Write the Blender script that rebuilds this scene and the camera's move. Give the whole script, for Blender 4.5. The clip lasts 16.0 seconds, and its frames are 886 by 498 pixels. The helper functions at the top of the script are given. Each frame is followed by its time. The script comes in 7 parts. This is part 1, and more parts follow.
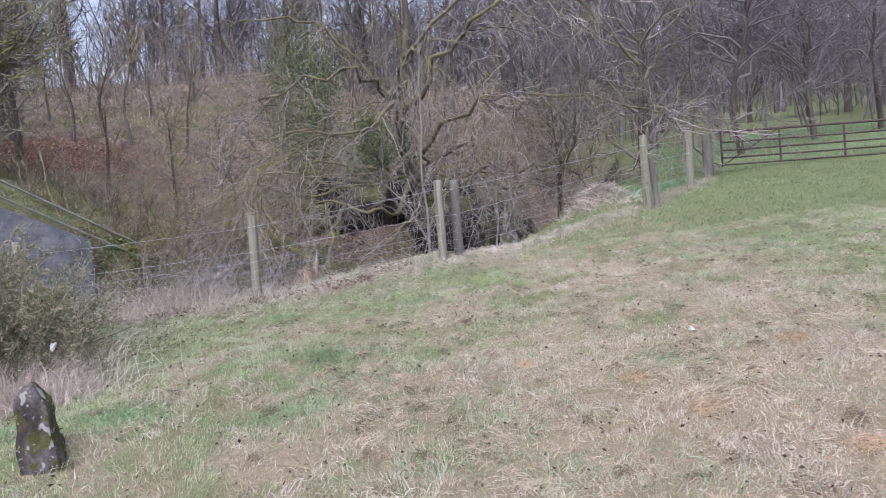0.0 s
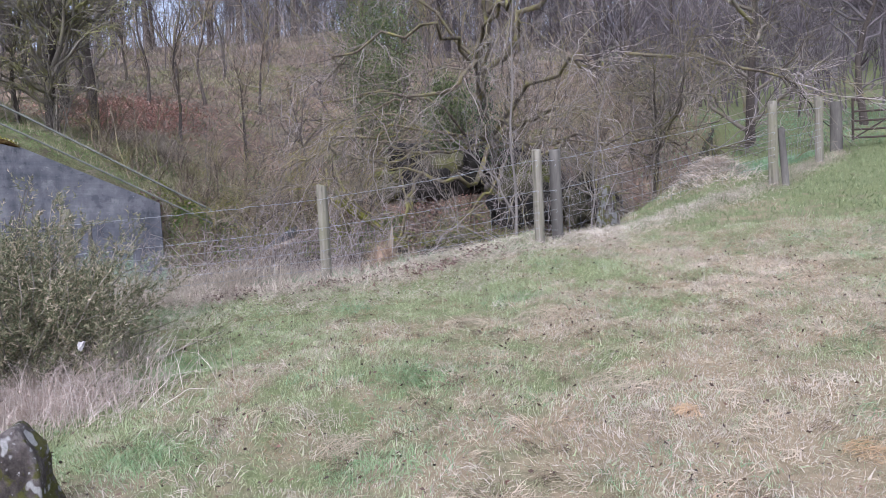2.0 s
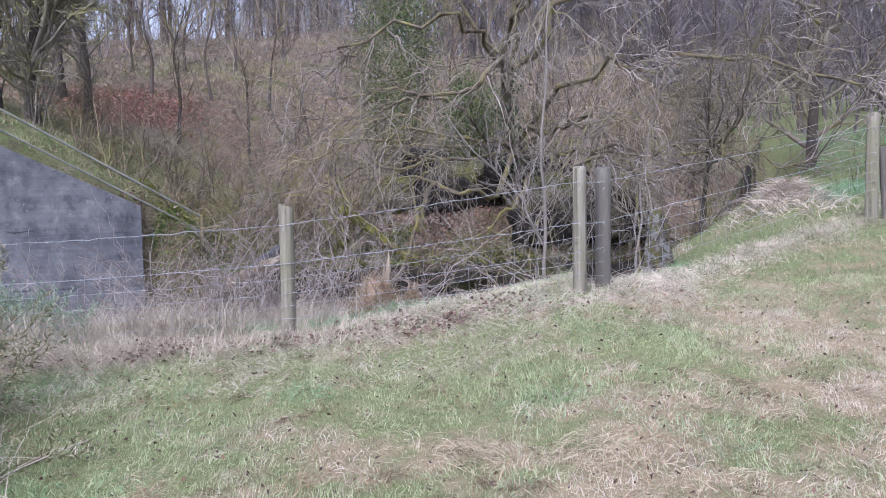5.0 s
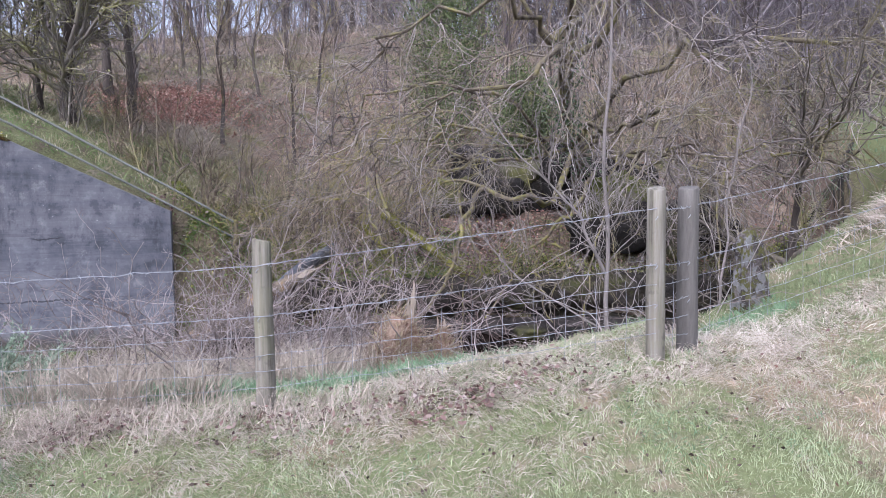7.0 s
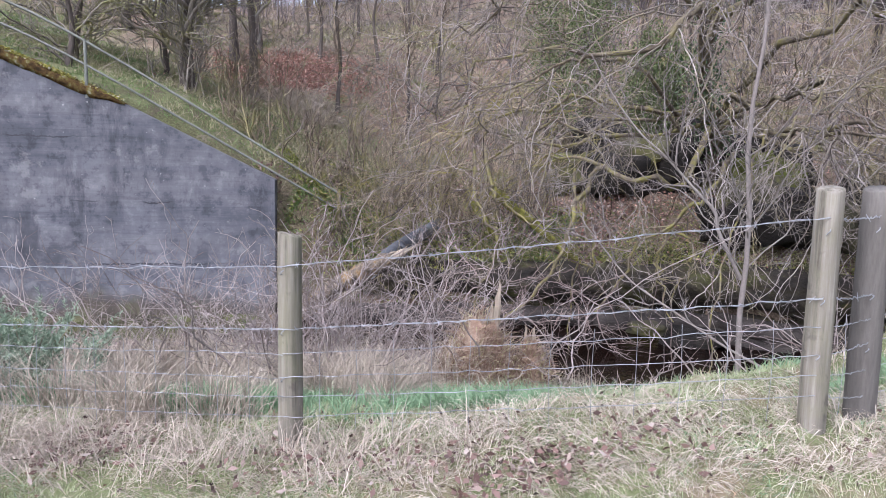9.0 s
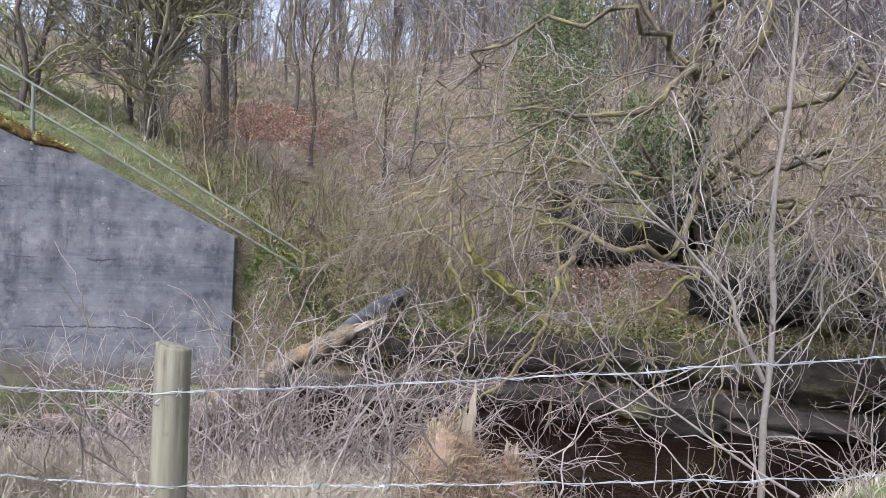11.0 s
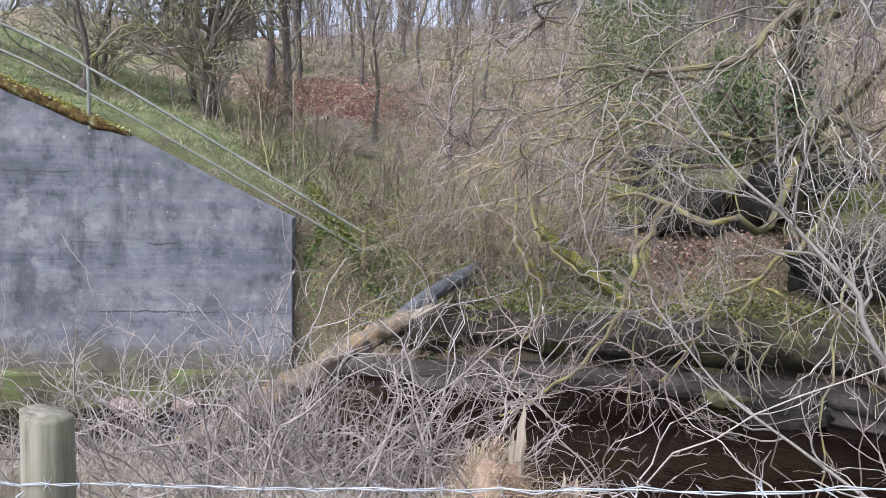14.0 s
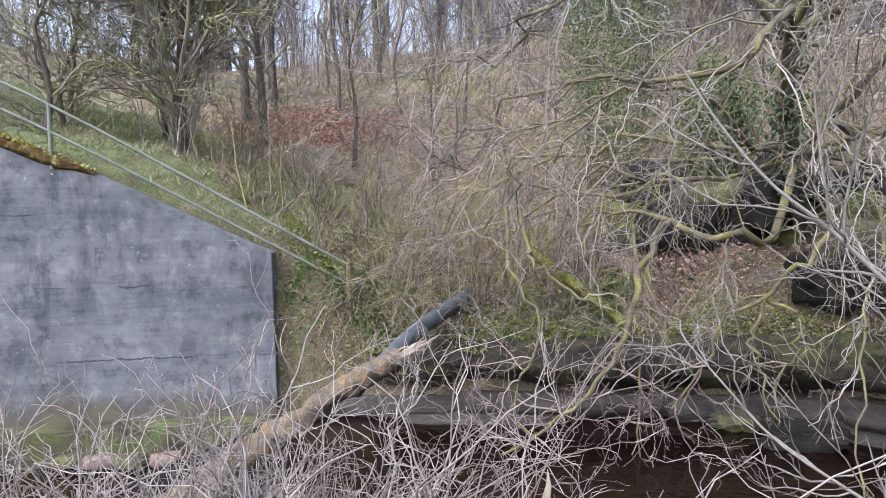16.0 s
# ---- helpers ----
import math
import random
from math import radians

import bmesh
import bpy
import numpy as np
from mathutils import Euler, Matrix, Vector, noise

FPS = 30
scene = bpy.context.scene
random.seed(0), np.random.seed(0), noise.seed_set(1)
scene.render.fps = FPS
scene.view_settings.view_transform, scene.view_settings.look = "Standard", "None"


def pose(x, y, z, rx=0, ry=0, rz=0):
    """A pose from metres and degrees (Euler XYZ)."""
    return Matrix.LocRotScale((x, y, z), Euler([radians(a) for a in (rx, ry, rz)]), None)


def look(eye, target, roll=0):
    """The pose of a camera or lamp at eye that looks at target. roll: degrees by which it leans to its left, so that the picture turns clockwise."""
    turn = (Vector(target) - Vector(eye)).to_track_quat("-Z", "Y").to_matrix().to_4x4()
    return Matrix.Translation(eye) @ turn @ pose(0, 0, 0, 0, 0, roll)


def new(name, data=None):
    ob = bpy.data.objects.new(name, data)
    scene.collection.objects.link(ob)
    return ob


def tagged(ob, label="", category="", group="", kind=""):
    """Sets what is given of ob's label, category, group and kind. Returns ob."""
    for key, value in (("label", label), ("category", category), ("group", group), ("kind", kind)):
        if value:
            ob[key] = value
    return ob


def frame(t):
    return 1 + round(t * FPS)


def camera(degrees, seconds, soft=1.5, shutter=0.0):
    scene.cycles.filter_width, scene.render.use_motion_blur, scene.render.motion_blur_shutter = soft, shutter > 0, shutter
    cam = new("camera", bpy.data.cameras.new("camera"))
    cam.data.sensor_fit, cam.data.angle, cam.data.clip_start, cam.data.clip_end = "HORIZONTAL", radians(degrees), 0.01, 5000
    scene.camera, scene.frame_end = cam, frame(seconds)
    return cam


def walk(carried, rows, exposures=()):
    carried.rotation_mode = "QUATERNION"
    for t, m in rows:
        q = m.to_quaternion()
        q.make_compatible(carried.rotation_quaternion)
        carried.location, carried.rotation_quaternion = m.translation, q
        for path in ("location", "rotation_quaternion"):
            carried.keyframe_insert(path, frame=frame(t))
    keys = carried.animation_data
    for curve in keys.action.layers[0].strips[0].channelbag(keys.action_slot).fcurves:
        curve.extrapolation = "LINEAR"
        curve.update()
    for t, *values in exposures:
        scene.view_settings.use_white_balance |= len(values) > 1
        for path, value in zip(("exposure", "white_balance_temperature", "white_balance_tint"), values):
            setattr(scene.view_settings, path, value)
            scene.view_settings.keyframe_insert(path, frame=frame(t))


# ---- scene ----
cam = camera(66.4, 16.0, soft=0.85, shutter=0.12)
PATH = [
    (0, (0.276, 0.749, 1.741), (0.209, 2.748, 1.685), -4.6),
    (0.5, (0.195, 1.046, 1.783), (-0.038, 3.032, 1.73), -3.6),
    (1, (0.08, 1.308, 1.799), (-0.162, 3.291, 1.7), -2.8),
    (1.5, (-0.044, 1.578, 1.872), (-0.295, 3.558, 1.748), -2.6),
    (2, (-0.063, 1.862, 1.863), (-0.33, 3.839, 1.723), -3.0),
    (2.5, (-0.083, 2.189, 1.926), (-0.382, 4.16, 1.762), -3.3),
    (3, (-0.165, 2.5, 1.944), (-0.388, 4.48, 1.768), -1.8),
    (3.5, (-0.189, 2.796, 1.973), (-0.366, 4.779, 1.789), -1.9),
    (4, (-0.136, 3.151, 2.032), (-0.394, 5.125, 1.84), -1.5),
    (4.5, (-0.154, 3.401, 2.05), (-0.49, 5.365, 1.883), -1.5),
    (4.7, (-0.182, 3.498, 2.052), (-0.494, 5.469, 1.923), -1.0),
    (6.8, (-0.226, 4.889, 2.273), (-0.715, 6.824, 2.135), -0.6),
    (7, (-0.217, 4.988, 2.288), (-0.711, 6.92, 2.145), -0.8),
    (7.5, (-0.184, 5.325, 2.336), (-0.843, 7.204, 2.145), -0.4),
    (8, (-0.217, 5.506, 2.334), (-1.0, 7.332, 2.105), 1.4),
    (8.2, (-0.219, 5.587, 2.34), (-1.005, 7.411, 2.106), 1.3),
    (10.3, (-0.42, 6.48, 2.429), (-1.32, 8.261, 2.288), 1.9),
    (10.5, (-0.453, 6.555, 2.44), (-1.307, 8.361, 2.348), 2.8),
    (11, (-0.576, 6.785, 2.477), (-1.35, 8.627, 2.417), 2.7),
    (11.5, (-0.575, 7.025, 2.483), (-1.375, 8.855, 2.447), 2.0),
    (12, (-0.504, 7.187, 2.524), (-1.316, 9.014, 2.481), 1.7),
    (12.5, (-0.42, 7.209, 2.536), (-1.222, 9.04, 2.487), 2.6),
    (13, (-0.397, 7.346, 2.555), (-1.282, 9.137, 2.47), 1.5),
    (13.5, (-0.52, 7.491, 2.558), (-1.511, 9.222, 2.405), 1.3),
    (14, (-0.694, 7.553, 2.559), (-1.672, 9.29, 2.403), 1.1),
    (14.5, (-0.848, 7.625, 2.586), (-1.726, 9.414, 2.423), 0.4),
    (15, (-0.913, 7.739, 2.593), (-1.793, 9.529, 2.45), -1.5),
    (15.5, (-0.969, 7.869, 2.584), (-1.834, 9.669, 2.474), -1.3),
    (16, (-0.991, 7.985, 2.589), (-1.932, 9.747, 2.503), -1.6),
]
walk(cam, [(t, look(eye, target, roll)) for t, eye, target, roll in PATH], [(0.0, 0.90, 5600, 17), (4.5, 1.07, 5490, 19), (8.0, 1.2, 5580, 21), (11.0, 1.36, 5820, 13), (16.0, 1.49, 5700, 12)])

# ---- world and light: a bright overcast day ----
world = bpy.data.worlds.new("overcast_sky")
scene.world = world
world.use_nodes = True
wn, wl = world.node_tree.nodes, world.node_tree.links
sky = wn.new("ShaderNodeTexSky")
sky.sky_type, sky.sun_disc = "NISHITA", False
sky.sun_elevation, sky.sun_rotation = radians(48), radians(200)
sky.air_density, sky.dust_density, sky.ozone_density = 1.0, 5.0, 1.5
pale = wn.new("ShaderNodeHueSaturation")
pale.inputs["Saturation"].default_value = 0.45
wl.new(sky.outputs[0], pale.inputs["Color"])
wl.new(pale.outputs[0], wn["Background"].inputs["Color"])
wn["Background"].inputs["Strength"].default_value = 0.15
sun = new("sun", bpy.data.lights.new("sun", "SUN"))
sun.data.energy, sun.data.angle, sun.data.color = 1.0, radians(40), (1.0, 0.98, 0.96)
sun.matrix_world = look((0, 0, 30), (-8, 22, 0))


# ---- materials ----
def material(name, rough=0.9, spec=0.2):
    m = bpy.data.materials.new(name)
    m.use_nodes = True
    b = m.node_tree.nodes["Principled BSDF"]
    b.inputs["Roughness"].default_value = rough
    b.inputs["Specular IOR Level"].default_value = spec
    return m, m.node_tree.nodes, m.node_tree.links, b


def noise_node(n, l, scale, detail=4, rough=0.6, stretch=(1, 1, 1)):
    tc = n.new("ShaderNodeTexCoord")
    mp = n.new("ShaderNodeMapping")
    mp.inputs["Scale"].default_value = stretch
    t = n.new("ShaderNodeTexNoise")
    t.inputs["Scale"].default_value, t.inputs["Detail"].default_value = scale, detail
    t.inputs["Roughness"].default_value = rough
    l.new(tc.outputs["Object"], mp.inputs[0])
    l.new(mp.outputs[0], t.inputs["Vector"])
    return t.outputs["Fac"]


def ramp(n, l, fac, stops):
    r = n.new("ShaderNodeValToRGB")
    e = r.color_ramp.elements
    while len(e) < len(stops):
        e.new(0.5)
    for k, (p, c) in zip(e, stops):
        k.position, k.color = p, (*c, 1)
    l.new(fac, r.inputs[0])
    return r.outputs[0]


def mix(n, l, fac, a, b, how="MIX"):
    m = n.new("ShaderNodeMix")
    m.data_type, m.blend_type = "RGBA", how
    for sock, v in ((m.inputs[0], fac), (m.inputs[6], a), (m.inputs[7], b)):
        if isinstance(v, (int, float)):
            sock.default_value = v
        elif isinstance(v, tuple):
            sock.default_value = (*v, 1)
        else:
            l.new(v, sock)
    return m.outputs[2]


def maths(n, l, op, a, b):
    m = n.new("ShaderNodeMath")
    m.operation = op
    for sock, v in zip(m.inputs, (a, b)):
        if isinstance(v, (int, float)):
            sock.default_value = v
        else:
            l.new(v, sock)
    return m.outputs[0]


def bump(n, l, bsdf, height, strength=0.5, dist=0.02):
    b = n.new("ShaderNodeBump")
    b.inputs["Strength"].default_value, b.inputs["Distance"].default_value = strength, dist
    l.new(height, b.inputs["Height"])
    l.new(b.outputs[0], bsdf.inputs["Normal"])


def island(n):
    return n.new("ShaderNodeNewGeometry").outputs["Random Per Island"]


def two_scale(name, stops, big=0.8, small=25, rough=0.9, spec=0.2, relief=0.4, dist=0.01, stretch=(1, 1, 1), grain=0.35):
    """A surface with broad patches from a colour ramp, a finer grain over it, and relief."""
    m, n, l, b = material(name, rough, spec)
    f = noise_node(n, l, big, 5, 0.6, stretch)
    g = noise_node(n, l, small, 4, 0.7, stretch)
    c = ramp(n, l, f, stops)
    c = mix(n, l, grain, c, ramp(n, l, g, [(0.3, (0.25, 0.25, 0.25)), (0.7, (1, 1, 1))]), "MULTIPLY")
    l.new(c, b.inputs["Base Color"])
    bump(n, l, b, g, relief, dist)
    return m


def twig_material(name, low, high, moss=None, amount=0.5):
    """Bark that changes from twig to twig, with lichen and moss in patches."""
    m, n, l, b = material(name, 0.85, 0.25)
    c = ramp(n, l, island(n), [(0.0, low), (0.5, tuple(0.6 * a + 0.4 * z for a, z in zip(low, high))), (1.0, high)])
    if moss:
        f = noise_node(n, l, 1.3, 4, 0.7)
        k = ramp(n, l, f, [(0.62 - 0.3 * amount, (0, 0, 0)), (0.8 - 0.3 * amount, (1, 1, 1))])
        c = mix(n, l, k, c, moss)
    g = noise_node(n, l, 40, 3, 0.7)
    c = mix(n, l, 0.4, c, ramp(n, l, g, [(0.3, (0.35, 0.35, 0.35)), (0.7, (1, 1, 1))]), "MULTIPLY")
    l.new(c, b.inputs["Base Color"])
    return m


def meadow_mask(n, l):
    """How dry the sward is: 0 green, 1 straw. Greener to the west and beyond the fence."""
    tc = n.new("ShaderNodeTexCoord")
    sx = n.new("ShaderNodeSeparateXYZ")
    l.new(tc.outputs["Object"], sx.inputs[0])
    f = maths(n, l, "MULTIPLY", noise_node(n, l, 1.0, 5, 0.65), 1.7)
    f = maths(n, l, "ADD", f, maths(n, l, "MULTIPLY", noise_node(n, l, 4.5, 3, 0.6), 1.3))
    gx = maths(n, l, "MULTIPLY", maths(n, l, "MINIMUM", maths(n, l, "MAXIMUM", sx.outputs["X"], -3.0), 2.0), 0.13)
    back = maths(n, l, "MULTIPLY", maths(n, l, "MINIMUM", maths(n, l, "MAXIMUM", maths(n, l, "SUBTRACT", sx.outputs["X"], 2.0), 0.0), 2.0), -0.17)
    gx = maths(n, l, "ADD", gx, back)
    gy = maths(n, l, "MULTIPLY", maths(n, l, "MINIMUM", maths(n, l, "MAXIMUM", sx.outputs["Y"], 3.0), 12.0), -0.072)
    return maths(n, l, "ADD", maths(n, l, "ADD", f, gx), maths(n, l, "ADD", gy, -0.51))


def ground_material():
    m, n, l, b = material("meadow_soil", 0.95, 0.1)
    mask = meadow_mask(n, l)
    c = ramp(n, l, mask, [(0.30, (0.175, 0.195, 0.095)), (0.5, (0.215, 0.195, 0.12)), (0.75, (0.285, 0.23, 0.155))])
    fine = noise_node(n, l, 30, 4, 0.75)
    c = mix(n, l, 0.55, c, ramp(n, l, fine, [(0.3, (0.3, 0.27, 0.22)), (0.68, (1, 1, 1))]), "MULTIPLY")
    # leaf litter, earth and rough grass beyond the stream
    tc = n.new("ShaderNodeTexCoord")
    sx = n.new("ShaderNodeSeparateXYZ")
    l.new(tc.outputs["Object"], sx.inputs[0])
    far = n.new("ShaderNodeMapRange")
    far.inputs[1].default_value, far.inputs[2].default_value = 13.6, 15.2
    slant = maths(n, l, "SUBTRACT", sx.outputs["Y"], maths(n, l, "MULTIPLY", maths(n, l, "MAXIMUM", sx.outputs["X"], 1.0), 1.3))
    slant = maths(n, l, "ADD", slant, 1.3)
    l.new(slant, far.inputs[0])
    litter = ramp(n, l, noise_node(n, l, 0.4, 6, 0.7), [(0.34, (0.115, 0.13, 0.05)), (0.42, (0.175, 0.16, 0.085)), (0.47, (0.245, 0.195, 0.145)), (0.54, (0.165, 0.125, 0.097)), (0.62, (0.28, 0.205, 0.155)), (0.7, (0.38, 0.32, 0.245))])
    west = n.new("ShaderNodeMapRange")
    west.inputs[1].default_value, west.inputs[2].default_value = -7.0, -10.0
    l.new(sx.outputs["X"], west.inputs[0])
    south = n.new("ShaderNodeMapRange")
    l.new(maths(n, l, "ADD", sx.outputs["Y"], maths(n, l, "MULTIPLY", noise_node(n, l, 0.7, 4, 0.6), 4.0)), south.inputs[0])
    south.inputs[1].default_value, south.inputs[2].default_value = 25.0, 21.5
    sod = ramp(n, l, noise_node(n, l, 1.6, 5, 0.7), [(0.36, (0.13, 0.11, 0.08)), (0.46, (0.15, 0.16, 0.08)), (0.56, (0.19, 0.20, 0.10)), (0.64, (0.27, 0.245, 0.18))])
    litter = mix(n, l, maths(n, l, "MULTIPLY", west.outputs[0], south.outputs[0]), litter, sod)
    litter = mix(n, l, 0.9, litter, ramp(n, l, fine, [(0.3, (0.22, 0.2, 0.19)), (0.55, (0.8, 0.78, 0.76)), (0.7, (1.3, 1.25, 1.2))]), "MULTIPLY")
    east = n.new("ShaderNodeMapRange")
    east.inputs[1].default_value, east.inputs[2].default_value = 7.5, 4.5
    l.new(sx.outputs["X"], east.inputs[0])
    c = mix(n, l, maths(n, l, "MULTIPLY", far.outputs[0], east.outputs[0]), c, litter)
    l.new(c, b.inputs["Base Color"])
    bump(n, l, b, fine, 0.7, 0.03)
    return m


def translucent(m, n, l, b, colour, share=0.15):
    """Thin leaves and blades pass some light on."""
    t = n.new("ShaderNodeBsdfTranslucent")
    l.new(colour, t.inputs["Color"])
    s = n.new("ShaderNodeMixShader")
    s.inputs[0].default_value = share
    l.new(b.outputs[0], s.inputs[1])
    l.new(t.outputs[0], s.inputs[2])
    l.new(s.outputs[0], n["Material Output"].inputs["Surface"])


def blade_material(name, wet=(0.37, 0.42, 0.235), dry=(0.485, 0.415, 0.35), offset=0.0):
    m, n, l, b = material(name, 0.7, 0.25)
    mask = maths(n, l, "ADD", meadow_mask(n, l), offset)
    r = island(n)
    mask = maths(n, l, "ADD", mask, maths(n, l, "MULTIPLY", maths(n, l, "SUBTRACT", r, 0.5), 0.7))
    mid = tuple(0.5 * a + 0.5 * z for a, z in zip(wet, dry))
    pale = tuple(min(0.7, 1.1 * v) for v in dry)
    c = ramp(n, l, mask, [(0.12, tuple(0.88 * v for v in wet)), (0.42, wet), (0.64, mid), (0.85, dry), (1.0, pale)])
    other = maths(n, l, "FRACT", maths(n, l, "MULTIPLY", r, 37.7), 0)
    c = mix(n, l, 1.0, c, ramp(n, l, other, [(0.0, (0.74, 0.74, 0.74)), (0.55, (0.94, 0.94, 0.94)), (1.0, (1.05, 1.05, 1.05))]), "MULTIPLY")
    l.new(c, b.inputs["Base Color"])
    translucent(m, n, l, b, c)
    return m


def leaf_material(name, stops, rough=0.6, spec=0.3):
    m, n, l, b = material(name, rough, spec)
    c = ramp(n, l, island(n), stops)
    l.new(c, b.inputs["Base Color"])
    translucent(m, n, l, b, c)
    return m


def concrete_material():
    m, n, l, b = material("weathered_concrete", 0.88, 0.25)
    big = noise_node(n, l, 0.8, 6, 0.65)
    c = ramp(n, l, big, [(0.3, (0.074, 0.077, 0.087)), (0.5, (0.118, 0.121, 0.133)), (0.7, (0.175, 0.176, 0.188))])
    runs = noise_node(n, l, 2.2, 8, 0.72, (1, 1, 0.22))
    where = ramp(n, l, noise_node(n, l, 0.55, 3, 0.6, (1, 1, 0.6)), [(0.46, (0, 0, 0)), (0.60, (0.85, 0.85, 0.85))])
    c = mix(n, l, where, c, ramp(n, l, runs, [(0.40, (0.42, 0.43, 0.46)), (0.54, (1, 1, 1))]), "MULTIPLY")
    bands = noise_node(n, l, 1.1, 6, 0.7, (0.12, 0.12, 2.2))
    c = mix(n, l, 0.7, c, ramp(n, l, bands, [(0.36, (0.55, 0.56, 0.60)), (0.46, (0.92, 0.92, 0.95)), (0.52, (1, 0.98, 0.98)), (0.62, (1.25, 1.2, 1.18))]), "MULTIPLY")
    seams = noise_node(n, l, 1.6, 7, 0.75, (0.25, 0.25, 5.0))
    c = mix(n, l, 0.32, c, ramp(n, l, seams, [(0.36, (0.42, 0.43, 0.46)), (0.42, (1, 1, 1)), (0.60, (1, 1, 1)), (0.66, (1.4, 1.36, 1.32))]), "MULTIPLY")
    blots = noise_node(n, l, 3.2, 9, 0.72)
    c = mix(n, l, 0.5, c, ramp(n, l, blots, [(0.40, (0.45, 0.46, 0.50)), (0.465, (1, 1, 1)), (0.55, (1, 1, 1)), (0.60, (1.3, 1.27, 1.24))]), "MULTIPLY")
    c = mix(n, l, ramp(n, l, noise_node(n, l, 2.1, 8, 0.7), [(0.58, (0, 0, 0)), (0.66, (0.35, 0.35, 0.35))]), c, (0.30, 0.29, 0.285))
    spots = noise_node(n, l, 15, 3, 0.5)
    c = mix(n, l, ramp(n, l, spots, [(0.72, (0, 0, 0)), (0.76, (0.7, 0.7, 0.7))]), c, (0.40, 0.40, 0.39))
    tc = n.new("ShaderNodeTexCoord")
    sx = n.new("ShaderNodeSeparateXYZ")
    l.new(tc.outputs["Object"], sx.inputs[0])
    low = n.new("ShaderNodeMapRange")
    low.inputs[1].default_value, low.inputs[2].default_value = 0.16, -0.22
    l.new(maths(n, l, "ADD", sx.outputs["Z"], maths(n, l, "MULTIPLY", maths(n, l, "SUBTRACT", big, 0.5), 1.2)), low.inputs[0])
    algae = ramp(n, l, noise_node(n, l, 2.5, 5, 0.7), [(0.35, (0.055, 0.045, 0.034)), (0.52, (0.088, 0.073, 0.055)), (0.62, (0.10, 0.092, 0.055)), (0.75, (0.105, 0.115, 0.05))])
    c = mix(n, l, maths(n, l, "MULTIPLY", low.outputs[0], 0.9), c, algae)
    # cracked lift joints
    wob = maths(n, l, "MULTIPLY", maths(n, l, "SUBTRACT", noise_node(n, l, 1.4, 6, 0.7), 0.5), 0.22)
    gate_ = ramp(n, l, noise_node(n, l, 0.7, 3, 0.6), [(0.50, (0, 0, 0)), (0.58, (1, 1, 1))])
    for level in (0.62, 1.72, 2.85):
        away = maths(n, l, "ABSOLUTE", maths(n, l, "ADD", maths(n, l, "SUBTRACT", sx.outputs["Z"], level), wob), 0)
        line = maths(n, l, "MULTIPLY", maths(n, l, "LESS_THAN", away, 0.011), gate_)
        c = mix(n, l, maths(n, l, "MULTIPLY", line, 0.8), c, (0.03, 0.03, 0.035))
    l.new(c, b.inputs["Base Color"])
    bump(n, l, b, noise_node(n, l, 18, 5, 0.7), 0.35, 0.02)
    return m


def post_material():
    """Sawn and peeled softwood gone grey, with dark grain, checks and green algae."""
    m, n, l, b = material("weathered_post_wood", 0.9, 0.15)
    grain = noise_node(n, l, 26, 6, 0.7, (1, 1, 0.05))
    c = ramp(n, l, grain, [(0.34, (0.08, 0.072, 0.056)), (0.46, (0.168, 0.153, 0.122)), (0.6, (0.235, 0.215, 0.178)), (0.72, (0.31, 0.29, 0.245))])
    f = noise_node(n, l, 3.0, 5, 0.7)
    c = mix(n, l, ramp(n, l, f, [(0.44, (0, 0, 0)), (0.64, (0.6, 0.6, 0.6))]), c, (0.19, 0.185, 0.115))
    c = mix(n, l, ramp(n, l, noise_node(n, l, 7.0, 4, 0.7), [(0.58, (0, 0, 0)), (0.68, (0.7, 0.7, 0.7))]), c, (0.10, 0.088, 0.075))
    l.new(c, b.inputs["Base Color"])
    bump(n, l, b, grain, 0.8, 0.006)
    return m


def stone_material(name="lichened_stone", lichen=0.58, tone=1.0):
    """Dark gritstone with white lichen plaques and moss."""
    m, n, l, b = material(name, 0.92, 0.15)
    g = noise_node(n, l, 70, 4, 0.75)
    c = ramp(n, l, noise_node(n, l, 9, 6, 0.7, (1, 1, 0.6)), [(0.34, (0.04, 0.034, 0.032)), (0.5, (0.115, 0.097, 0.09)), (0.64, (0.21, 0.185, 0.175))])
    c = mix(n, l, ramp(n, l, noise_node(n, l, 11, 5, 0.65), [(0.47, (0, 0, 0)), (0.56, (0.9, 0.9, 0.9))]), c, (0.115, 0.115, 0.03))
    c = mix(n, l, ramp(n, l, noise_node(n, l, 15, 2, 0.5, (1, 1, 0.7)), [(lichen, (0, 0, 0)), (lichen + 0.04, (0.9, 0.9, 0.9))]), c, tuple(tone * v for v in (0.47, 0.46, 0.45)))
    c = mix(n, l, ramp(n, l, noise_node(n, l, 48, 2, 0.5), [(lichen + 0.06, (0, 0, 0)), (lichen + 0.1, (0.8, 0.8, 0.8))]), c, tuple(tone * v for v in (0.42, 0.41, 0.4)))
    c = mix(n, l, 0.6, c, ramp(n, l, g, [(0.3, (0.4, 0.4, 0.4)), (0.65, (1, 1, 1))]), "MULTIPLY")
    l.new(c, b.inputs["Base Color"])
    bump(n, l, b, g, 1.0, 0.02)
    return m


def water_material():
    m, n, l, b = material("peaty_water", 0.05, 0.5)
    b.inputs["Base Color"].default_value = (0.008, 0.004, 0.003, 1)
    b.inputs["IOR"].default_value = 1.33
    bump(n, l, b, noise_node(n, l, 7.0, 3, 0.5), 0.34, 0.02)
    return m


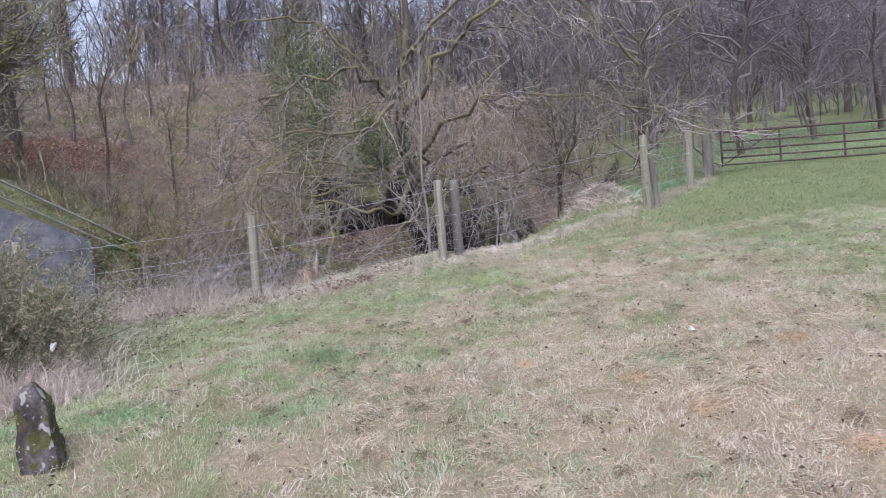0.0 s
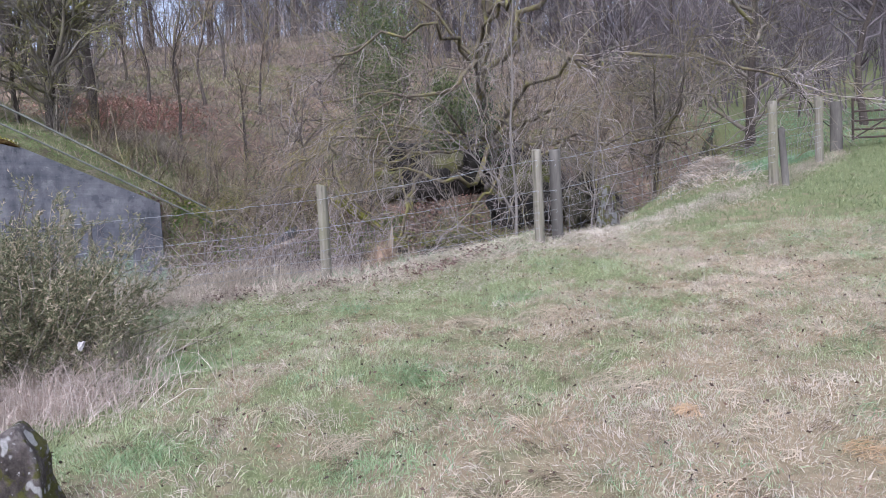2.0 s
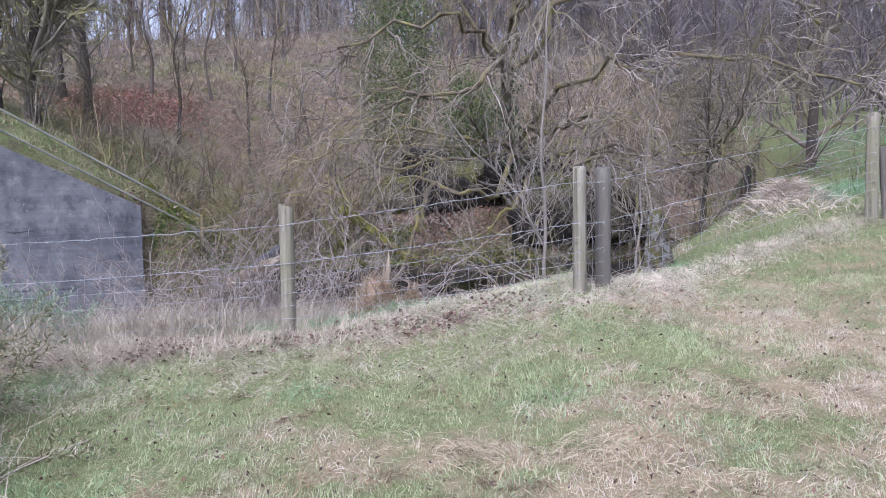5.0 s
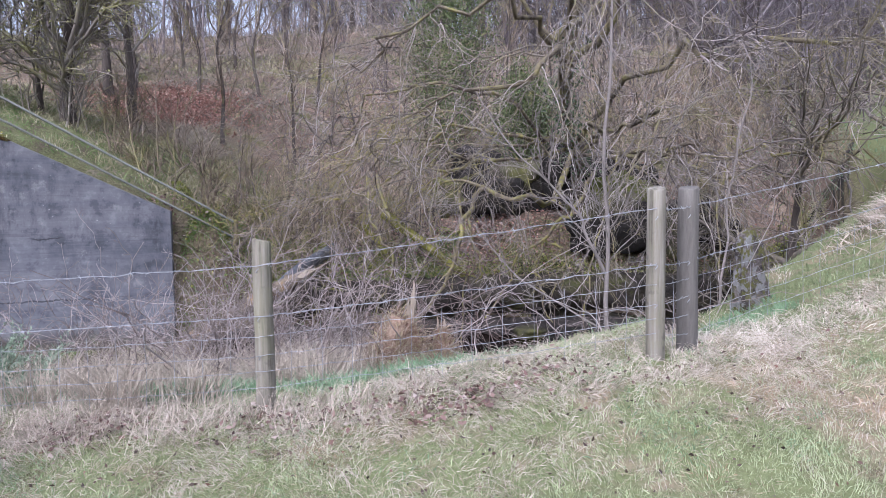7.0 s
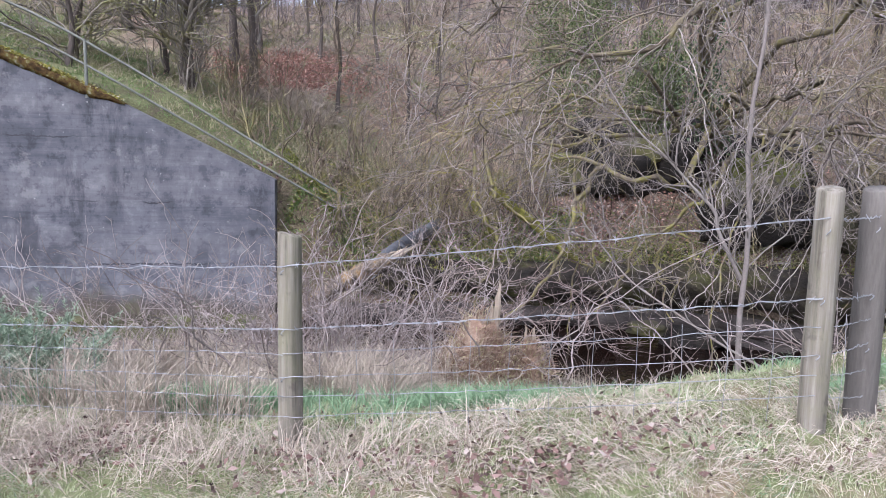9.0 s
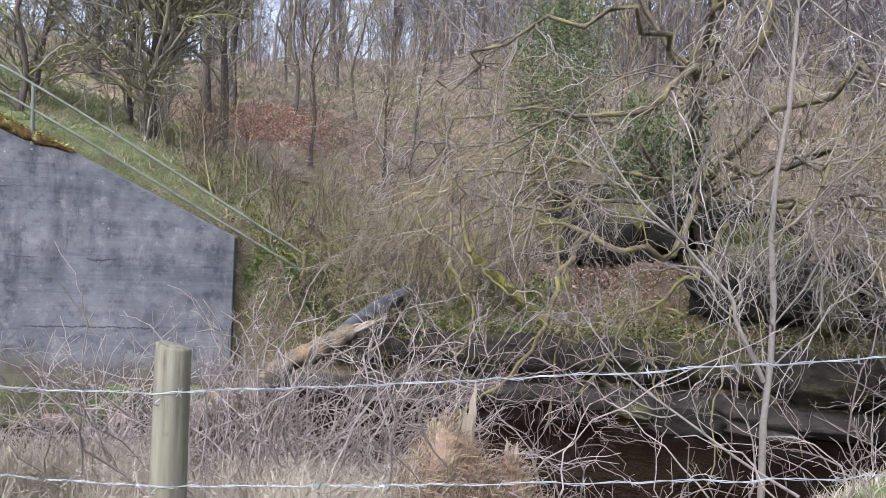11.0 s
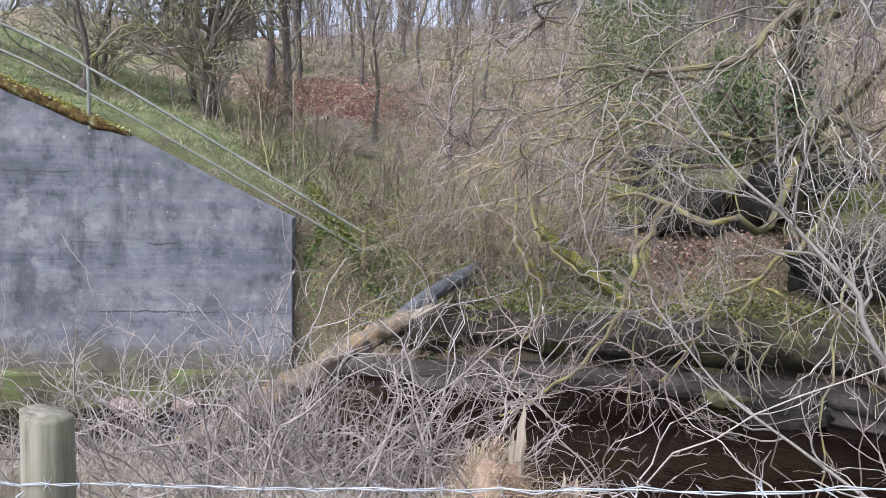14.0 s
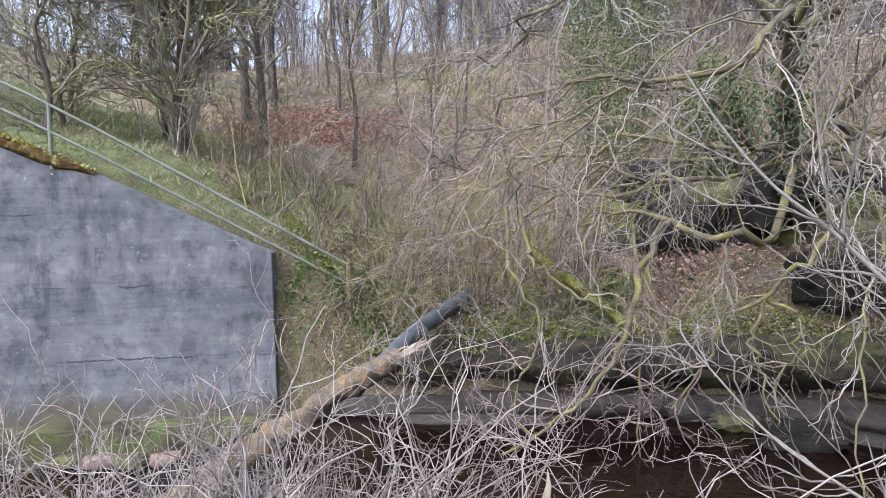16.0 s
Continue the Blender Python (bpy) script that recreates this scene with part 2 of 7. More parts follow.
M_GROUND = ground_material()
M_BLADE = blade_material("short_grass")
M_UPPER = blade_material("upper_meadow_grass", (0.225, 0.27, 0.135), (0.31, 0.285, 0.19), -0.25)
M_LUSH = blade_material("lush_grass", (0.22, 0.335, 0.19), (0.36, 0.38, 0.24), -0.3)
M_FRESH = leaf_material("fresh_grass", [(0.0, (0.165, 0.25, 0.12)), (0.6, (0.225, 0.31, 0.16)), (1.0, (0.33, 0.385, 0.23))], 0.7, 0.25)
M_STRAW = blade_material("dry_long_grass", (0.465, 0.40, 0.32), (0.65, 0.58, 0.49), 0.2)
M_THATCH = blade_material("matted_straw", (0.34, 0.30, 0.20), (0.52, 0.43, 0.325), 0.1)
M_ORANGE = blade_material("orange_withered_grass", (0.36, 0.24, 0.12), (0.47, 0.33, 0.20), 0.1)
M_RUSSET = blade_material("russet_grass", (0.27, 0.18, 0.11), (0.47, 0.345, 0.235), 0.1)
M_BRACKEN = blade_material("bracken", (0.25, 0.222, 0.185), (0.46, 0.405, 0.34), 0.25)
M_BANKGRASS = blade_material("bank_grass", (0.17, 0.245, 0.085), (0.36, 0.33, 0.21), -0.15)
M_COPEMOSS = leaf_material("coping_moss", [(0.0, (0.14, 0.13, 0.03)), (0.5, (0.30, 0.28, 0.065)), (0.82, (0.38, 0.35, 0.11)), (1.0, (0.50, 0.47, 0.37))], 0.95, 0.1)
M_TERRACE = leaf_material("terrace_straw", [(0.0, (0.18, 0.20, 0.09)), (0.5, (0.30, 0.28, 0.16)), (1.0, (0.46, 0.40, 0.29))], 0.8, 0.2)
M_CONCRETE = concrete_material()
M_WATER = water_material()
M_POST = post_material()
M_OLDPOST = two_scale("grey_old_wood", [(0.3, (0.08, 0.074, 0.068)), (0.6, (0.16, 0.147, 0.132)), (0.75, (0.24, 0.23, 0.195))], 5, 60, 0.9, 0.15, 0.7, 0.01, (1, 1, 0.15))
M_WIRE = two_scale("galvanised_wire", [(0.3, (0.22, 0.23, 0.245)), (0.7, (0.42, 0.435, 0.46))], 6, 60, 0.5, 0.5, 0.1, 0.001)
M_WIRE.node_tree.nodes["Principled BSDF"].inputs["Metallic"].default_value = 0.3
M_RUST = two_scale("rusty_metal", [(0.3, (0.05, 0.035, 0.03)), (0.6, (0.09, 0.065, 0.055)), (0.8, (0.14, 0.12, 0.11))], 3, 40, 0.8, 0.3, 0.3, 0.004)
M_RAIL = two_scale("grey_rail_paint", [(0.3, (0.13, 0.135, 0.115)), (0.6, (0.20, 0.21, 0.18)), (0.8, (0.16, 0.17, 0.10))], 3, 40, 0.7, 0.3, 0.3, 0.003)
M_MOSS = two_scale("moss", [(0.32, (0.04, 0.028, 0.016)), (0.45, (0.10, 0.062, 0.028)), (0.53, (0.15, 0.10, 0.038)), (0.59, (0.17, 0.155, 0.05)), (0.68, (0.40, 0.375, 0.30))], 9, 60, 1.0, 0.05, 1.0, 0.03)
M_ROCK = two_scale("wet_stream_rock", [(0.3, (0.014, 0.012, 0.011)), (0.55, (0.035, 0.03, 0.025)), (0.75, (0.075, 0.064, 0.052))], 2.2, 24, 0.8, 0.25, 1.0, 0.07, (1, 1, 2.2), 0.6)
M_LEDGE = two_scale("stream_worn_ledge", [(0.3, (0.04, 0.034, 0.031)), (0.55, (0.082, 0.07, 0.062)), (0.75, (0.12, 0.102, 0.09))], 2.2, 22, 0.75, 0.25, 0.9, 0.06, (1, 1, 2.2), 0.55)
M_BANKROCK = two_scale("mossy_bank_rock", [(0.3, (0.022, 0.019, 0.017)), (0.46, (0.05, 0.042, 0.033)), (0.56, (0.085, 0.073, 0.045)), (0.66, (0.10, 0.105, 0.035)), (0.75, (0.15, 0.15, 0.05))], 1.5, 22, 0.8, 0.25, 1.0, 0.06, (1, 1, 1.6), 0.6)
M_PLINTH = two_scale("mossy_footing", [(0.32, (0.055, 0.048, 0.036)), (0.46, (0.105, 0.098, 0.062)), (0.58, (0.125, 0.13, 0.055)), (0.70, (0.12, 0.175, 0.055))], 1.6, 26, 0.95, 0.1, 0.9, 0.03, (1, 1, 1.5), 0.6)
M_ROCKMOSS = two_scale("mossy_rock", [(0.3, (0.055, 0.047, 0.035)), (0.5, (0.09, 0.085, 0.05)), (0.65, (0.15, 0.15, 0.05))], 1.6, 18, 0.85, 0.2, 0.8, 0.04)
M_STONE = stone_material()
M_SLAB = stone_material("weathered_slab", 0.53, 0.5)
M_BRICK = two_scale("fallen_sandstone", [(0.3, (0.15, 0.10, 0.085)), (0.6, (0.25, 0.175, 0.15)), (0.75, (0.30, 0.25, 0.22))], 4, 40, 0.9, 0.2, 0.6, 0.01)
M_TREE = twig_material("alder_bark", (0.10, 0.083, 0.068), (0.30, 0.262, 0.215), (0.21, 0.19, 0.07), 0.4)
M_TWIG = twig_material("alder_twigs", (0.06, 0.049, 0.043), (0.44, 0.39, 0.36), (0.25, 0.215, 0.095), 0.4)
M_EASTTWIG = twig_material("eastern_twigs", (0.05, 0.04, 0.036), (0.50, 0.44, 0.415), (0.24, 0.20, 0.09), 0.3)
M_SAPLING = twig_material("sapling_bark", (0.11, 0.092, 0.082), (0.32, 0.285, 0.262))
M_CURTAIN = twig_material("pale_hanging_twigs", (0.10, 0.083, 0.072), (0.46, 0.415, 0.38), (0.26, 0.23, 0.11), 0.35)
M_RUDDY = twig_material("ruddy_twigs", (0.12, 0.085, 0.075), (0.42, 0.335, 0.30))
M_CANE = twig_material("dead_canes", (0.15, 0.115, 0.10), (0.45, 0.395, 0.37))
M_SCRUB = twig_material("scrub_stems", (0.075, 0.058, 0.05), (0.46, 0.385, 0.34), (0.22, 0.20, 0.09), 0.35)
M_OLIVE = twig_material("mossy_brambles", (0.07, 0.052, 0.038), (0.44, 0.37, 0.29), (0.27, 0.245, 0.075), 0.55)
M_THORN = twig_material("hawthorn_bark", (0.10, 0.088, 0.075), (0.37, 0.33, 0.275), (0.25, 0.24, 0.10), 0.42)
M_STEM = twig_material("brown_shrub_stems", (0.075, 0.056, 0.042), (0.39, 0.315, 0.235), (0.26, 0.245, 0.095), 0.42)
M_WOODS = twig_material("far_wood_bark", (0.09, 0.076, 0.078), (0.29, 0.25, 0.25))
M_MISTY = twig_material("birch_wood_bark", (0.105, 0.088, 0.093), (0.26, 0.23, 0.242))
M_TRUNK = two_scale("far_trunk_bark", [(0.3, (0.06, 0.05, 0.045)), (0.6, (0.13, 0.11, 0.095)), (0.8, (0.13, 0.135, 0.06))], 2, 20, 0.95, 0.1, 0.8, 0.03, (1, 1, 0.25))
M_BARK = two_scale("mossy_trunk_bark", [(0.3, (0.065, 0.055, 0.045)), (0.50, (0.14, 0.118, 0.09)), (0.60, (0.19, 0.165, 0.10)), (0.70, (0.20, 0.19, 0.07))], 2.5, 26, 0.95, 0.1, 0.9, 0.03, (1, 1, 0.3))
M_LOG = two_scale("rotten_log_wood", [(0.30, (0.11, 0.088, 0.07)), (0.44, (0.22, 0.18, 0.14)), (0.54, (0.29, 0.23, 0.165)), (0.62, (0.36, 0.23, 0.11)), (0.70, (0.33, 0.30, 0.23))], 6.5, 55, 0.95, 0.1, 1.0, 0.03, (1, 1, 1), 0.8)
M_SPLIT = two_scale("pale_split_wood", [(0.3, (0.16, 0.13, 0.10)), (0.5, (0.32, 0.265, 0.205)), (0.75, (0.45, 0.39, 0.32))], 5, 60, 0.85, 0.2, 0.6, 0.01, (1, 1, 0.2))
M_PIPE = two_scale("dark_pipe", [(0.3, (0.05, 0.052, 0.058)), (0.6, (0.10, 0.105, 0.115)), (0.8, (0.12, 0.13, 0.09))], 3, 40, 0.6, 0.4, 0.3, 0.004)
M_LITTER = leaf_material("beech_leaves", [(0.0, (0.16, 0.085, 0.066)), (0.4, (0.31, 0.155, 0.12)), (0.75, (0.42, 0.245, 0.19)), (1.0, (0.5, 0.38, 0.30))])
M_CUSHION = leaf_material("moss_cushions", [(0.0, (0.08, 0.09, 0.022)), (0.5, (0.18, 0.20, 0.045)), (1.0, (0.29, 0.30, 0.08))])
M_DARKSTRAW = leaf_material("decayed_straw", [(0.0, (0.06, 0.045, 0.03)), (0.6, (0.13, 0.095, 0.065)), (1.0, (0.22, 0.165, 0.11))], 0.8, 0.2)
M_DARKLEAF = leaf_material("dark_dead_leaves", [(0.0, (0.035, 0.025, 0.02)), (0.7, (0.10, 0.065, 0.05)), (1.0, (0.2, 0.11, 0.08))])
M_PALELEAF = leaf_material("pale_dead_leaves", [(0.0, (0.07, 0.045, 0.038)), (0.5, (0.16, 0.095, 0.078)), (0.8, (0.27, 0.185, 0.155)), (1.0, (0.42, 0.36, 0.32))])
M_IVY = leaf_material("evergreen_leaves", [(0.0, (0.03, 0.055, 0.025)), (0.6, (0.07, 0.11, 0.05)), (1.0, (0.13, 0.165, 0.08))], 0.5, 0.3)
M_WEED = leaf_material("bank_weeds", [(0.0, (0.07, 0.08, 0.03)), (0.5, (0.14, 0.145, 0.055)), (0.8, (0.20, 0.20, 0.075)), (1.0, (0.27, 0.23, 0.13))])
M_GORSE = leaf_material("gorse_needles", [(0.0, (0.075, 0.08, 0.04)), (0.45, (0.16, 0.165, 0.09)), (0.7, (0.24, 0.225, 0.135)), (1.0, (0.42, 0.34, 0.25))])
M_PALESTRAW = leaf_material("pale_heaped_straw", [(0.0, (0.27, 0.225, 0.175)), (0.5, (0.46, 0.395, 0.325)), (1.0, (0.58, 0.51, 0.435))], 0.8, 0.2)
M_FUR = two_scale("furry_green_moss", [(0.32, (0.09, 0.08, 0.035)), (0.5, (0.19, 0.185, 0.045)), (0.66, (0.31, 0.30, 0.08))], 5, 60, 1.0, 0.05, 1.0, 0.03)
M_BOUGH = two_scale("mossy_bough_bark", [(0.32, (0.10, 0.083, 0.065)), (0.46, (0.20, 0.168, 0.12)), (0.54, (0.21, 0.185, 0.085)), (0.66, (0.26, 0.24, 0.09))], 5.5, 45, 1.0, 0.1, 0.9, 0.02)
M_LIMB = two_scale("mossy_limb_bark", [(0.32, (0.085, 0.07, 0.056)), (0.46, (0.185, 0.155, 0.115)), (0.56, (0.23, 0.20, 0.12)), (0.68, (0.25, 0.235, 0.09))], 4.5, 40, 1.0, 0.1, 1.0, 0.03)
M_BUSHSTRAW = leaf_material("bleached_bush_straw", [(0.0, (0.34, 0.265, 0.225)), (0.5, (0.52, 0.435, 0.38)), (1.0, (0.66, 0.58, 0.52))], 0.8, 0.2)
M_SPRIG = leaf_material("young_gorse", [(0.0, (0.12, 0.17, 0.11)), (0.6, (0.22, 0.29, 0.20)), (1.0, (0.33, 0.38, 0.28))])
M_HOLLY = leaf_material("holly_leaves", [(0.0, (0.055, 0.08, 0.03)), (0.6, (0.115, 0.15, 0.06)), (1.0, (0.20, 0.225, 0.10))], 0.6, 0.25)
M_GREENMOSS = two_scale("bright_moss", [(0.3, (0.04, 0.045, 0.018)), (0.48, (0.085, 0.095, 0.028)), (0.6, (0.13, 0.145, 0.04)), (0.7, (0.09, 0.075, 0.045))], 6, 70, 1.0, 0.05, 1.0, 0.03)
M_STUMPGRASS = leaf_material("stump_straw", [(0.0, (0.16, 0.10, 0.075)), (0.4, (0.29, 0.205, 0.155)), (0.75, (0.40, 0.325, 0.245)), (1.0, (0.34, 0.32, 0.15))], 0.8, 0.2)
M_STUMP = two_scale("crumbling_stump_wood", [(0.32, (0.17, 0.105, 0.075)), (0.48, (0.32, 0.22, 0.16)), (0.6, (0.40, 0.31, 0.23)), (0.7, (0.30, 0.28, 0.12))], 7, 50, 0.95, 0.1, 1.0, 0.03, (1, 1, 0.3))
M_BUD = leaf_material("spring_buds", [(0.0, (0.16, 0.16, 0.06)), (1.0, (0.3, 0.29, 0.13))])
M_RAG = two_scale("white_plastic", [(0.3, (0.42, 0.40, 0.41)), (0.7, (0.62, 0.60, 0.6))], 12, 60, 0.6, 0.3, 0.3, 0.004)

# ---- geometry helpers ----
rng = np.random.default_rng(11)


def mesh(name, verts, quads=None, tris=None, mat=None, smooth=False):
    """A mesh from arrays of vertices and of faces."""
    me = bpy.data.meshes.new(name)
    verts = np.asarray(verts, dtype=np.float32).reshape(-1, 3)
    groups = [np.asarray(f, dtype=np.int32) for f in (quads, tris) if f is not None and len(f)]
    loops = np.concatenate([g.ravel() for g in groups])
    sizes = np.concatenate([np.full(len(g), g.shape[1], dtype=np.int32) for g in groups])
    starts = np.concatenate([[0], np.cumsum(sizes)[:-1]]).astype(np.int32)
    me.vertices.add(len(verts))
    me.vertices.foreach_set("co", verts.ravel())
    me.loops.add(len(loops))
    me.loops.foreach_set("vertex_index", loops)
    me.polygons.add(len(sizes))
    me.polygons.foreach_set("loop_start", starts)
    me.polygons.foreach_set("loop_total", sizes)
    if smooth:
        me.polygons.foreach_set("use_smooth", np.ones(len(sizes), dtype=bool))
    if mat:
        me.materials.append(mat)
    me.update(calc_edges=True)
    return me


def thing(name, label, category, at=(0, 0, 0), group="", kind=""):
    """An Empty at the base of a thing that has parts."""
    ob = new(name)
    ob.empty_display_size = 0.1
    ob.location = at
    return tagged(ob, label, category, group, kind)


def under(ob, parent):
    """Puts ob, built in world coordinates, under its thing or part."""
    ob.parent = parent
    top, off = parent, Vector((0, 0, 0))
    while top:
        off += top.location
        top = top.parent
    ob.location = -off
    return ob


def part(name, me, parent, label="", kind=""):
    return tagged(under(new(name, me), parent), label, kind=kind)


def bm_mesh(name, bm, mat, smooth=False):
    me = bpy.data.meshes.new(name)
    bm.to_mesh(me)
    bm.free()
    me.materials.append(mat)
    if smooth:
        me.polygons.foreach_set("use_smooth", np.ones(len(me.polygons), dtype=bool))
    return me


def unit(v):
    return v / np.maximum(np.linalg.norm(v, axis=-1, keepdims=True), 1e-9)


def tubes(pts, rad, k=3):
    """Tapered tubes round many curves of equal length: pts P x N x 3, rad P x N. Vertices and quads."""
    pts, rad = np.asarray(pts, float), np.asarray(rad, float)
    p, n, _ = pts.shape
    tan = unit(np.gradient(pts, axis=1))
    side = unit(np.cross(tan, np.array([0.31, 0.52, 0.12])))
    up = np.cross(tan, side)
    a = np.arange(k) * 2 * np.pi / k
    ring = side[:, :, None] * np.cos(a)[:, None] + up[:, :, None] * np.sin(a)[:, None]
    v = pts[:, :, None] + ring * rad[:, :, None, None]
    i = np.arange(p)[:, None, None] * n * k + np.arange(n - 1)[None, :, None] * k
    j, j2 = np.arange(k), (np.arange(k) + 1) % k
    q = np.stack([i + j, i + j2, i + k + j2, i + k + j], axis=-1)
    return v.reshape(-1, 3), q.reshape(-1, 4)


def join(pieces):
    """Several (vertices, faces) as one."""
    vs, fs, o = [], [], 0
    for v, f in pieces:
        vs.append(v)
        fs.append(f + o)
        o += len(v)
    return np.concatenate(vs), np.concatenate(fs)


def curves(start, way, length, n, wig, pull=(0, 0, 0)):
    """Wandering curves from many starts."""
    start, d = np.asarray(start, float), unit(np.asarray(way, float))
    p = len(start)
    length = np.broadcast_to(np.asarray(length, float), (p,))
    out = np.empty((p, n, 3))
    out[:, 0] = start
    pull = np.asarray(pull, float)
    for i in range(1, n):
        d = unit(d + 0.55 * wig * rng.normal(size=(p, 3)) + pull / (n - 1))
        crook = unit(d + 0.9 * wig * rng.normal(size=(p, 3)))
        out[:, i] = out[:, i - 1] + crook * (length / (n - 1))[:, None]
    return out


def taper(r0, r1, n):
    u = np.linspace(0, 1, n)
    return np.asarray(r0)[:, None] * (1 - u) + np.asarray(r1)[:, None] * u


def sprout(pts, rad, each, lo, hi, spread, length, n, wig, pull, thick, tip):
    """Side shoots along many curves: their own curves and radii."""
    p, m, _ = pts.shape
    idx = np.repeat(np.arange(p), each)
    u = rng.uniform(lo, hi, len(idx)) * (m - 1)
    a = np.minimum(u.astype(int), m - 2)
    f = (u - a)[:, None]
    base = pts[idx, a] * (1 - f) + pts[idx, a + 1] * f
    tan = unit(pts[idx, a + 1] - pts[idx, a])
    side = unit(np.cross(tan, rng.normal(size=(len(idx), 3))))
    s = rng.uniform(0.6, 1.2, len(idx))[:, None] * spread
    way = tan * np.cos(s) + side * np.sin(s)
    r = np.minimum(rad[idx, a] * 0.75, thick * rng.uniform(0.7, 1.2, len(idx)))
    ln = length * rng.uniform(0.5, 1.25, len(idx))
    return curves(base, way, ln, n, wig, pull), taper(r, np.full(len(idx), tip), n)


def smooth_path(points, n):
    """A smooth curve of n points through control points."""
    c = np.asarray(points, float)
    c = np.concatenate([[2 * c[0] - c[1]], c, [2 * c[-1] - c[-2]]])
    u = np.linspace(0, len(c) - 3 - 1e-6, n)
    i = u.astype(int)
    t = (u - i)[:, None]
    a, b, d, e = c[i], c[i + 1], c[i + 2], c[i + 3]
    return 0.5 * (2 * b + (d - a) * t + (2 * a - 5 * b + 4 * d - e) * t ** 2 + (3 * b - a - 3 * d + e) * t ** 3)


def lattice(x, y, seed):
    h = np.sin(x * 127.1 + y * 311.7 + seed * 74.7) * 43758.5453
    return h - np.floor(h)


def wavy(x, y, scale, seed=0):
    """Smooth value noise between -1 and 1."""
    x, y = np.asarray(x, float) / scale, np.asarray(y, float) / scale
    i, j = np.floor(x), np.floor(y)
    f, g = x - i, y - j
    f, g = f * f * (3 - 2 * f), g * g * (3 - 2 * g)
    top = lattice(i, j, seed) * (1 - f) + lattice(i + 1, j, seed) * f
    low = lattice(i, j + 1, seed) * (1 - f) + lattice(i + 1, j + 1, seed) * f
    return 2 * (top * (1 - g) + low * g) - 1


def step(a, b, x):
    t = np.clip((np.asarray(x, float) - a) / (b - a), 0, 1)
    return t * t * (3 - 2 * t)


def rock(name, at, size, turn, mat, seed, rough=0.16, cuts=3):
    """A rounded, uneven block of stone."""
    bm = bmesh.new()
    bmesh.ops.create_cube(bm, size=1.0)
    bmesh.ops.subdivide_edges(bm, edges=bm.edges[:], cuts=cuts, use_grid_fill=True)
    for v in bm.verts:
        c = v.co
        r = c.length
        c *= 1 - 0.28 * max(0, (r - 0.5) / 0.366)
        k = Vector((c.x * 2.2 + seed * 3.1, c.y * 2.2, c.z * 2.2))
        c *= 1 + rough * 2 * noise.noise(k) + rough * noise.noise(k * 2.7) + 0.6 * rough * noise.noise(k * 6)
    bmesh.ops.transform(bm, matrix=Matrix.LocRotScale(at, Euler((0, 0, turn)), size), verts=bm.verts)
    return bm_mesh(name, bm, mat, True)


# ---- the ground ----
BROW = ((-30, -4), (-16, 5.0), (-9, 8.8), (-5, 9.6), (-2, 10.35), (-0.3, 11.0), (1.0, 12.2), (2.2, 13.7), (3.6, 15.6), (5.0, 18.0), (7, 24.0), (9, 34))
FAR = ((-30, 1.8), (-8.2, 15.95), (-7.2, 16.5), (-5.8, 17.05), (-4.5, 17.45), (-2.6, 18.3), (-1.2, 18.9), (0.2, 18.3), (2.0, 18.6), (4.0, 20.5), (6, 25), (9, 36))
POOL, RACE, BED = -0.35, -0.9, -1.3


def brow(x):
    return np.interp(x, [p[0] for p in BROW], [p[1] for p in BROW])


def far_edge(x):
    return np.interp(x, [p[0] for p in FAR], [p[1] for p in FAR])


def field(x, y):
    z = 0.144 + 0.0424 * np.minimum(x, 70) + 0.1334 * np.minimum(y, 90) + 0.26 * np.clip(y - 58, 0, 90)
    for cx, cy, r, h in ((-1.1, 4.8, 1.5, 0.10), (0.1, 9.0, 1.0, 0.10), (2.0, 8.8, 1.4, -0.11), (-2.0, 7.9, 1.3, -0.07), (-1.95, 3.95, 0.9, 0.10)):
        z = z + h * np.exp(-((x - cx) ** 2 + (y - cy) ** 2) / r ** 2)
    return z


def hill(x, y):
    bank = 3.45 * step(-5.4, -12.2, x) + 0.30 * np.clip(-12.0 - x, 0, 16)
    start = 19.0 + 2.2 * step(-6, -11, x)
    rise = np.maximum(0, y - start)
    rise = 0.37 * np.minimum(rise, 45 - start) - 0.16 * np.clip(y - 45, 0, 45)
    crest = 2.9 * step(-5.4, -12.2, x) + 0.06 * np.clip(-12.0 - x, 0, 40) + 0.8 * np.exp(-((x + 11.5) / 5.5) ** 2)
    bank = bank + (crest - bank) * step(22, 38, y)
    lip = 0.55 * step(0.1, 1.6, y - far_edge(x))
    held = step(-8.2, -8.6, x)
    bank = bank * (held + (1 - held) * (0.3 + 0.7 * step(0.1, 1.5, y - far_edge(x))))
    return 0.62 + lip * step(-8.5, -6, x) + bank + rise + 0.12 * wavy(x, y, 2.3, 5)


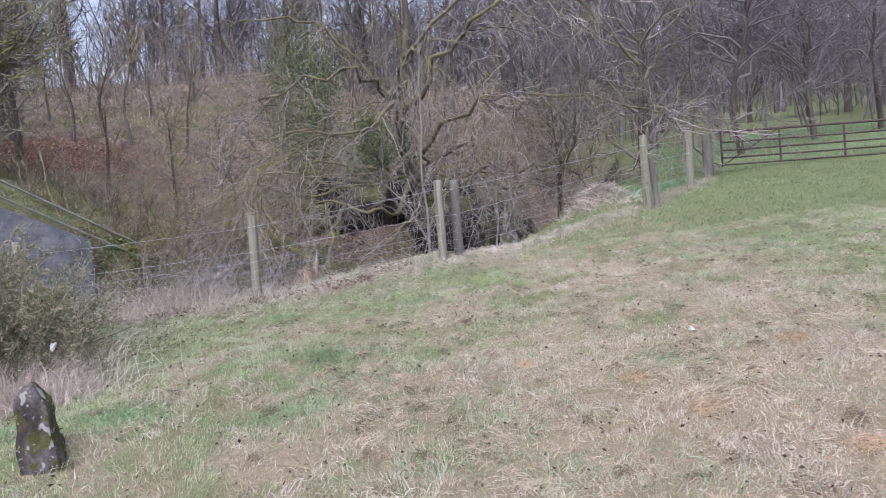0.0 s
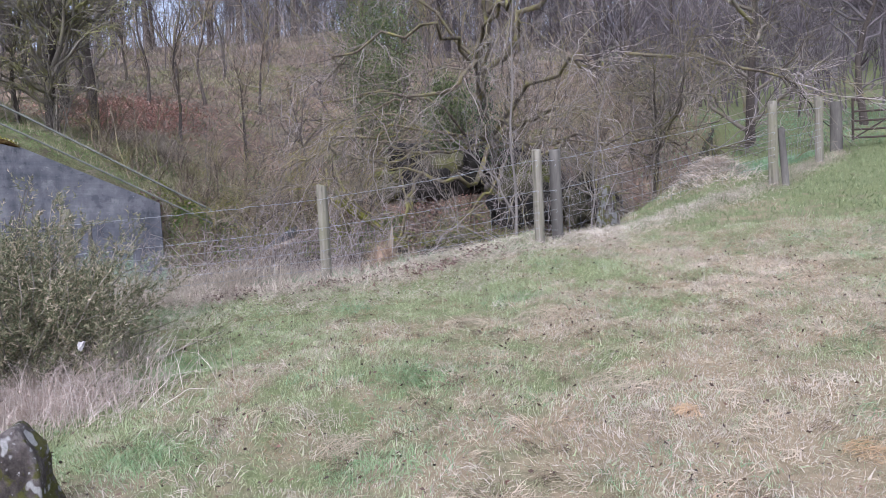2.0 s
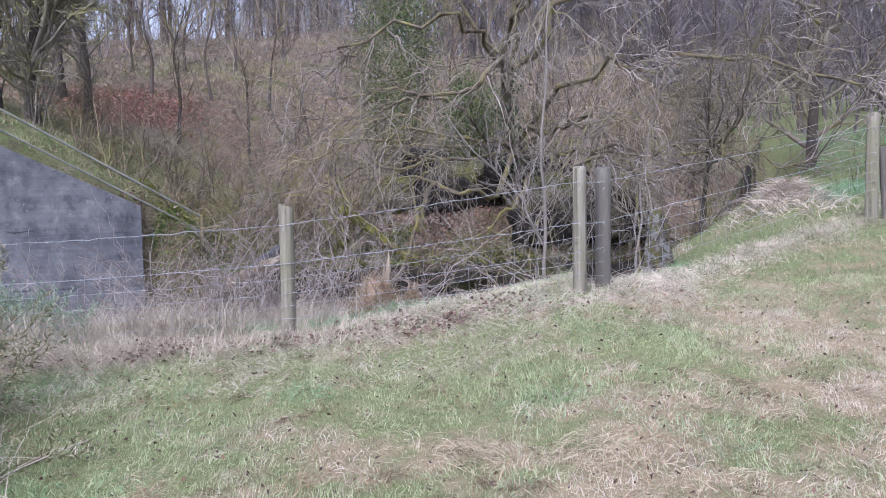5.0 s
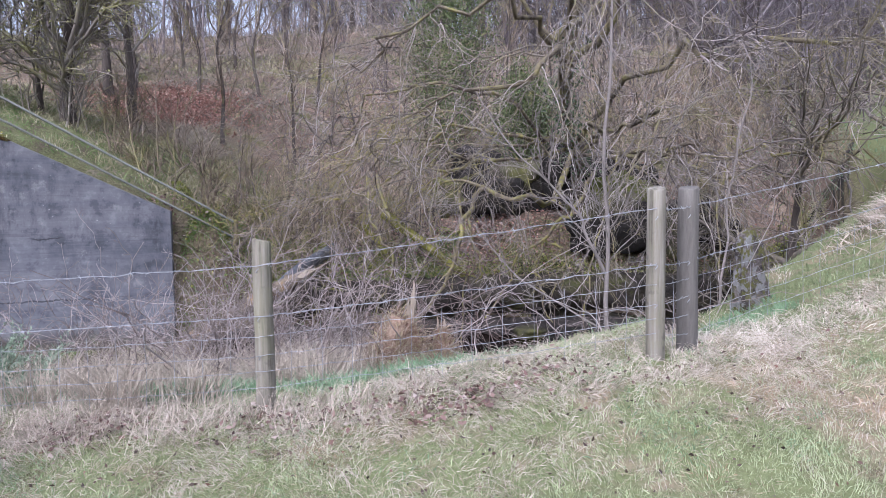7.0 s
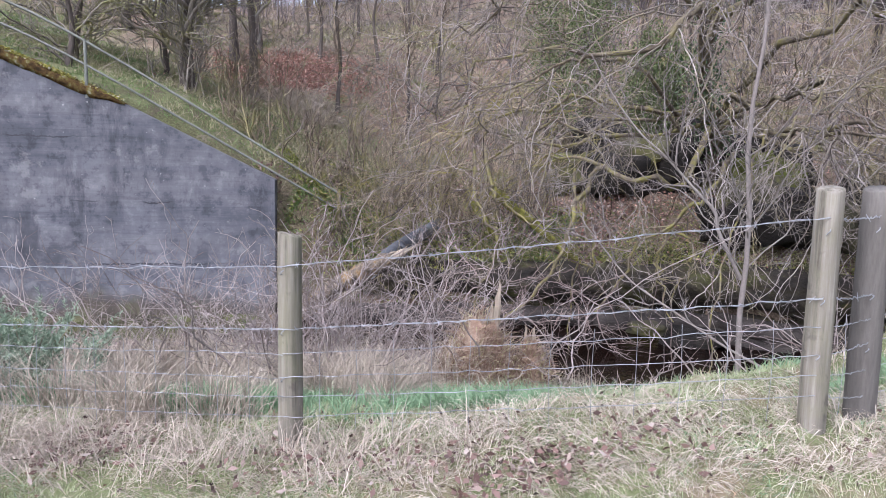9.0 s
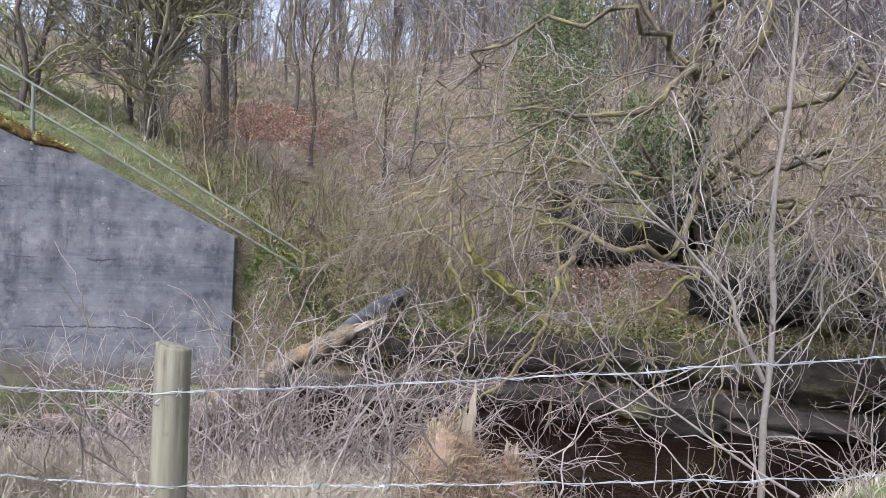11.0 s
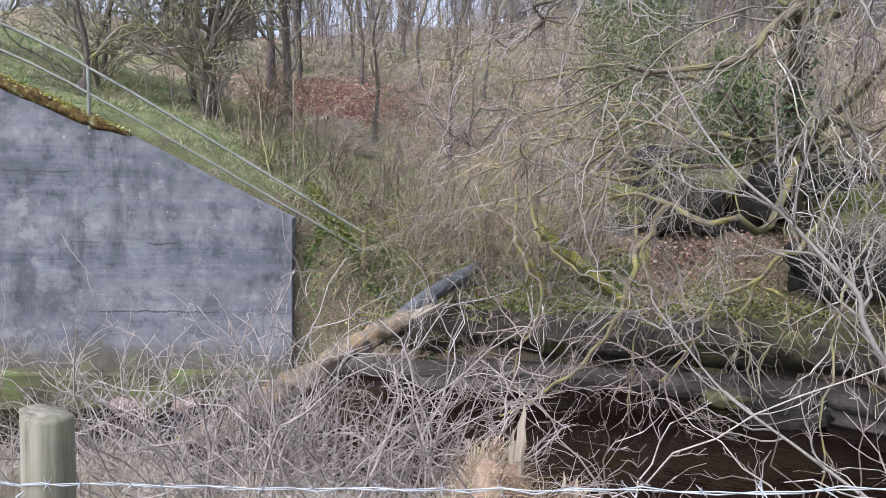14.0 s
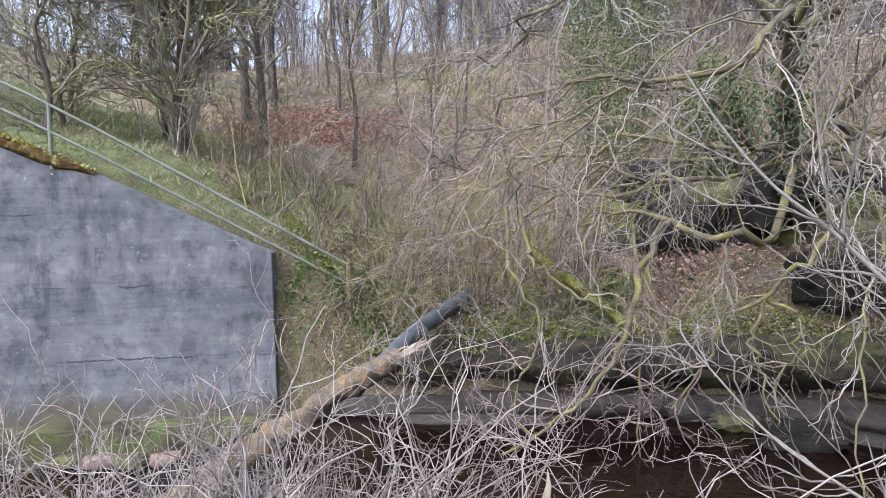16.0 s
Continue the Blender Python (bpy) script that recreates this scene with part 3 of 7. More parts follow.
def ground(x, y):
    x, y = np.asarray(x, float), np.asarray(y, float)
    near = field(x, y)
    d = (y - brow(x)) / np.where(x > 0, 1.5, 1.05)
    near = near - (near - BED) * step(0.0, 1.7, d) - 0.58 * step(-1.9, 0, d) * step(3.5, 0.5, x) - 0.2 * step(-1.4, -0.1, d) * step(1.7, 0.6, d) * np.exp(-((x + 0.45) / 0.8) ** 2)
    h = hill(x, y)
    h = h + (field(x, y) + 0.2 - h) * step(2.5, 9, x)
    over = y - far_edge(x)
    z = np.where(over > 0, near + (h - near) * step(0.05, 0.3, over), near)
    z = np.where(y > brow(x) + 0.8 * (far_edge(x) - brow(x)), z, np.maximum(z, near))
    gap = step(5.0, 8.0, x)
    z = z * (1 - gap) + np.maximum(field(x, y), z) * gap
    small = 0.014 * wavy(x, y, 0.2, 8) + 0.02 * wavy(x, y, 0.45, 1) + 0.035 * wavy(x, y, 1.1, 2)
    mound = 0.26 * np.exp(-(((x - 2.72) / 0.45) ** 2 + ((y - 12.95) / 0.55) ** 2))
    heap = 0.95 * np.exp(-(((x + 7.85) / 0.45) ** 2 + ((y - 16.55) / 0.42) ** 2)) * step(0.0, 0.25, over)
    return z + small + mound + heap


def axis(fine_lo, fine_hi, gap, reach):
    inner = np.arange(fine_lo, fine_hi + gap / 2, gap)
    out, s, v = [], gap, fine_hi
    while v < reach:
        s *= 1.22
        v += s
        out.append(v)
    low, s, v = [], gap, fine_lo
    while v > -reach:
        s *= 1.22
        v -= s
        low.append(v)
    return np.concatenate([low[::-1], inner, out])


gx, gy = axis(-12, 5.5, 0.10, 1800), axis(3.0, 21, 0.10, 1800)
mx, my = np.meshgrid(gx, gy)
nx = len(gx)
gi = (np.arange(len(gy) - 1)[:, None] * nx + np.arange(nx - 1)).reshape(-1)
terrain = mesh("ground", np.stack([mx, my, ground(mx, my)], -1).reshape(-1, 3), np.stack([gi, gi + 1, gi + 1 + nx, gi + nx], -1), None, M_GROUND, True)
tagged(new("ground", terrain), "grassy winter meadow sloping to a stream with a wooded bank", "ground", kind="structure")


def water_sheet(name, label, x0, x1, z):
    xs = np.linspace(x0, x1, 24)
    lo, hi = brow(xs) - 0.5, far_edge(xs) + 0.35
    v = np.concatenate([np.stack([xs, lo, np.full(24, z)], -1), np.stack([xs, hi, np.full(24, z)], -1)])
    i = np.arange(23)
    me = mesh(name, v, np.stack([i, i + 1, i + 25, i + 24], -1), None, M_WATER)
    tagged(new(name, me), label, "water", kind="structure")


water_sheet("water_pool", "still dark peaty water of the stream pool", -8.0, 6.0, POOL)
water_sheet("water_race", "lower dark stream water beneath the concrete wall", -22, -7.6, RACE)

# ---- concrete wing wall with its rail ----
CORNER = np.array([-8.2, 15.9])
ALONG = np.array([-2.66, -1.72]) / np.hypot(2.66, 1.72)
BACK = np.array([-ALONG[1], ALONG[0]]) * -1.0
TOPS = ((0.0, 2.155), (1.3, 2.80), (2.69, 3.49), (4.5, 4.25), (9.0, 5.6))


def on_wall(s, out=0.0, z=0.0):
    """A point s metres up the wall from its low end, out metres in front of its face."""
    p = CORNER + ALONG * s - BACK * out
    return (p[0], p[1], z)


def wall_top(s):
    return float(np.interp(s, [a for a, _ in TOPS], [b for _, b in TOPS]))


def wall_slab(name, spans, out0, out1, low, high, mat, cut=0.006):
    """A run of wall between two distances from the face, with a level foot or a foot that follows the top."""
    bm = bmesh.new()
    rings = []
    for s in spans:
        lo = low(s) if callable(low) else low
        hi = high(s) if callable(high) else high
        rings.append([bm.verts.new(on_wall(s, o, z)) for o, z in ((out1, lo), (out0, lo), (out0, hi), (out1, hi))])
    for a, b in zip(rings, rings[1:]):
        for i in range(4):
            bm.faces.new((a[i], a[(i + 1) % 4], b[(i + 1) % 4], b[i]))
    bm.faces.new(rings[0][::-1])
    bm.faces.new(rings[-1])
    bmesh.ops.recalc_face_normals(bm, faces=bm.faces[:])
    bmesh.ops.bevel(bm, geom=bm.edges[:], offset=cut, segments=1, affect="EDGES")
    return bm_mesh(name, bm, mat)


wing = thing("wall_concrete", "tall weathered grey concrete wing wall with sloping top", "wall", on_wall(0, 0, -1.3), kind="structure")
span = np.concatenate([np.arange(0, 9.01, 0.5), [2.69, 4.5, 1.3]])
span = np.unique(span)
part("wall_face", wall_slab("wall_face", span, -0.4, 0.0, -1.4, wall_top, M_CONCRETE, 0.012), wing)
part("plinth", wall_slab("plinth", span, 0.0, 0.30, -1.4, -0.32, M_PLINTH, 0.05), wing, "mossy green concrete footing ledge")
bm = bmesh.new()
rings = []
for s in np.arange(2.55, 9.0, 0.09):
    grow = min(1.0, (s - 2.5) / 0.6)
    w = [noise.noise(Vector((s * 3.1, k * 1.7, 2))) + 0.6 * noise.noise(Vector((s * 9, k * 3.7, 5))) for k in range(6)]
    shape = ((-0.40, 0.02), (-0.20, 0.06), (0.0, 0.055), (0.07, 0.0), (0.05, -0.09), (0.0, -0.16))
    rings.append([bm.verts.new(on_wall(s, o * (0.5 + 0.5 * grow) + 0.03 * n1, wall_top(s) + z * grow + 0.055 * n1)) for (o, z), n1 in zip(shape, w)])
for p, q in zip(rings, rings[1:]):
    for i in range(5):
        bm.faces.new((p[i], p[i + 1], q[i + 1], q[i]))
    bm.faces.new((p[5], p[0], q[0], q[5]))
bm.faces.new(rings[0][::-1])
bm.faces.new(rings[-1])
bmesh.ops.recalc_face_normals(bm, faces=bm.faces[:])
part("coping", bm_mesh("coping", bm, M_MOSS, True), wing, "coping overgrown with ragged brown and green moss")

# ---- rail above the wall ----
rail = thing("handrail", "grey two-bar metal handrail running down beside the wall", "railing", (-7.4, 16.75, 1.3))


def bar(name, points, r, mat, parent, label="", k=8, n=12):
    p = smooth_path(points, n)[None]
    v, q = tubes(p, np.full((1, n), r), k)
    return part(name, mesh(name, v, q, None, mat, True), parent, label)


bar("upper_bar", ((-14.2, 12.0, 6.1), (-12.4, 13.15, 5.3), (-10.85, 14.18, 4.46), (-7.4, 16.72, 1.93)), 0.023, M_RAIL, rail)
bar("lower_bar", ((-14.2, 12.0, 5.7), (-12.4, 13.15, 4.9), (-10.85, 14.18, 4.06), (-7.4, 16.74, 1.62)), 0.021, M_RAIL, rail)
bar("rail_post", ((-10.86, 14.19, 3.5), (-10.85, 14.18, 4.47)), 0.028, M_RAIL, rail, n=3)
bar("rail_post", ((-12.9, 12.85, 4.4), (-12.9, 12.85, 5.55)), 0.028, M_RAIL, rail, n=3)
bar("end_post", ((-7.36, 16.74, 0.9), (-7.38, 16.74, 1.5), (-7.36, 16.73, 1.98)), 0.045, M_BOUGH, rail, "short mossy wooden end post of the rail", n=5)

# ---- rocks of the far bank ----
bank = thing("bank_rocks", "dark wet layered rock ledges lining the far stream bank", "rock", (-4.5, 17.5, -0.6), kind="structure")


def shore(x):
    """The foot of the far bank, rounded off."""
    return (far_edge(x - 0.5) + far_edge(x - 0.25) + far_edge(x) + far_edge(x + 0.25) + far_edge(x + 0.5)) / 5


def swept(name, x0, x1, profile, mat, seed, amp, top=False, ends=False):
    """Rock swept along the bank: a profile of (set back, height), roughened; top: its back follows the ground."""
    xs = np.arange(x0, x1, 0.07)
    prof = smooth_path([(o, z, 0) for o, z in profile], 26)
    rows = []
    for i, x in enumerate(xs):
        fade = min(1.0, min(x - x0, x1 - x) / 0.5 + 0.05) if ends else 1.0
        y0 = float(shore(x))
        ring = []
        for j, (o, z, _) in enumerate(prof):
            k = Vector((x * 0.9, z * 3.4 + seed, o * 0.8))
            n1 = noise.noise(k) + 0.6 * noise.noise(k * 2.6) + 0.45 * noise.noise(k * 6.5) + 0.25 * noise.noise(k * 14)
            strata = 0.45 * noise.noise(Vector((x * 0.6, z * 13 + seed, 3.0))) + 1.2 * noise.noise(Vector((x * 0.45, seed, z * 1.2)))
            y = y0 + (o if not ends else o * fade + 0.25 * (1 - fade)) + (0.5 * (1 - float(step(0.0, 0.9, x - x0))) if top else 0) - amp * (n1 + strata)
            zz = z + 0.35 * amp * noise.noise(Vector((x * 1.7, seed, j * 0.3)))
            if top and j >= len(prof) - 5:
                zz = max(zz, float(ground(x, y)) + 0.03 - 0.02 * (j - len(prof) + 5))
            ring.append((x + 0.3 * amp * noise.noise(k * 3 + Vector((9, 0, 0))), y, zz))
        rows.append(ring)
    v = np.array(rows)
    m, n = v.shape[:2]
    i = (np.arange(m - 1)[:, None] * n + np.arange(n - 1)).reshape(-1)
    part(name, mesh(name, v.reshape(-1, 3), np.stack([i, i + n, i + n + 1, i + 1], -1), None, mat, True), bank)


swept("rock_face", -7.5, 6.2, ((0.25, -0.9), (0.12, -0.35), (0.2, -0.12), (0.16, 0.06), (-0.08, 0.22), (-0.12, 0.42), (0.0, 0.6), (0.22, 0.72), (0.6, 0.8), (0.9, 0.7)), M_BANKROCK, 3.0, 0.17, True)
for k, (x0, x1, z, out) in enumerate(((-8.0, -5.2, -0.18, 0.36), (-5.9, -2.4, -0.10, 0.42), (-3.0, -0.4, -0.16, 0.5), (-0.9, 1.9, -0.08, 0.55), (1.4, 4.4, -0.12, 0.5), (-6.6, -3.8, -0.30, 0.62), (-1.9, 0.9, -0.31, 0.8))):
    swept("ledge_rock", x0, x1, ((0.3, z - 0.35), (-0.5 * out, z - 0.3), (-out, z - 0.12), (-0.97 * out, z - 0.03), (-0.6 * out, z + 0.03), (0.0, z + 0.05), (0.35, z + 0.03)), M_LEDGE, 11.0 + 5 * k, 0.06, ends=True)
for k, (x, y, sx, sy, sz) in enumerate(((-1.0, 17.5, 0.9, 0.6, 0.34), (-1.8, 17.9, 0.6, 0.5, 0.26))):
    ob = new("boulder", rock("boulder", (0, 0, 0), (sx, sy, sz), k * 0.9, M_ROCKMOSS if k == 1 else M_ROCK, 90 + k, 0.24, 6))
    ob.location = (x, y, POOL + 0.02 + sz * 0.12)
    tagged(ob, "mossy brown boulder lying in the stream edge", "boulder", "boulders in the stream")
bm_at = (-0.1, 20.5)
ob = new("mossy_boulder", rock("mossy_boulder", (0, 0, 0), (1.3, 0.9, 1.2), 0.4, M_GREENMOSS, 311, 0.22, 7))
ob.location = (bm_at[0], bm_at[1], float(ground(*bm_at)) + 0.35)
tagged(ob, "low boulder padded with bright green moss on the bank", "boulder")
outcrop = thing("rock_outcrop", "dark mossy rock outcrop in the bank behind the alder", "rock", (-2.3, 21.3, 1.9))
for k in range(9):
    x, y = -4.1 + 0.52 * k, 21.4 + 0.35 * math.sin(k * 2.2)
    part("outcrop_rock", rock("outcrop_rock", (x, y, 2.35 + 0.5 * (k % 2) + 0.2 * math.sin(k * 3.1)), (1.1 + 0.3 * math.sin(k), 1.1, 1.0 + 0.3 * math.sin(k * 1.7)), 0.4 * math.sin(k * 2), M_ROCK if k % 3 else M_ROCKMOSS, 200 + k, 0.22, 6), outcrop)
for k in range(7):
    x, y = -0.7 + 0.42 * k, 19.5 + 0.25 * math.sin(k * 2.6)
    part("outcrop_rock", rock("outcrop_rock", (x, y, 1.55 + 0.35 * (k % 2)), (0.9 + 0.3 * math.sin(k), 0.9, 0.8 + 0.2 * math.sin(k * 1.7)), 0.4 * math.sin(k * 2), M_ROCKMOSS if k % 3 == 1 else M_ROCK, 240 + k, 0.22, 6), outcrop)
for k, s in enumerate((0.9, 1.5, 2.0, 2.45, 2.9)):
    ob = new("fallen_block", rock("fallen_block", (0, 0, 0), (0.5, 0.26, 0.2), math.atan2(ALONG[1], ALONG[0]) + 0.15 * math.sin(3 * k), M_BRICK if k % 2 else M_ROCKMOSS, 130 + k, 0.08))
    ob.location = on_wall(s, 0.52 + 0.1 * math.sin(k), RACE + 0.14)
    tagged(ob, "reddish sandstone block lying at the foot of the wall", "stone block", "blocks by the wall")

# ---- fence ----
POSTS = ((-4.55, 7.9, 1.97, 0.05), (-2.12, 8.37, 2.083, 0.052), (0.0, 8.91, 2.34, 0.05), (0.19, 9.14, 2.343, 0.058), (3.25, 11.78, 2.987, 0.062), (4.62, 13.73, 3.234, 0.06))
fence = thing("wire_fence", "stock fence of round wooden posts and rusting barbed wire", "fence", (0, 8.9, 1.3))


def post_mesh(name, x, y, top, r, mat, lean=(0.0, 0.0)):
    bm = bmesh.new()
    z0 = float(ground(x, y)) - 0.25
    rings = 9
    for i in range(rings):
        u = i / (rings - 1)
        z = z0 + (top - z0) * u
        ring = []
        for j in range(22):
            a = j * math.tau / 22
            rr = r * (1 + 0.06 * math.sin(3 * a + x) + 0.03 * math.sin(5 * a + 9 * u) + 0.025 * math.sin(11 * a + 4 * u + y)) * (1.06 - 0.08 * u)
            ring.append(bm.verts.new((x + lean[0] * (u - 1) + rr * math.cos(a), y + lean[1] * (u - 1) + rr * math.sin(a), z + (0.012 * math.sin(a + x) if i == rings - 1 else 0))))
        if i:
            for j in range(22):
                bm.faces.new((last[j], last[(j + 1) % 22], ring[(j + 1) % 22], ring[j]))
        last = ring
    cap = bm.faces.new(last)
    bmesh.ops.bevel(bm, geom=list(cap.edges), offset=0.008, segments=1, affect="EDGES")
    return bm_mesh(name, bm, mat, True)


for k, (x, y, top, r) in enumerate(POSTS):
    post = part("fence_post", post_mesh("fence_post", x, y, top, r, M_OLDPOST if k == 3 else M_POST), fence)
    for drop in (0.165, 0.435, 0.65):
        p = np.array([[x - 0.006, y - r + 0.004, top - drop - 0.012], [x - 0.005, y - r - 0.012, top - drop - 0.006], [x, y - r - 0.013, top - drop], [x + 0.005, y - r - 0.012, top - drop + 0.006], [x + 0.006, y - r + 0.004, top - drop + 0.012]])
        v, q = tubes(p[None], np.full((1, 5), 0.0022), 4)
        part("staple", mesh("staple", v, q, None, M_WIRE), post)


def strand(name, heights, barbed):
    """One strand of wire from post to post, sagging a little, with or without barbs."""
    pieces = []
    ends = [np.array([x, y - r - 0.004, top]) for x, y, top, r in POSTS]
    ends = [np.array([-8.5, 7.3, 1.85])] + ends
    for a, b, ha, hb in zip(ends, ends[1:], heights, heights[1:] + heights[-1:]):
        n = 40
        a, b = a - (0, 0, ha), b - (0, 0, hb)
        u = np.linspace(0, 1, n)[:, None]
        p = a * (1 - u) + b * u
        p[:, 2] -= 0.008 * np.sin(np.pi * u[:, 0]) + 0.003 * rng.normal(size=n)
        if barbed:
            w = np.arange(n) * 1.9
            for ph in (0, np.pi):
                q = p + 0.0025 * np.stack([np.zeros(n), np.cos(w + ph), np.sin(w + ph)], -1)
                pieces.append(tubes(q[None], np.full((1, n), 0.0014), 4))
            length = np.linalg.norm(b - a)
            m = max(2, int(length / 0.105))
            v = (np.arange(m) + rng.uniform(0.3, 0.7, m)) / m
            c = a + (b - a) * v[:, None]
            c[:, 2] -= 0.008 * np.sin(np.pi * v)
            for _ in range(2):
                d = unit(rng.normal(size=(m, 3))) * 0.019
                pieces.append(tubes(np.stack([c - d, c, c + d], 1), np.tile([0.0006, 0.0022, 0.0006], (m, 1)), 3))
        else:
            pieces.append(tubes(p[None], np.full((1, n), 0.0017), 4))
    v, q = join(pieces)
    part(name, mesh(name, v, q, None, M_WIRE), fence)


strand("barbed_wire", [0.16, 0.15, 0.137, 0.11, 0.11, 0.15, 0.18], True)
strand("barbed_wire", [0.44, 0.44, 0.42, 0.42, 0.42, 0.42], True)
strand("line_wire", [0.55, 0.55, 0.53, 0.53, 0.52, 0.52], False)
strand("line_wire", [0.66, 0.66, 0.64, 0.64, 0.62, 0.62], False)
strand("line_wire", [0.75, 0.76, 0.73, 0.72, 0.73, 0.72], False)
strand("line_wire", [0.84, 0.86, 0.82, 0.80, 0.84, 0.82], False)
for a, b in zip(POSTS[:5], POSTS[1:]):
    m = max(1, int(math.dist(a[:2], b[:2]) / 0.17))
    for i in range(1, m + 1):
        u = i / (m + 1)
        x, y, top = (a[j] * (1 - u) + b[j] * u for j in range(3))
        x0 = np.array([[x, y - 0.055, top - 0.45 - 0.04], [x + 0.01 * math.sin(7 * i), y - 0.055, top - 0.66], [x, y - 0.055, top - 0.9]])
        v, q = tubes(x0[None], np.full((1, 3), 0.0013), 3)
        part("netting_stay", mesh("netting_stay", v, q, None, M_WIRE), fence)

# ---- gate and its post ----
gate = thing("field_gate", "rusty five-bar tubular metal field gate, closed", "gate", (7.6, 15.4, 2.6))
for z in (3.34, 3.12, 2.95, 2.79, 2.64):
    bar("gate_bar", ((5.85, 15.4, z), (7.6, 15.4, z - 0.015), (9.5, 15.4, z - 0.03)), 0.026 if z > 3.3 else 0.019, M_RUST, gate, n=6)
for x in (5.87, 7.1, 8.45, 9.48):
    bar("gate_upright", ((x, 15.4, 2.6), (x, 15.4, 3.33)), 0.022, M_RUST, gate, n=3)
bar("gate_brace", ((5.87, 15.42, 2.62), (7.1, 15.42, 3.33)), 0.014, M_RUST, gate, n=3)
for x, r, top in ((5.5, 0.10, 3.3), (9.75, 0.10, 3.4)):
    ob = new("gate_post", post_mesh("gate_post", x, 15.2, top, r, M_OLDPOST))
    tagged(ob, "thick old grey wooden gate post", "gate post", "gate posts")
stake = new("thin_stake", post_mesh("thin_stake", -4.38, 8.0, 1.83, 0.02, M_OLDPOST))
tagged(stake, "thin grey stake standing in the fence line", "stake")
leaning = new("fence_strut", post_mesh("fence_strut", 3.36, 11.78, 2.62, 0.045, M_OLDPOST, (-0.06, 0.02)))
tagged(leaning, "dark old stake leaning against a fence post", "stake")

# ---- standing stones and stump ----


def marker(name, x, y, z0, top, w, d, turn, seed, mat):
    bm = bmesh.new()
    bmesh.ops.create_cube(bm, size=1.0)
    bmesh.ops.subdivide_edges(bm, edges=bm.edges[:], cuts=11, use_grid_fill=True)
    h = top - z0
    for v in bm.verts:
        c = v.co
        up = c.z + 0.5
        k = 1.0 - 0.08 * up - 0.20 * float(step(0.56, 0.60, up + 0.12 * c.x)) - 1.9 * max(0, up - 0.86) ** 1.2
        if up > 0.95:
            c.z -= 0.25 * (abs(c.x) ** 2)
        nn = noise.noise(Vector((c.x * 3 + seed, c.y * 3, c.z * 4)))
        nn += 0.5 * noise.noise(Vector((c.x * 8 + seed, c.y * 8, c.z * 9)))
        ledge = -0.07 * math.exp(-((up - 0.55 - 0.2 * c.x) / 0.035) ** 2)
        if up > 0.82 and c.x > 0.15:
            c.z -= 0.05 * (c.x - 0.15) / 0.35
        c.x *= k * (1 + 0.25 * nn + ledge)
        c.y *= k * (1 + 0.25 * nn + ledge)
    bmesh.ops.transform(bm, matrix=Matrix.LocRotScale((x, y, z0 + h / 2), Euler((0.03, -0.06, turn)), (w, d, h)), verts=bm.verts)
    return bm_mesh(name, bm, mat, True)


tagged(new("marker_stone", marker("marker_stone", -1.905, 4.02, 0.5, 1.15, 0.185, 0.17, 0.3, 3, M_STONE)), "short dark lichen-spotted mossy stone post in the grass", "stone post")
tagged(new("marker_stone", marker("marker_stone", 1.0, 11.75, 1.0, 1.98, 0.30, 0.16, 0.5, 8, M_SLAB)), "dark weathered stone slab post standing by the bank", "stone post")


def splinter(st, foot, tip, wide, seed):
    """A flat torn sliver of wood with a ragged edge, from its foot to its tip."""
    bm = bmesh.new()
    n = 9
    for i in range(n):
        u = i / (n - 1)
        c = [f * (1 - u) + t * u for f, t in zip(foot, tip)]
        w = wide * (1 - 0.45 * u - 0.5 * u ** 5) * (1 + 0.14 * math.sin(5.3 * i + seed))
        c[0] += 0.12 * wide * math.sin(2.9 * i + 2 * seed)
        ring = [bm.verts.new((c[0] + w * math.cos(a), c[1] + 0.45 * w * math.sin(a) * (1.25 if k % 2 else 0.8), c[2] + 0.3 * w * math.sin(3 * a + seed) * u)) for k, a in enumerate(m * math.tau / 8 for m in range(8))]
        if i:
            for k in range(8):
                bm.faces.new((last[k], last[(k + 1) % 8], ring[(k + 1) % 8], ring[k]))
        else:
            bm.faces.new(ring[::-1])
        last = ring
    bm.faces.new(last)
    part("splinter", bm_mesh("splinter", bm, M_SPLIT), st, "pale split wood spike")


def stump_thing(x, y, wide, top, label, spikes):
    z = float(ground(x, y))
    st = thing("broken_stump", label, "tree stump", (x, y, z), "broken stumps")
    bm = bmesh.new()
    for i in range(8):
        u = i / 7
        ring = []
        for j in range(16):
            a = j * math.tau / 16
            r = wide * (1 - 0.72 * u ** 0.9) * (1 + 0.16 * math.sin(3 * a + 2) + 0.09 * math.sin(7 * a + 5 * u))
            ring.append(bm.verts.new((x + r * math.cos(a), y + r * math.sin(a), (z - 0.1) * (1 - u) + top * u + (0.04 * math.sin(2 * a + 1) if i == 7 else 0))))
        if i:
            for j in range(16):
                bm.faces.new((last[j], last[(j + 1) % 16], ring[(j + 1) % 16], ring[j]))
        last = ring
    bm.faces.new(last)
    part("stump_base", bm_mesh("stump_base", bm, M_STUMP, True), st, "crumbling mossy brown base")
    for k, (dx, tx, tz, w) in enumerate(spikes):
        splinter(st, (x + dx, y - 0.01 * k, top - 0.2), (x + tx, y - 0.01 * k, tz), w, 1.7 * k)


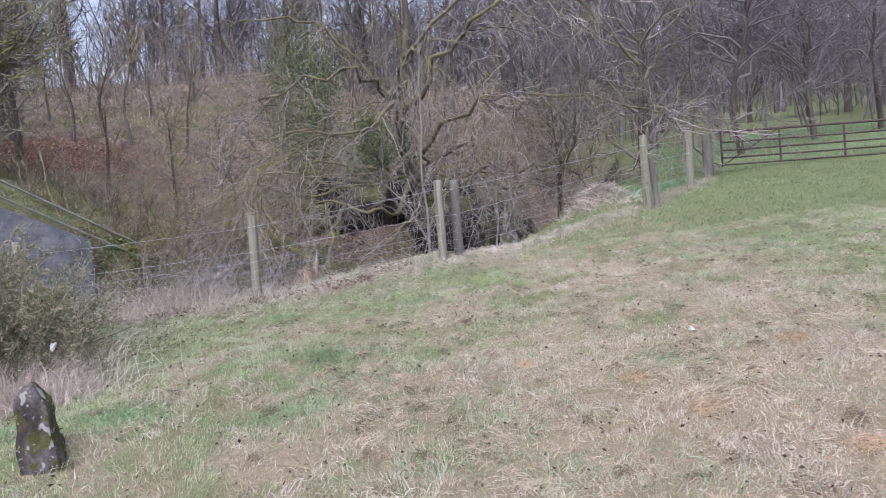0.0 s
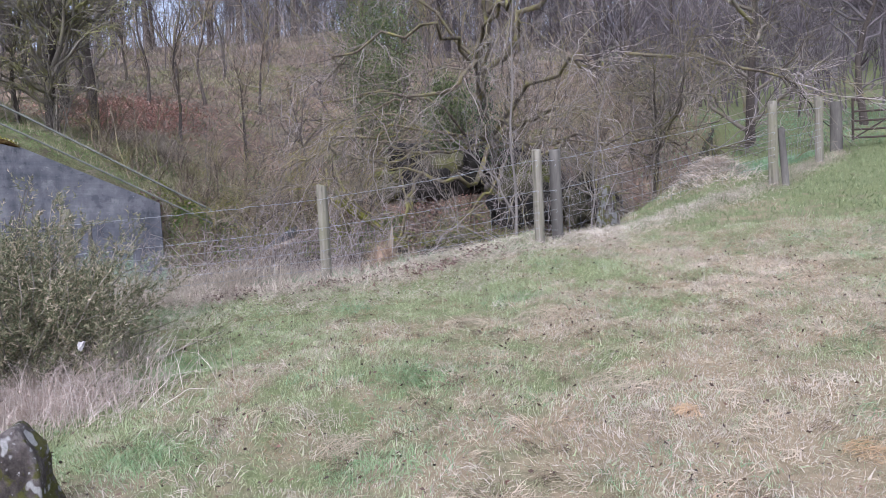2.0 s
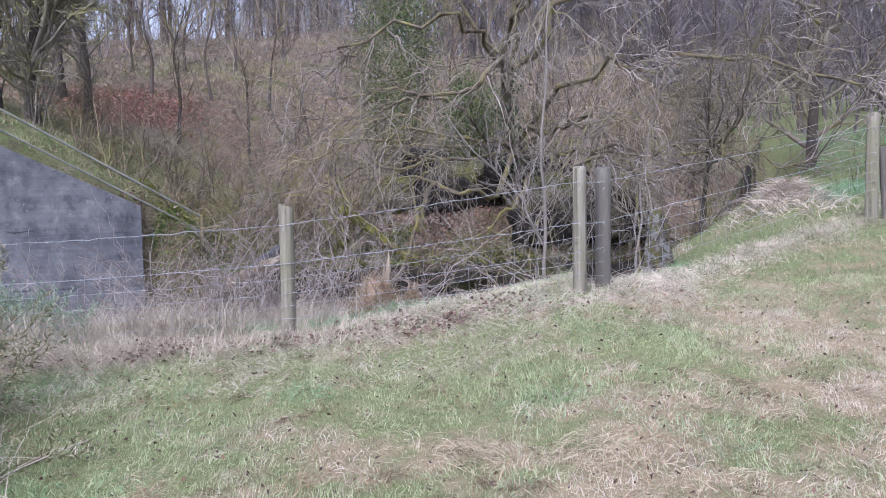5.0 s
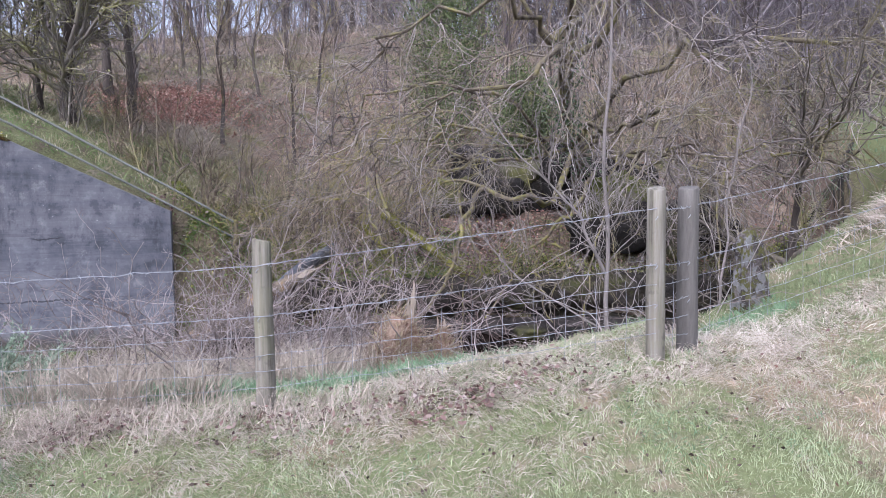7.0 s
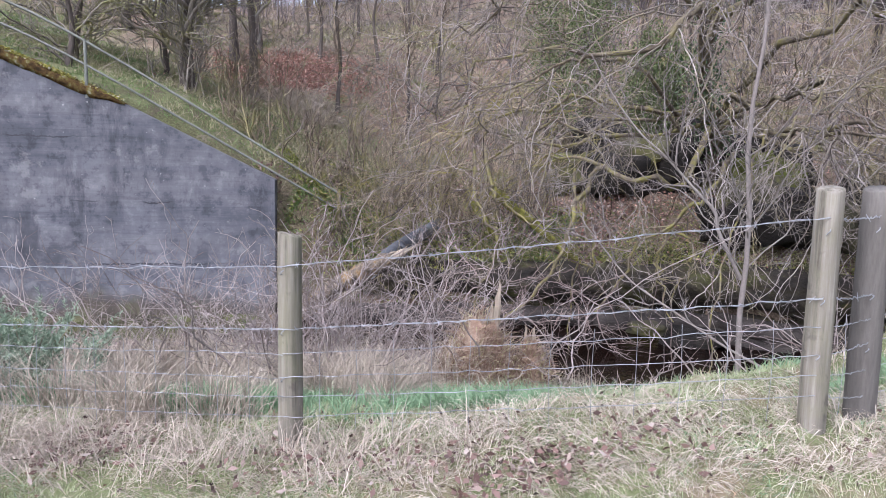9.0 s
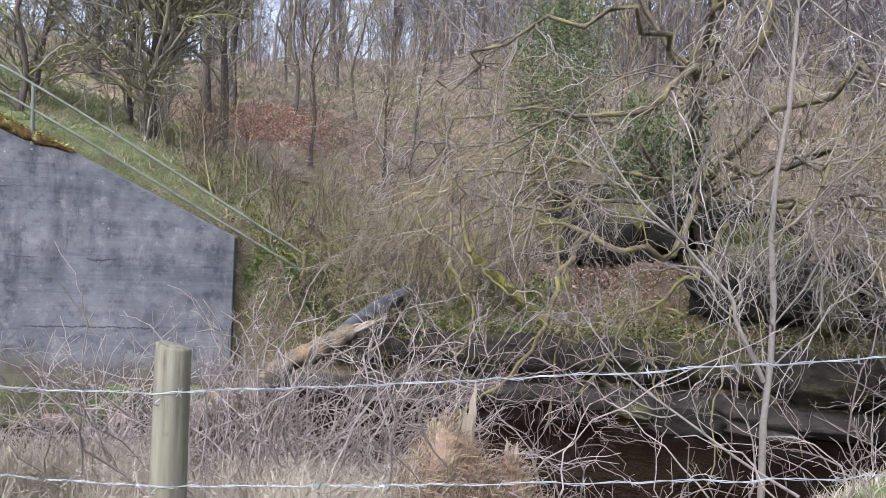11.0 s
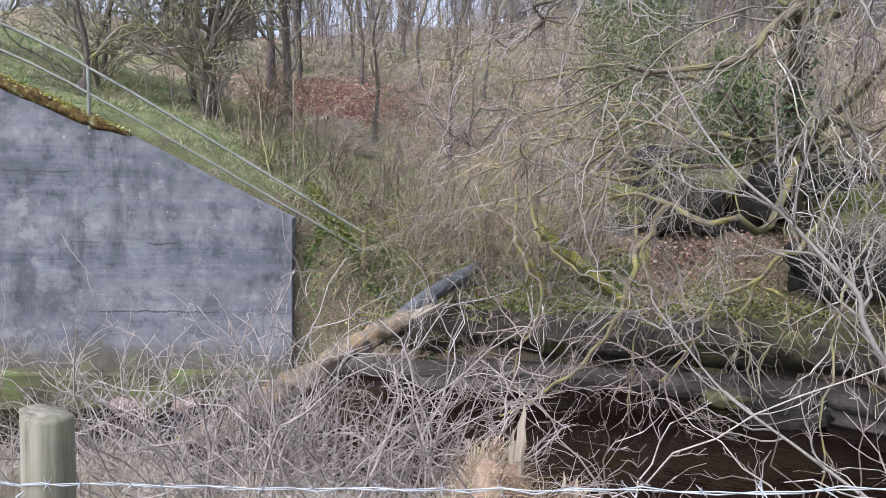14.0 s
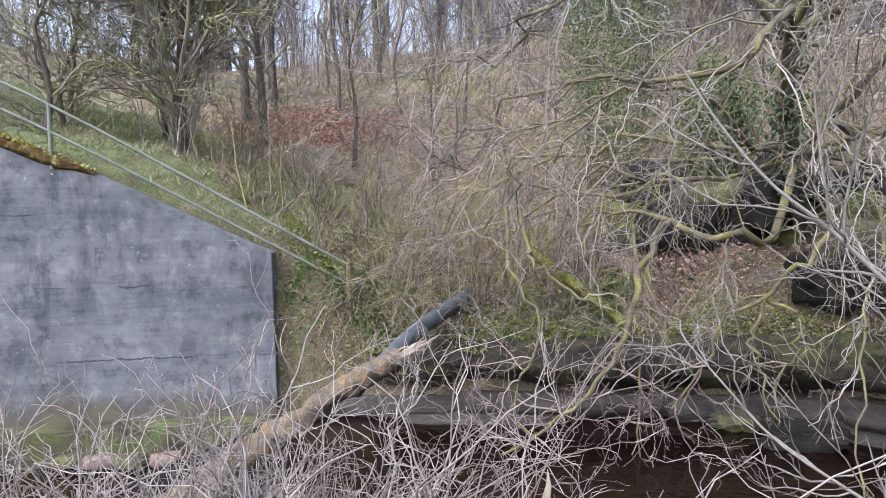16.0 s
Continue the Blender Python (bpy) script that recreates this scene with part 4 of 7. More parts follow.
stump_thing(-1.99, 10.45, 0.31, 1.30, "broken tree stump heaped with dead grass, one pale splintered spike", ((0.08, 0.12, 1.61, 0.034), (0.055, 0.07, 1.47, 0.024), (0.10, 0.115, 1.40, 0.022), (0.0, -0.02, 1.38, 0.02)))
stump_thing(-1.64, 10.47, 0.13, 1.2, "small snapped stump with two short pale splinters", ((-0.02, -0.035, 1.31, 0.022), (0.02, 0.03, 1.30, 0.024), (0.0, 0.0, 1.25, 0.02)))

# ---- fallen log and pipe ----
log = thing("fallen_log", "rotten fallen trunk with a pale splintered tip, propped over the stream", "log", (-6.3, 13.0, -0.5))
lp = smooth_path(((-7.1, 12.9, -0.55), (-6.2, 13.3, 0.2), (-5.3, 13.8, 0.83), (-4.75, 14.05, 1.18)), 44)
v, q = tubes(lp[None], (0.165 - 0.06 * np.linspace(0, 1, 44))[None], 18)
mid = np.repeat(lp, 18, axis=0)
rough = np.array([noise.noise(Vector(w) * 2.6) + 0.7 * noise.noise(Vector(w) * 8) + 0.4 * noise.noise(Vector(w) * 19) for w in v])
v = mid + (v - mid) * (1 + 0.85 * rough)[:, None]
part("log_trunk", mesh("log_trunk", v, q, None, M_LOG, True), log)
along = np.array([0.80, 0.36, 0.48])
for k in range(9):
    e = np.array([-5.05, 13.91, 0.99]) - along * rng.uniform(0, 0.25) + rng.normal(size=3) * 0.022
    tip = np.array([-4.75, 14.05, 1.18]) + along * rng.uniform(0.0, 0.42) + rng.normal(size=3) * 0.035
    line = np.stack([e + (tip - e) * u + 0.008 * rng.normal(size=3) for u in (0, 0.3, 0.6, 0.85, 1.0)])
    v, q = tubes(line[None], np.array([[0.030, 0.040, 0.030, 0.017, 0.003]]) * rng.uniform(0.6, 1.1), 5)
    part("splinter", mesh("splinter", v, q, None, M_SPLIT), log, "pale splintered wood")
pipe = thing("drain_pipe", "dark grey jointed drain pipe coming out of the bank", "pipe", (-6.0, 18.2, 1.2))
barrel = bar("pipe_barrel", ((-5.6, 14.9, 0.80), (-5.8, 16.2, 1.05), (-6.0, 18.3, 1.32)), 0.118, M_PIPE, pipe, k=18)
for a in (0.35, 0.75):
    c = np.array([-5.6, 14.9, 0.8]) * (1 - a) + np.array([-6.0, 18.3, 1.34]) * a
    d = np.array([-0.06, 0.5, 0.08]) * 0.12
    bar("pipe_collar", (c - d, c, c + d), 0.14, M_PIPE, barrel, k=18, n=4)

# ---- plants: bare trees, twigs, leaves and grass ----


def leaves(c, size, flat=0.0):
    """Small folded leaves at many places."""
    p = len(c)
    a = unit(rng.normal(size=(p, 3)) * np.array([1, 1, 1 - flat]))
    b = unit(np.cross(a, rng.normal(size=(p, 3)) * np.array([1 - flat, 1 - flat, 1])))
    s = (size * rng.uniform(0.6, 1.3, p))[:, None]
    n = np.cross(a, b) * s * 0.25
    v = np.stack([c - a * s, c - b * s * 0.55 + n, c + a * s, c + b * s * 0.55 + n], 1)
    i = np.arange(p)[:, None] * 4
    return v.reshape(-1, 3), i + np.arange(4)


def bare_tree(name, label, x, y, height, r, mat, bark, boughs=12, each=7, fine=6, lean=(0, 0), low=0.35, spread=0.9, droop=0.1, group="", reach=0.42, thin=0.004, kinds=3, sink=0.3, near=False, buds=0, crook=0.05, wig=0.16):
    """A leafless tree: a tapered trunk and a crown of boughs, branches and twigs."""
    z = float(ground(x, y)) - sink
    tr = thing(name, label, "tree", (x, y, z + sink), group)
    n = 12
    u = np.linspace(0, 1, n)
    p = np.stack([x + lean[0] * u ** 1.5 * height + crook * height * wavy(u * 3 + x, u * 0 + y, 1, 3) * u, y + lean[1] * u ** 1.5 * height + crook * height * wavy(u * 3 + y, u * 0 + x, 1, 4) * u, z + u * (height + sink)], -1)
    rad = r * (1 - 0.85 * u) * (1 + 0.5 * np.exp(-u * 14))
    v, q = tubes(p[None], rad[None], 9)
    part("trunk", mesh("trunk", v, q, None, bark, True), tr)
    b, rb = sprout(p[None], rad[None], boughs, low, 0.97, spread, height * reach, 8, wig, (0, 0, 0.5), r * 0.42, thin * 2.2)
    c, rc = sprout(b, rb, each, 0.2, 1.0, 0.8, height * reach * 0.42, 5, 0.04 + wig, (0, 0, 0.2 - droop), r * 0.16, thin * 1.3)
    pieces = [tubes(c, rc, 3)]
    if near:
        for bp, br in zip(b, rb):
            bv, bq = tubes(bp[None], br[None], 5)
            part("bough", mesh("bough", bv, bq, None, mat, True), tr)
    else:
        pieces.append(tubes(b, rb, 5))
    if kinds > 2:
        d, rd = sprout(c, rc, fine, 0.15, 1.0, 0.8, height * reach * 0.18, 3, 0.22, (0, 0, -droop), r * 0.07, thin)
        pieces.append(tubes(d, rd, 3))
    v, q = join(pieces)
    part("crown", mesh("crown", v, q, None, mat), tr, "bare twiggy crown", "stuff")
    if buds:
        ends = c[rng.integers(0, len(c), buds), rng.integers(1, 5, buds)] + rng.normal(size=(buds, 3)) * 0.05
        bv, bq = leaves(ends, 0.028)
        part("bud_haze", mesh("bud_haze", bv, bq, None, M_BUD), tr, "yellow-green opening buds", "stuff")
    return tr


# the big alder that hangs over the pool
alder = thing("alder_tree", "old bare alder with mossy limbs leaning over the stream", "tree", (-0.95, 21.4, 1.9))
tp = smooth_path(((-0.95, 21.4, 1.5), (-1.0, 21.0, 2.5), (-1.12, 19.9, 3.5), (-1.24, 18.7, 4.5), (-0.9, 18.2, 6.4), (-0.6, 18.0, 9.0)), 22)
tr_r = np.interp(np.linspace(0, 1, 22), [0, 0.08, 0.5, 1], [0.30, 0.18, 0.125, 0.045])
tp[4:] += 0.05 * rng.normal(size=(18, 3))
v, q = tubes(tp[None], tr_r[None], 12)
part("trunk", mesh("trunk", v, q, None, M_BARK, True), alder, "furrowed mossy trunk")
BOUGH_LINES = (
    (0.10, ((-1.22, 18.5, 4.2), (-1.1, 16.6, 4.75), (-1.35, 15.6, 4.32), (-1.63, 15.6, 4.1), (-2.48, 15.6, 4.0), (-2.87, 15.6, 3.94), (-3.6, 15.2, 3.5))),
    (0.10, ((-1.15, 18.8, 1.9), (-1.35, 17.4, 2.2), (-1.63, 16.4, 2.36), (-1.92, 16.4, 2.25), (-2.33, 16.4, 2.48), (-2.69, 16.4, 2.6), (-3.05, 16.4, 2.6), (-3.5, 16.3, 2.4))),
    (0.065, ((-2.4, 16.4, 2.48), (-2.58, 16.4, 2.33), (-2.62, 16.4, 1.93), (-2.63, 16.4, 1.64), (-2.48, 16.4, 1.13), (-2.55, 16.4, 0.9))),
    (0.075, ((-1.25, 18.4, 5.0), (-2.0, 16.5, 5.6), (-3.0, 15.7, 5.2), (-4.0, 15.4, 4.8), (-4.7, 15.2, 4.2))),
    (0.14, ((-1.24, 18.5, 4.4), (-0.4, 17.0, 5.3), (0.6, 16.0, 6.2), (2.0, 15.0, 6.6), (3.5, 14.2, 6.0))),
    (0.11, ((-1.22, 18.6, 3.8), (0.3, 17.6, 4.6), (2.0, 16.8, 4.6), (4.0, 16.0, 4.2), (5.6, 15.6, 3.6))),
    (0.09, ((-1.2, 18.7, 3.0), (0.6, 17.5, 3.1), (2.3, 16.5, 3.0), (4.0, 15.8, 2.7))),
    (0.09, ((-1.2, 18.4, 5.0), (-1.0, 17.5, 7.0), (-1.5, 16.0, 8.3), (-2.5, 14.5, 8.6))),
    (0.065, ((-1.2, 18.4, 5.2), (-2.6, 17.6, 6.8), (-3.8, 17.0, 7.3), (-4.9, 16.4, 6.8), (-5.5, 16.0, 6.0))),
    (0.09, ((-1.24, 18.4, 4.8), (-0.6, 16.0, 5.6), (-0.2, 14.4, 5.4), (0.0, 13.4, 4.8))),
    (0.08, ((-1.18, 18.7, 2.6), (-0.4, 17.2, 3.0), (0.4, 16.0, 3.0), (1.2, 15.2, 2.7))),
    (0.07, ((-1.2, 18.6, 3.4), (-0.2, 16.4, 3.5), (0.3, 15.0, 3.3), (0.5, 14.2, 2.7))),
    (0.10, ((-0.95, 18.2, 6.2), (1.0, 17.4, 7.6), (3.4, 16.8, 8.0), (5.6, 16.2, 7.0))),
    (0.06, ((-1.2, 18.7, 2.8), (-2.6, 17.6, 3.2), (-4.0, 16.8, 3.0), (-5.2, 16.3, 2.2))),
    (0.07, ((-1.2, 18.6, 3.6), (-2.6, 16.9, 4.3), (-4.0, 15.9, 3.9), (-5.0, 15.4, 3.0))),
    (0.07, ((-1.2, 18.6, 3.2), (0.6, 17.2, 2.9), (2.2, 16.5, 2.7), (3.4, 16.0, 2.7))),
)
lp, lr, limbs = [], [], []
for r, c in BOUGH_LINES:
    if c[0][1] > 18.5 and c[0][2] < 4.0:
        c = ((-1.1, 20.0, 3.4),) + c[1:]
    p = smooth_path(c, 16)
    p[1:] += (0.025 if len(limbs) < 3 else 0.125) * rng.normal(size=(15, 3))
    rr = 0.62 * r * np.linspace(1, 0.2, 16)
    v, q = tubes(p[None], rr[None], 8)
    limbs.append(part("limb", mesh("limb", v, q, None, M_BOUGH if len(limbs) in (1, 2) else M_LIMB, True), alder))
    lp.append(p)
    lr.append(rr)
lp, lr = np.array(lp), np.array(lr)
main = [k for k in range(len(limbs)) if k != 2]
b2, r2 = sprout(lp[main], lr[main], 9, 0.15, 1.0, 0.85, 2.1, 9, 0.17, (0, 0.0, -0.7), 0.0125, 0.005)
b3, r3 = sprout(b2, r2, 8, 0.12, 1.0, 0.8, 1.1, 9, 0.26, (0, 0, -0.4), 0.0075, 0.003)
b4, r4 = sprout(b3, r3, 3, 0.12, 1.0, 0.85, 0.45, 6, 0.34, (0, 0, -0.15), 0.0052, 0.0024)
for k, (p, rr) in enumerate(zip(b2, r2)):
    v, q = tubes(p[None], rr[None], 5)
    part("branch", mesh("branch", v, q, None, M_TREE, True), limbs[main[k // 9]])
b5, r5 = sprout(b4, r4, 1, 0.1, 1.0, 0.9, 0.09, 2, 0.2, (0, 0, 0), 0.0035, 0.0018)
v, q = join([tubes(b3, r3, 3), tubes(b4, r4, 3), tubes(b5, r5, 3)])
part("twig_canopy", mesh("twig_canopy", v, q, None, M_TWIG), alder, "pale drooping crooked twigs", "stuff")
HANGING = (
    (0.034, ((-4.60, 16.60, 2.75), (-4.20, 15.80, 1.84), (-3.83, 15.80, 1.37), (-4.03, 15.80, 0.75), (-4.25, 15.80, 0.16), (-3.87, 15.80, -0.15))),
    (0.042, ((-4.40, 16.60, 2.75), (-3.96, 15.80, 2.15), (-3.73, 15.80, 1.86), (-3.13, 15.80, 1.50))),
    (0.05, ((-2.62, 16.50, 2.20), (-2.60, 15.60, 1.85), (-2.78, 15.60, 1.27), (-3.11, 15.60, 0.68), (-3.69, 15.60, 0.08), (-4.33, 15.60, -0.36))),
    (0.028, ((-2.90, 16.70, 2.45), (-2.70, 16.20, 1.77), (-2.46, 16.20, 1.40), (-2.45, 16.20, 1.01), (-2.69, 16.20, 0.94), (-2.77, 16.20, 0.19), (-2.81, 16.20, -0.63))),
    (0.042, ((-0.60, 17.60, 2.75), (-0.85, 16.40, 2.18), (-1.17, 16.40, 1.85), (-1.37, 16.40, 1.62), (-1.84, 16.40, 1.36), (-1.97, 16.40, 0.91), (-2.33, 16.40, 0.29))),
    (0.028, ((-1.37, 16.40, 1.62), (-1.53, 16.40, 1.14), (-1.43, 16.40, 0.68), (-1.28, 16.40, 0.24))),
    (0.026, ((-1.37, 16.40, 1.62), (-1.07, 16.40, 1.45), (-1.10, 16.40, 1.08), (-1.34, 16.40, 0.50))),
)
hp, hr = [], []
DROOPING = tuple((0.02, ((x, 16.2 + 0.4 * math.sin(3 * x), 3.0), (x - 0.25, 15.5, 2.1 + 0.3 * math.sin(5 * x)), (x - 0.1 + 0.3 * math.sin(7 * x), 14.8 + 0.5 * math.sin(4 * x), 1.1), (x - 0.4, 14.3 + 0.5 * math.sin(4 * x), 0.25 + 0.2 * math.sin(9 * x)))) for x in (-0.2, 1.5))
for r, c in HANGING + DROOPING:
    p = smooth_path(c, 18)
    p[1:] += 0.03 * rng.normal(size=(17, 3))
    rr = 0.85 * r * np.linspace(1, 0.4, 18)
    v, q = tubes(p[None], rr[None], 7)
    part("hanging_bough", mesh("hanging_bough", v, q, None, M_BOUGH, True), alder, "crooked hanging bough thick with yellow-green moss")
    hp.append(p)
    hr.append(rr)
c, rc = sprout(np.array(hp), np.array(hr), 6, 0.2, 1.0, 0.8, 0.85, 9, 0.24, (0, 0, -0.6), 0.0105, 0.0036)
d, rd = sprout(c, rc, 3, 0.15, 1.0, 0.8, 0.35, 5, 0.24, (0, 0, -0.3), 0.0065, 0.003)
v, q = join([tubes(c, rc, 4), tubes(d, rd, 3)])
part("hanging_spray", mesh("hanging_spray", v, q, None, M_TWIG), alder, "", "stuff")
ivy = np.concatenate([tp[k] + rng.normal(size=(150, 3)) * (0.2, 0.2, 0.25) for k in range(6, 15)])
v, q = leaves(ivy, 0.045)
part("ivy", mesh("ivy", v, q, None, M_IVY), alder, "dark green ivy clinging to the trunk")

# the thicket of low boughs beside the stone post
bare_tree("thorn_tree", "low tangled bare thorn tree beside the stream", 2.6, 17.2, 5.2, 0.13, M_TREE, M_TRUNK, 18, 10, 6, (0.02, -0.12), 0.12, 1.25, 0.35, "", 0.55, 0.0035, near=True)
bare_tree("thorn_tree", "low tangled bare thorn tree beside the stream", 5.2, 19.2, 5.5, 0.13, M_TREE, M_TRUNK, 16, 9, 5, (-0.02, -0.12), 0.12, 1.2, 0.3, "", 0.55, 0.004, near=True)

for x, y, h in ((8.4, 20.5, 7.0), (11.5, 22.5, 7.5), (14.5, 24.0, 8.0)):
    bare_tree("thorn_tree", "wide tangled bare thorn tree behind the gate", x, y, h, 0.085, M_MISTY, M_TRUNK, 22, 11, 6, (-0.03, -0.08), 0.16, 1.2, 0.2, "", 0.55, 0.006, near=True, crook=0.14, wig=0.24)

# hawthorns above the concrete wall
bare_tree("hawthorn_tree", "bushy budding hawthorn on the grassy bank", -11.55, 17.25, 5.4, 0.15, M_THORN, M_TRUNK, 36, 9, 5, (-0.02, 0.0), 0.14, 1.0, 0.1, "", 0.48, 0.0058, near=True, buds=9000, crook=0.16, wig=0.27)
for x, y, h in ((-14.2, 16.6, 4.4), (-13.0, 15.4, 3.6), (-15.6, 17.6, 5.0), (-13.6, 18.6, 5.0), (-17.0, 16.0, 5.0)):
    bare_tree("hawthorn_tree", "dark crooked hawthorn bush above the wall", x, y, h, 0.065, M_THORN, M_TRUNK, 28, 10, 5, (0.1, 0.0), 0.06, 1.0, 0.15, "hawthorns on the bank", 0.46, 0.006, buds=1500, crook=0.2, wig=0.27)

for x, y, h in ((-15.4, 23.0, 9.0), (-16.3, 25.2, 10.0), (-13.2, 21.2, 6.5), (-19.5, 22.5, 9.0)):
    bare_tree("hillside_tree", "slender bare tree with a moss-green foot on the bank", x, y, h, 0.13, M_THORN, M_TRUNK, 14, 7, 4, (0.02, 0.0), 0.2, 0.8, 0.0, "slender trees on the bank", 0.35, 0.006, near=True, crook=0.06)


def shrub(x, y, h, stems):
    """A few leaning stems from one root, with twigs."""
    z = float(ground(x, y))
    s = thing("hillside_shrub", "small leafless shrub with dark brown leaning stems", "shrub", (x, y, z), "shrubs on the bank")
    base = np.array([x, y, z - 0.06]) + rng.normal(size=(stems, 3)) * (0.10, 0.08, 0)
    p = curves(base, rng.normal(size=(stems, 3)) * (0.35, 0.3, 0) + (0, 0, 1), h * rng.uniform(0.6, 1.15, stems), 9, 0.17)
    r = taper(rng.uniform(0.014, 0.028, stems), np.full(stems, 0.006), 9)
    for sp, sr in zip(p, r):
        v, q = tubes(sp[None], sr[None], 5)
        part("stem", mesh("stem", v, q, None, M_STEM, True), s)
    c, rc = sprout(p, r, 7, 0.25, 1.0, 0.75, h * 0.42, 6, 0.24, (0, 0, 0.1), 0.010, 0.0045)
    d, rd = sprout(c, rc, 4, 0.2, 1.0, 0.7, h * 0.18, 4, 0.22, (0, 0, 0), 0.006, 0.003)
    v, q = join([tubes(c, rc, 3), tubes(d, rd, 3)])
    part("twig_spray", mesh("twig_spray", v, q, None, M_STEM), s, "", "stuff")


for k, (x, y, h) in enumerate(((-9.5, 18.3, 1.9), (-8.5, 17.5, 1.3), (-7.9, 18.8, 1.7), (-7.0, 17.7, 1.3), (-6.6, 19.3, 1.9), (-5.8, 18.3, 1.3), (-10.2, 17.0, 0.9), (-10.9, 18.2, 1.2), (-6.2, 17.6, 1.0), (-12.4, 19.8, 1.6), (-5.1, 19.0, 1.7), (-9.4, 16.9, 0.8))):
    shrub(x, y, h, 4 + k % 4)


def bush_leaves(name, label, category, x, y, z, size, count, leaf, mat, stems_mat, hollow=0.45):
    b = thing(name, label, category, (x, y, z))
    d = unit(rng.normal(size=(count, 3)))
    r = rng.uniform(hollow, 1.0, count) ** 0.6 * (1 + 0.3 * wavy(d[:, 0] * 3, d[:, 1] * 3 + d[:, 2] * 2, 0.7, 9))
    c = np.array([x, y, z + size[2]]) + d * r[:, None] * np.array(size)
    c = c[c[:, 2] > z - 0.05]
    v, q = leaves(c, leaf)
    part("foliage", mesh("foliage", v, q, None, mat), b, "", "stuff")
    k = 40
    start = np.array([x, y, z - 0.1]) + rng.normal(size=(k, 3)) * (size[0] * 0.15, size[1] * 0.15, 0)
    p = curves(start, rng.normal(size=(k, 3)) * (0.6, 0.6, 0.1) + (0, 0, 1), size[2] * 1.7, 7, 0.12)
    v, q = tubes(p, taper(np.full(k, 0.012), np.full(k, 0.003), 7), 4)
    part("stem_clump", mesh("stem_clump", v, q, None, stems_mat), b, "", "stuff")
    return b


for x, y, s in ((-4.9, 24.2, (1.4, 1.1, 3.3)), (-2.5, 22.6, (0.75, 0.7, 1.6))):
    bush_leaves("holly_tree", "dark green holly growing behind the alder", "evergreen", x, y, float(ground(x, y)), s, 17000, 0.036, M_HOLLY, M_BARK, 0.2)


def needles(s, each, length, wide):
    """Spiny leaves, one thin face each, all along many sprigs."""
    p, m, _ = s.shape
    idx = np.repeat(np.arange(p), each)
    u = rng.uniform(0, 1, len(idx)) * (m - 1)
    a = np.minimum(u.astype(int), m - 2)
    f = (u - a)[:, None]
    c = s[idx, a] * (1 - f) + s[idx, a + 1] * f
    tan = unit(s[idx, a + 1] - s[idx, a])
    out = unit(np.cross(tan, rng.normal(size=c.shape)))
    d = unit(tan * 0.9 + out) * (length * rng.uniform(0.6, 1.3, len(idx)))[:, None]
    w = unit(np.cross(d, rng.normal(size=c.shape))) * wide
    return np.stack([c - w, c + w, c + d], 1).reshape(-1, 3)


def gorse(x, y, size, count, label, mat, sprigs=17, fur=21):
    """A prickly evergreen bush: many sprigs of needles on upright stems."""
    z = float(ground(x, y))
    g = thing("gorse_bush", label, "bush", (x, y, z))
    k = count
    base = np.array([x, y, z - 0.05]) + rng.normal(size=(k, 3)) * (size[0] * 0.34, size[1] * 0.34, 0)
    way = (base - np.array([x, y, z])) * 1.3 + rng.normal(size=(k, 3)) * 0.35 + (0, 0, 0.9)
    p = curves(base, way, size[2] * rng.uniform(0.5, 1.1, k), 8, 0.16)
    rr = taper(np.full(k, 0.008), np.full(k, 0.003), 8)
    v, q = tubes(p, rr, 4)
    part("stem_clump", mesh("stem_clump", v, q, None, M_THORN), g, "dark woody stems", "stuff")
    s, rs = sprout(p, rr, sprigs, 0.25, 1.0, 0.8, 0.2, 4, 0.2, (0, 0, 0.5), 0.005, 0.002)
    v = needles(s, fur, 0.036, 0.0042)
    part("needle_spray", mesh("needle_spray", v, None, np.arange(len(v)).reshape(-1, 3), mat), g, "grey-green prickly sprays", "stuff")


gorse(-3.42, 5.8, (0.55, 0.5, 0.95), 170, "scruffy grey-green gorse bush with dead grass through it", M_GORSE)
gorse(-4.1, 6.25, (0.6, 0.58, 1.28), 210, "tall dense olive-green gorse bush behind the stone post", M_GORSE, 19, 21)
gorse(-4.7, 5.4, (0.9, 0.9, 1.2), 70, "scruffy grey-green gorse bush with dead grass through it", M_GORSE)
gorse(-4.85, 8.75, (0.5, 0.4, 0.62), 60, "feathery blue-green gorse seedling by the fence", M_SPRIG, 16, 26)


# the sapling by the fence, and a thinner one on the bank
def sapling(x, y, height, r, label, lean, boughs, tilt):
    z = float(ground(x, y))
    s = thing("sapling", label, "tree", (x, y, z))
    n = 14
    u = np.linspace(0, 1, n)
    p = np.stack([x + lean * u + 0.03 * np.sin(u * 9) + 0.02 * np.sin(u * 23 + x), y + 0.03 * np.sin(u * 7), z - 0.1 + u * height], -1)
    rr = r * (1 - 0.75 * u)
    v, q = tubes(p[None], rr[None], 8)
    part("stem", mesh("stem", v, q, None, M_SAPLING, True), s)
    b, rb = sprout(p[None], rr[None], boughs, 0.28, 0.98, tilt, height * 0.24, 9, 0.17, (0, 0, 0.25), r * 0.24, 0.003)
    branch_parts(s, b, rb, height)
    return s


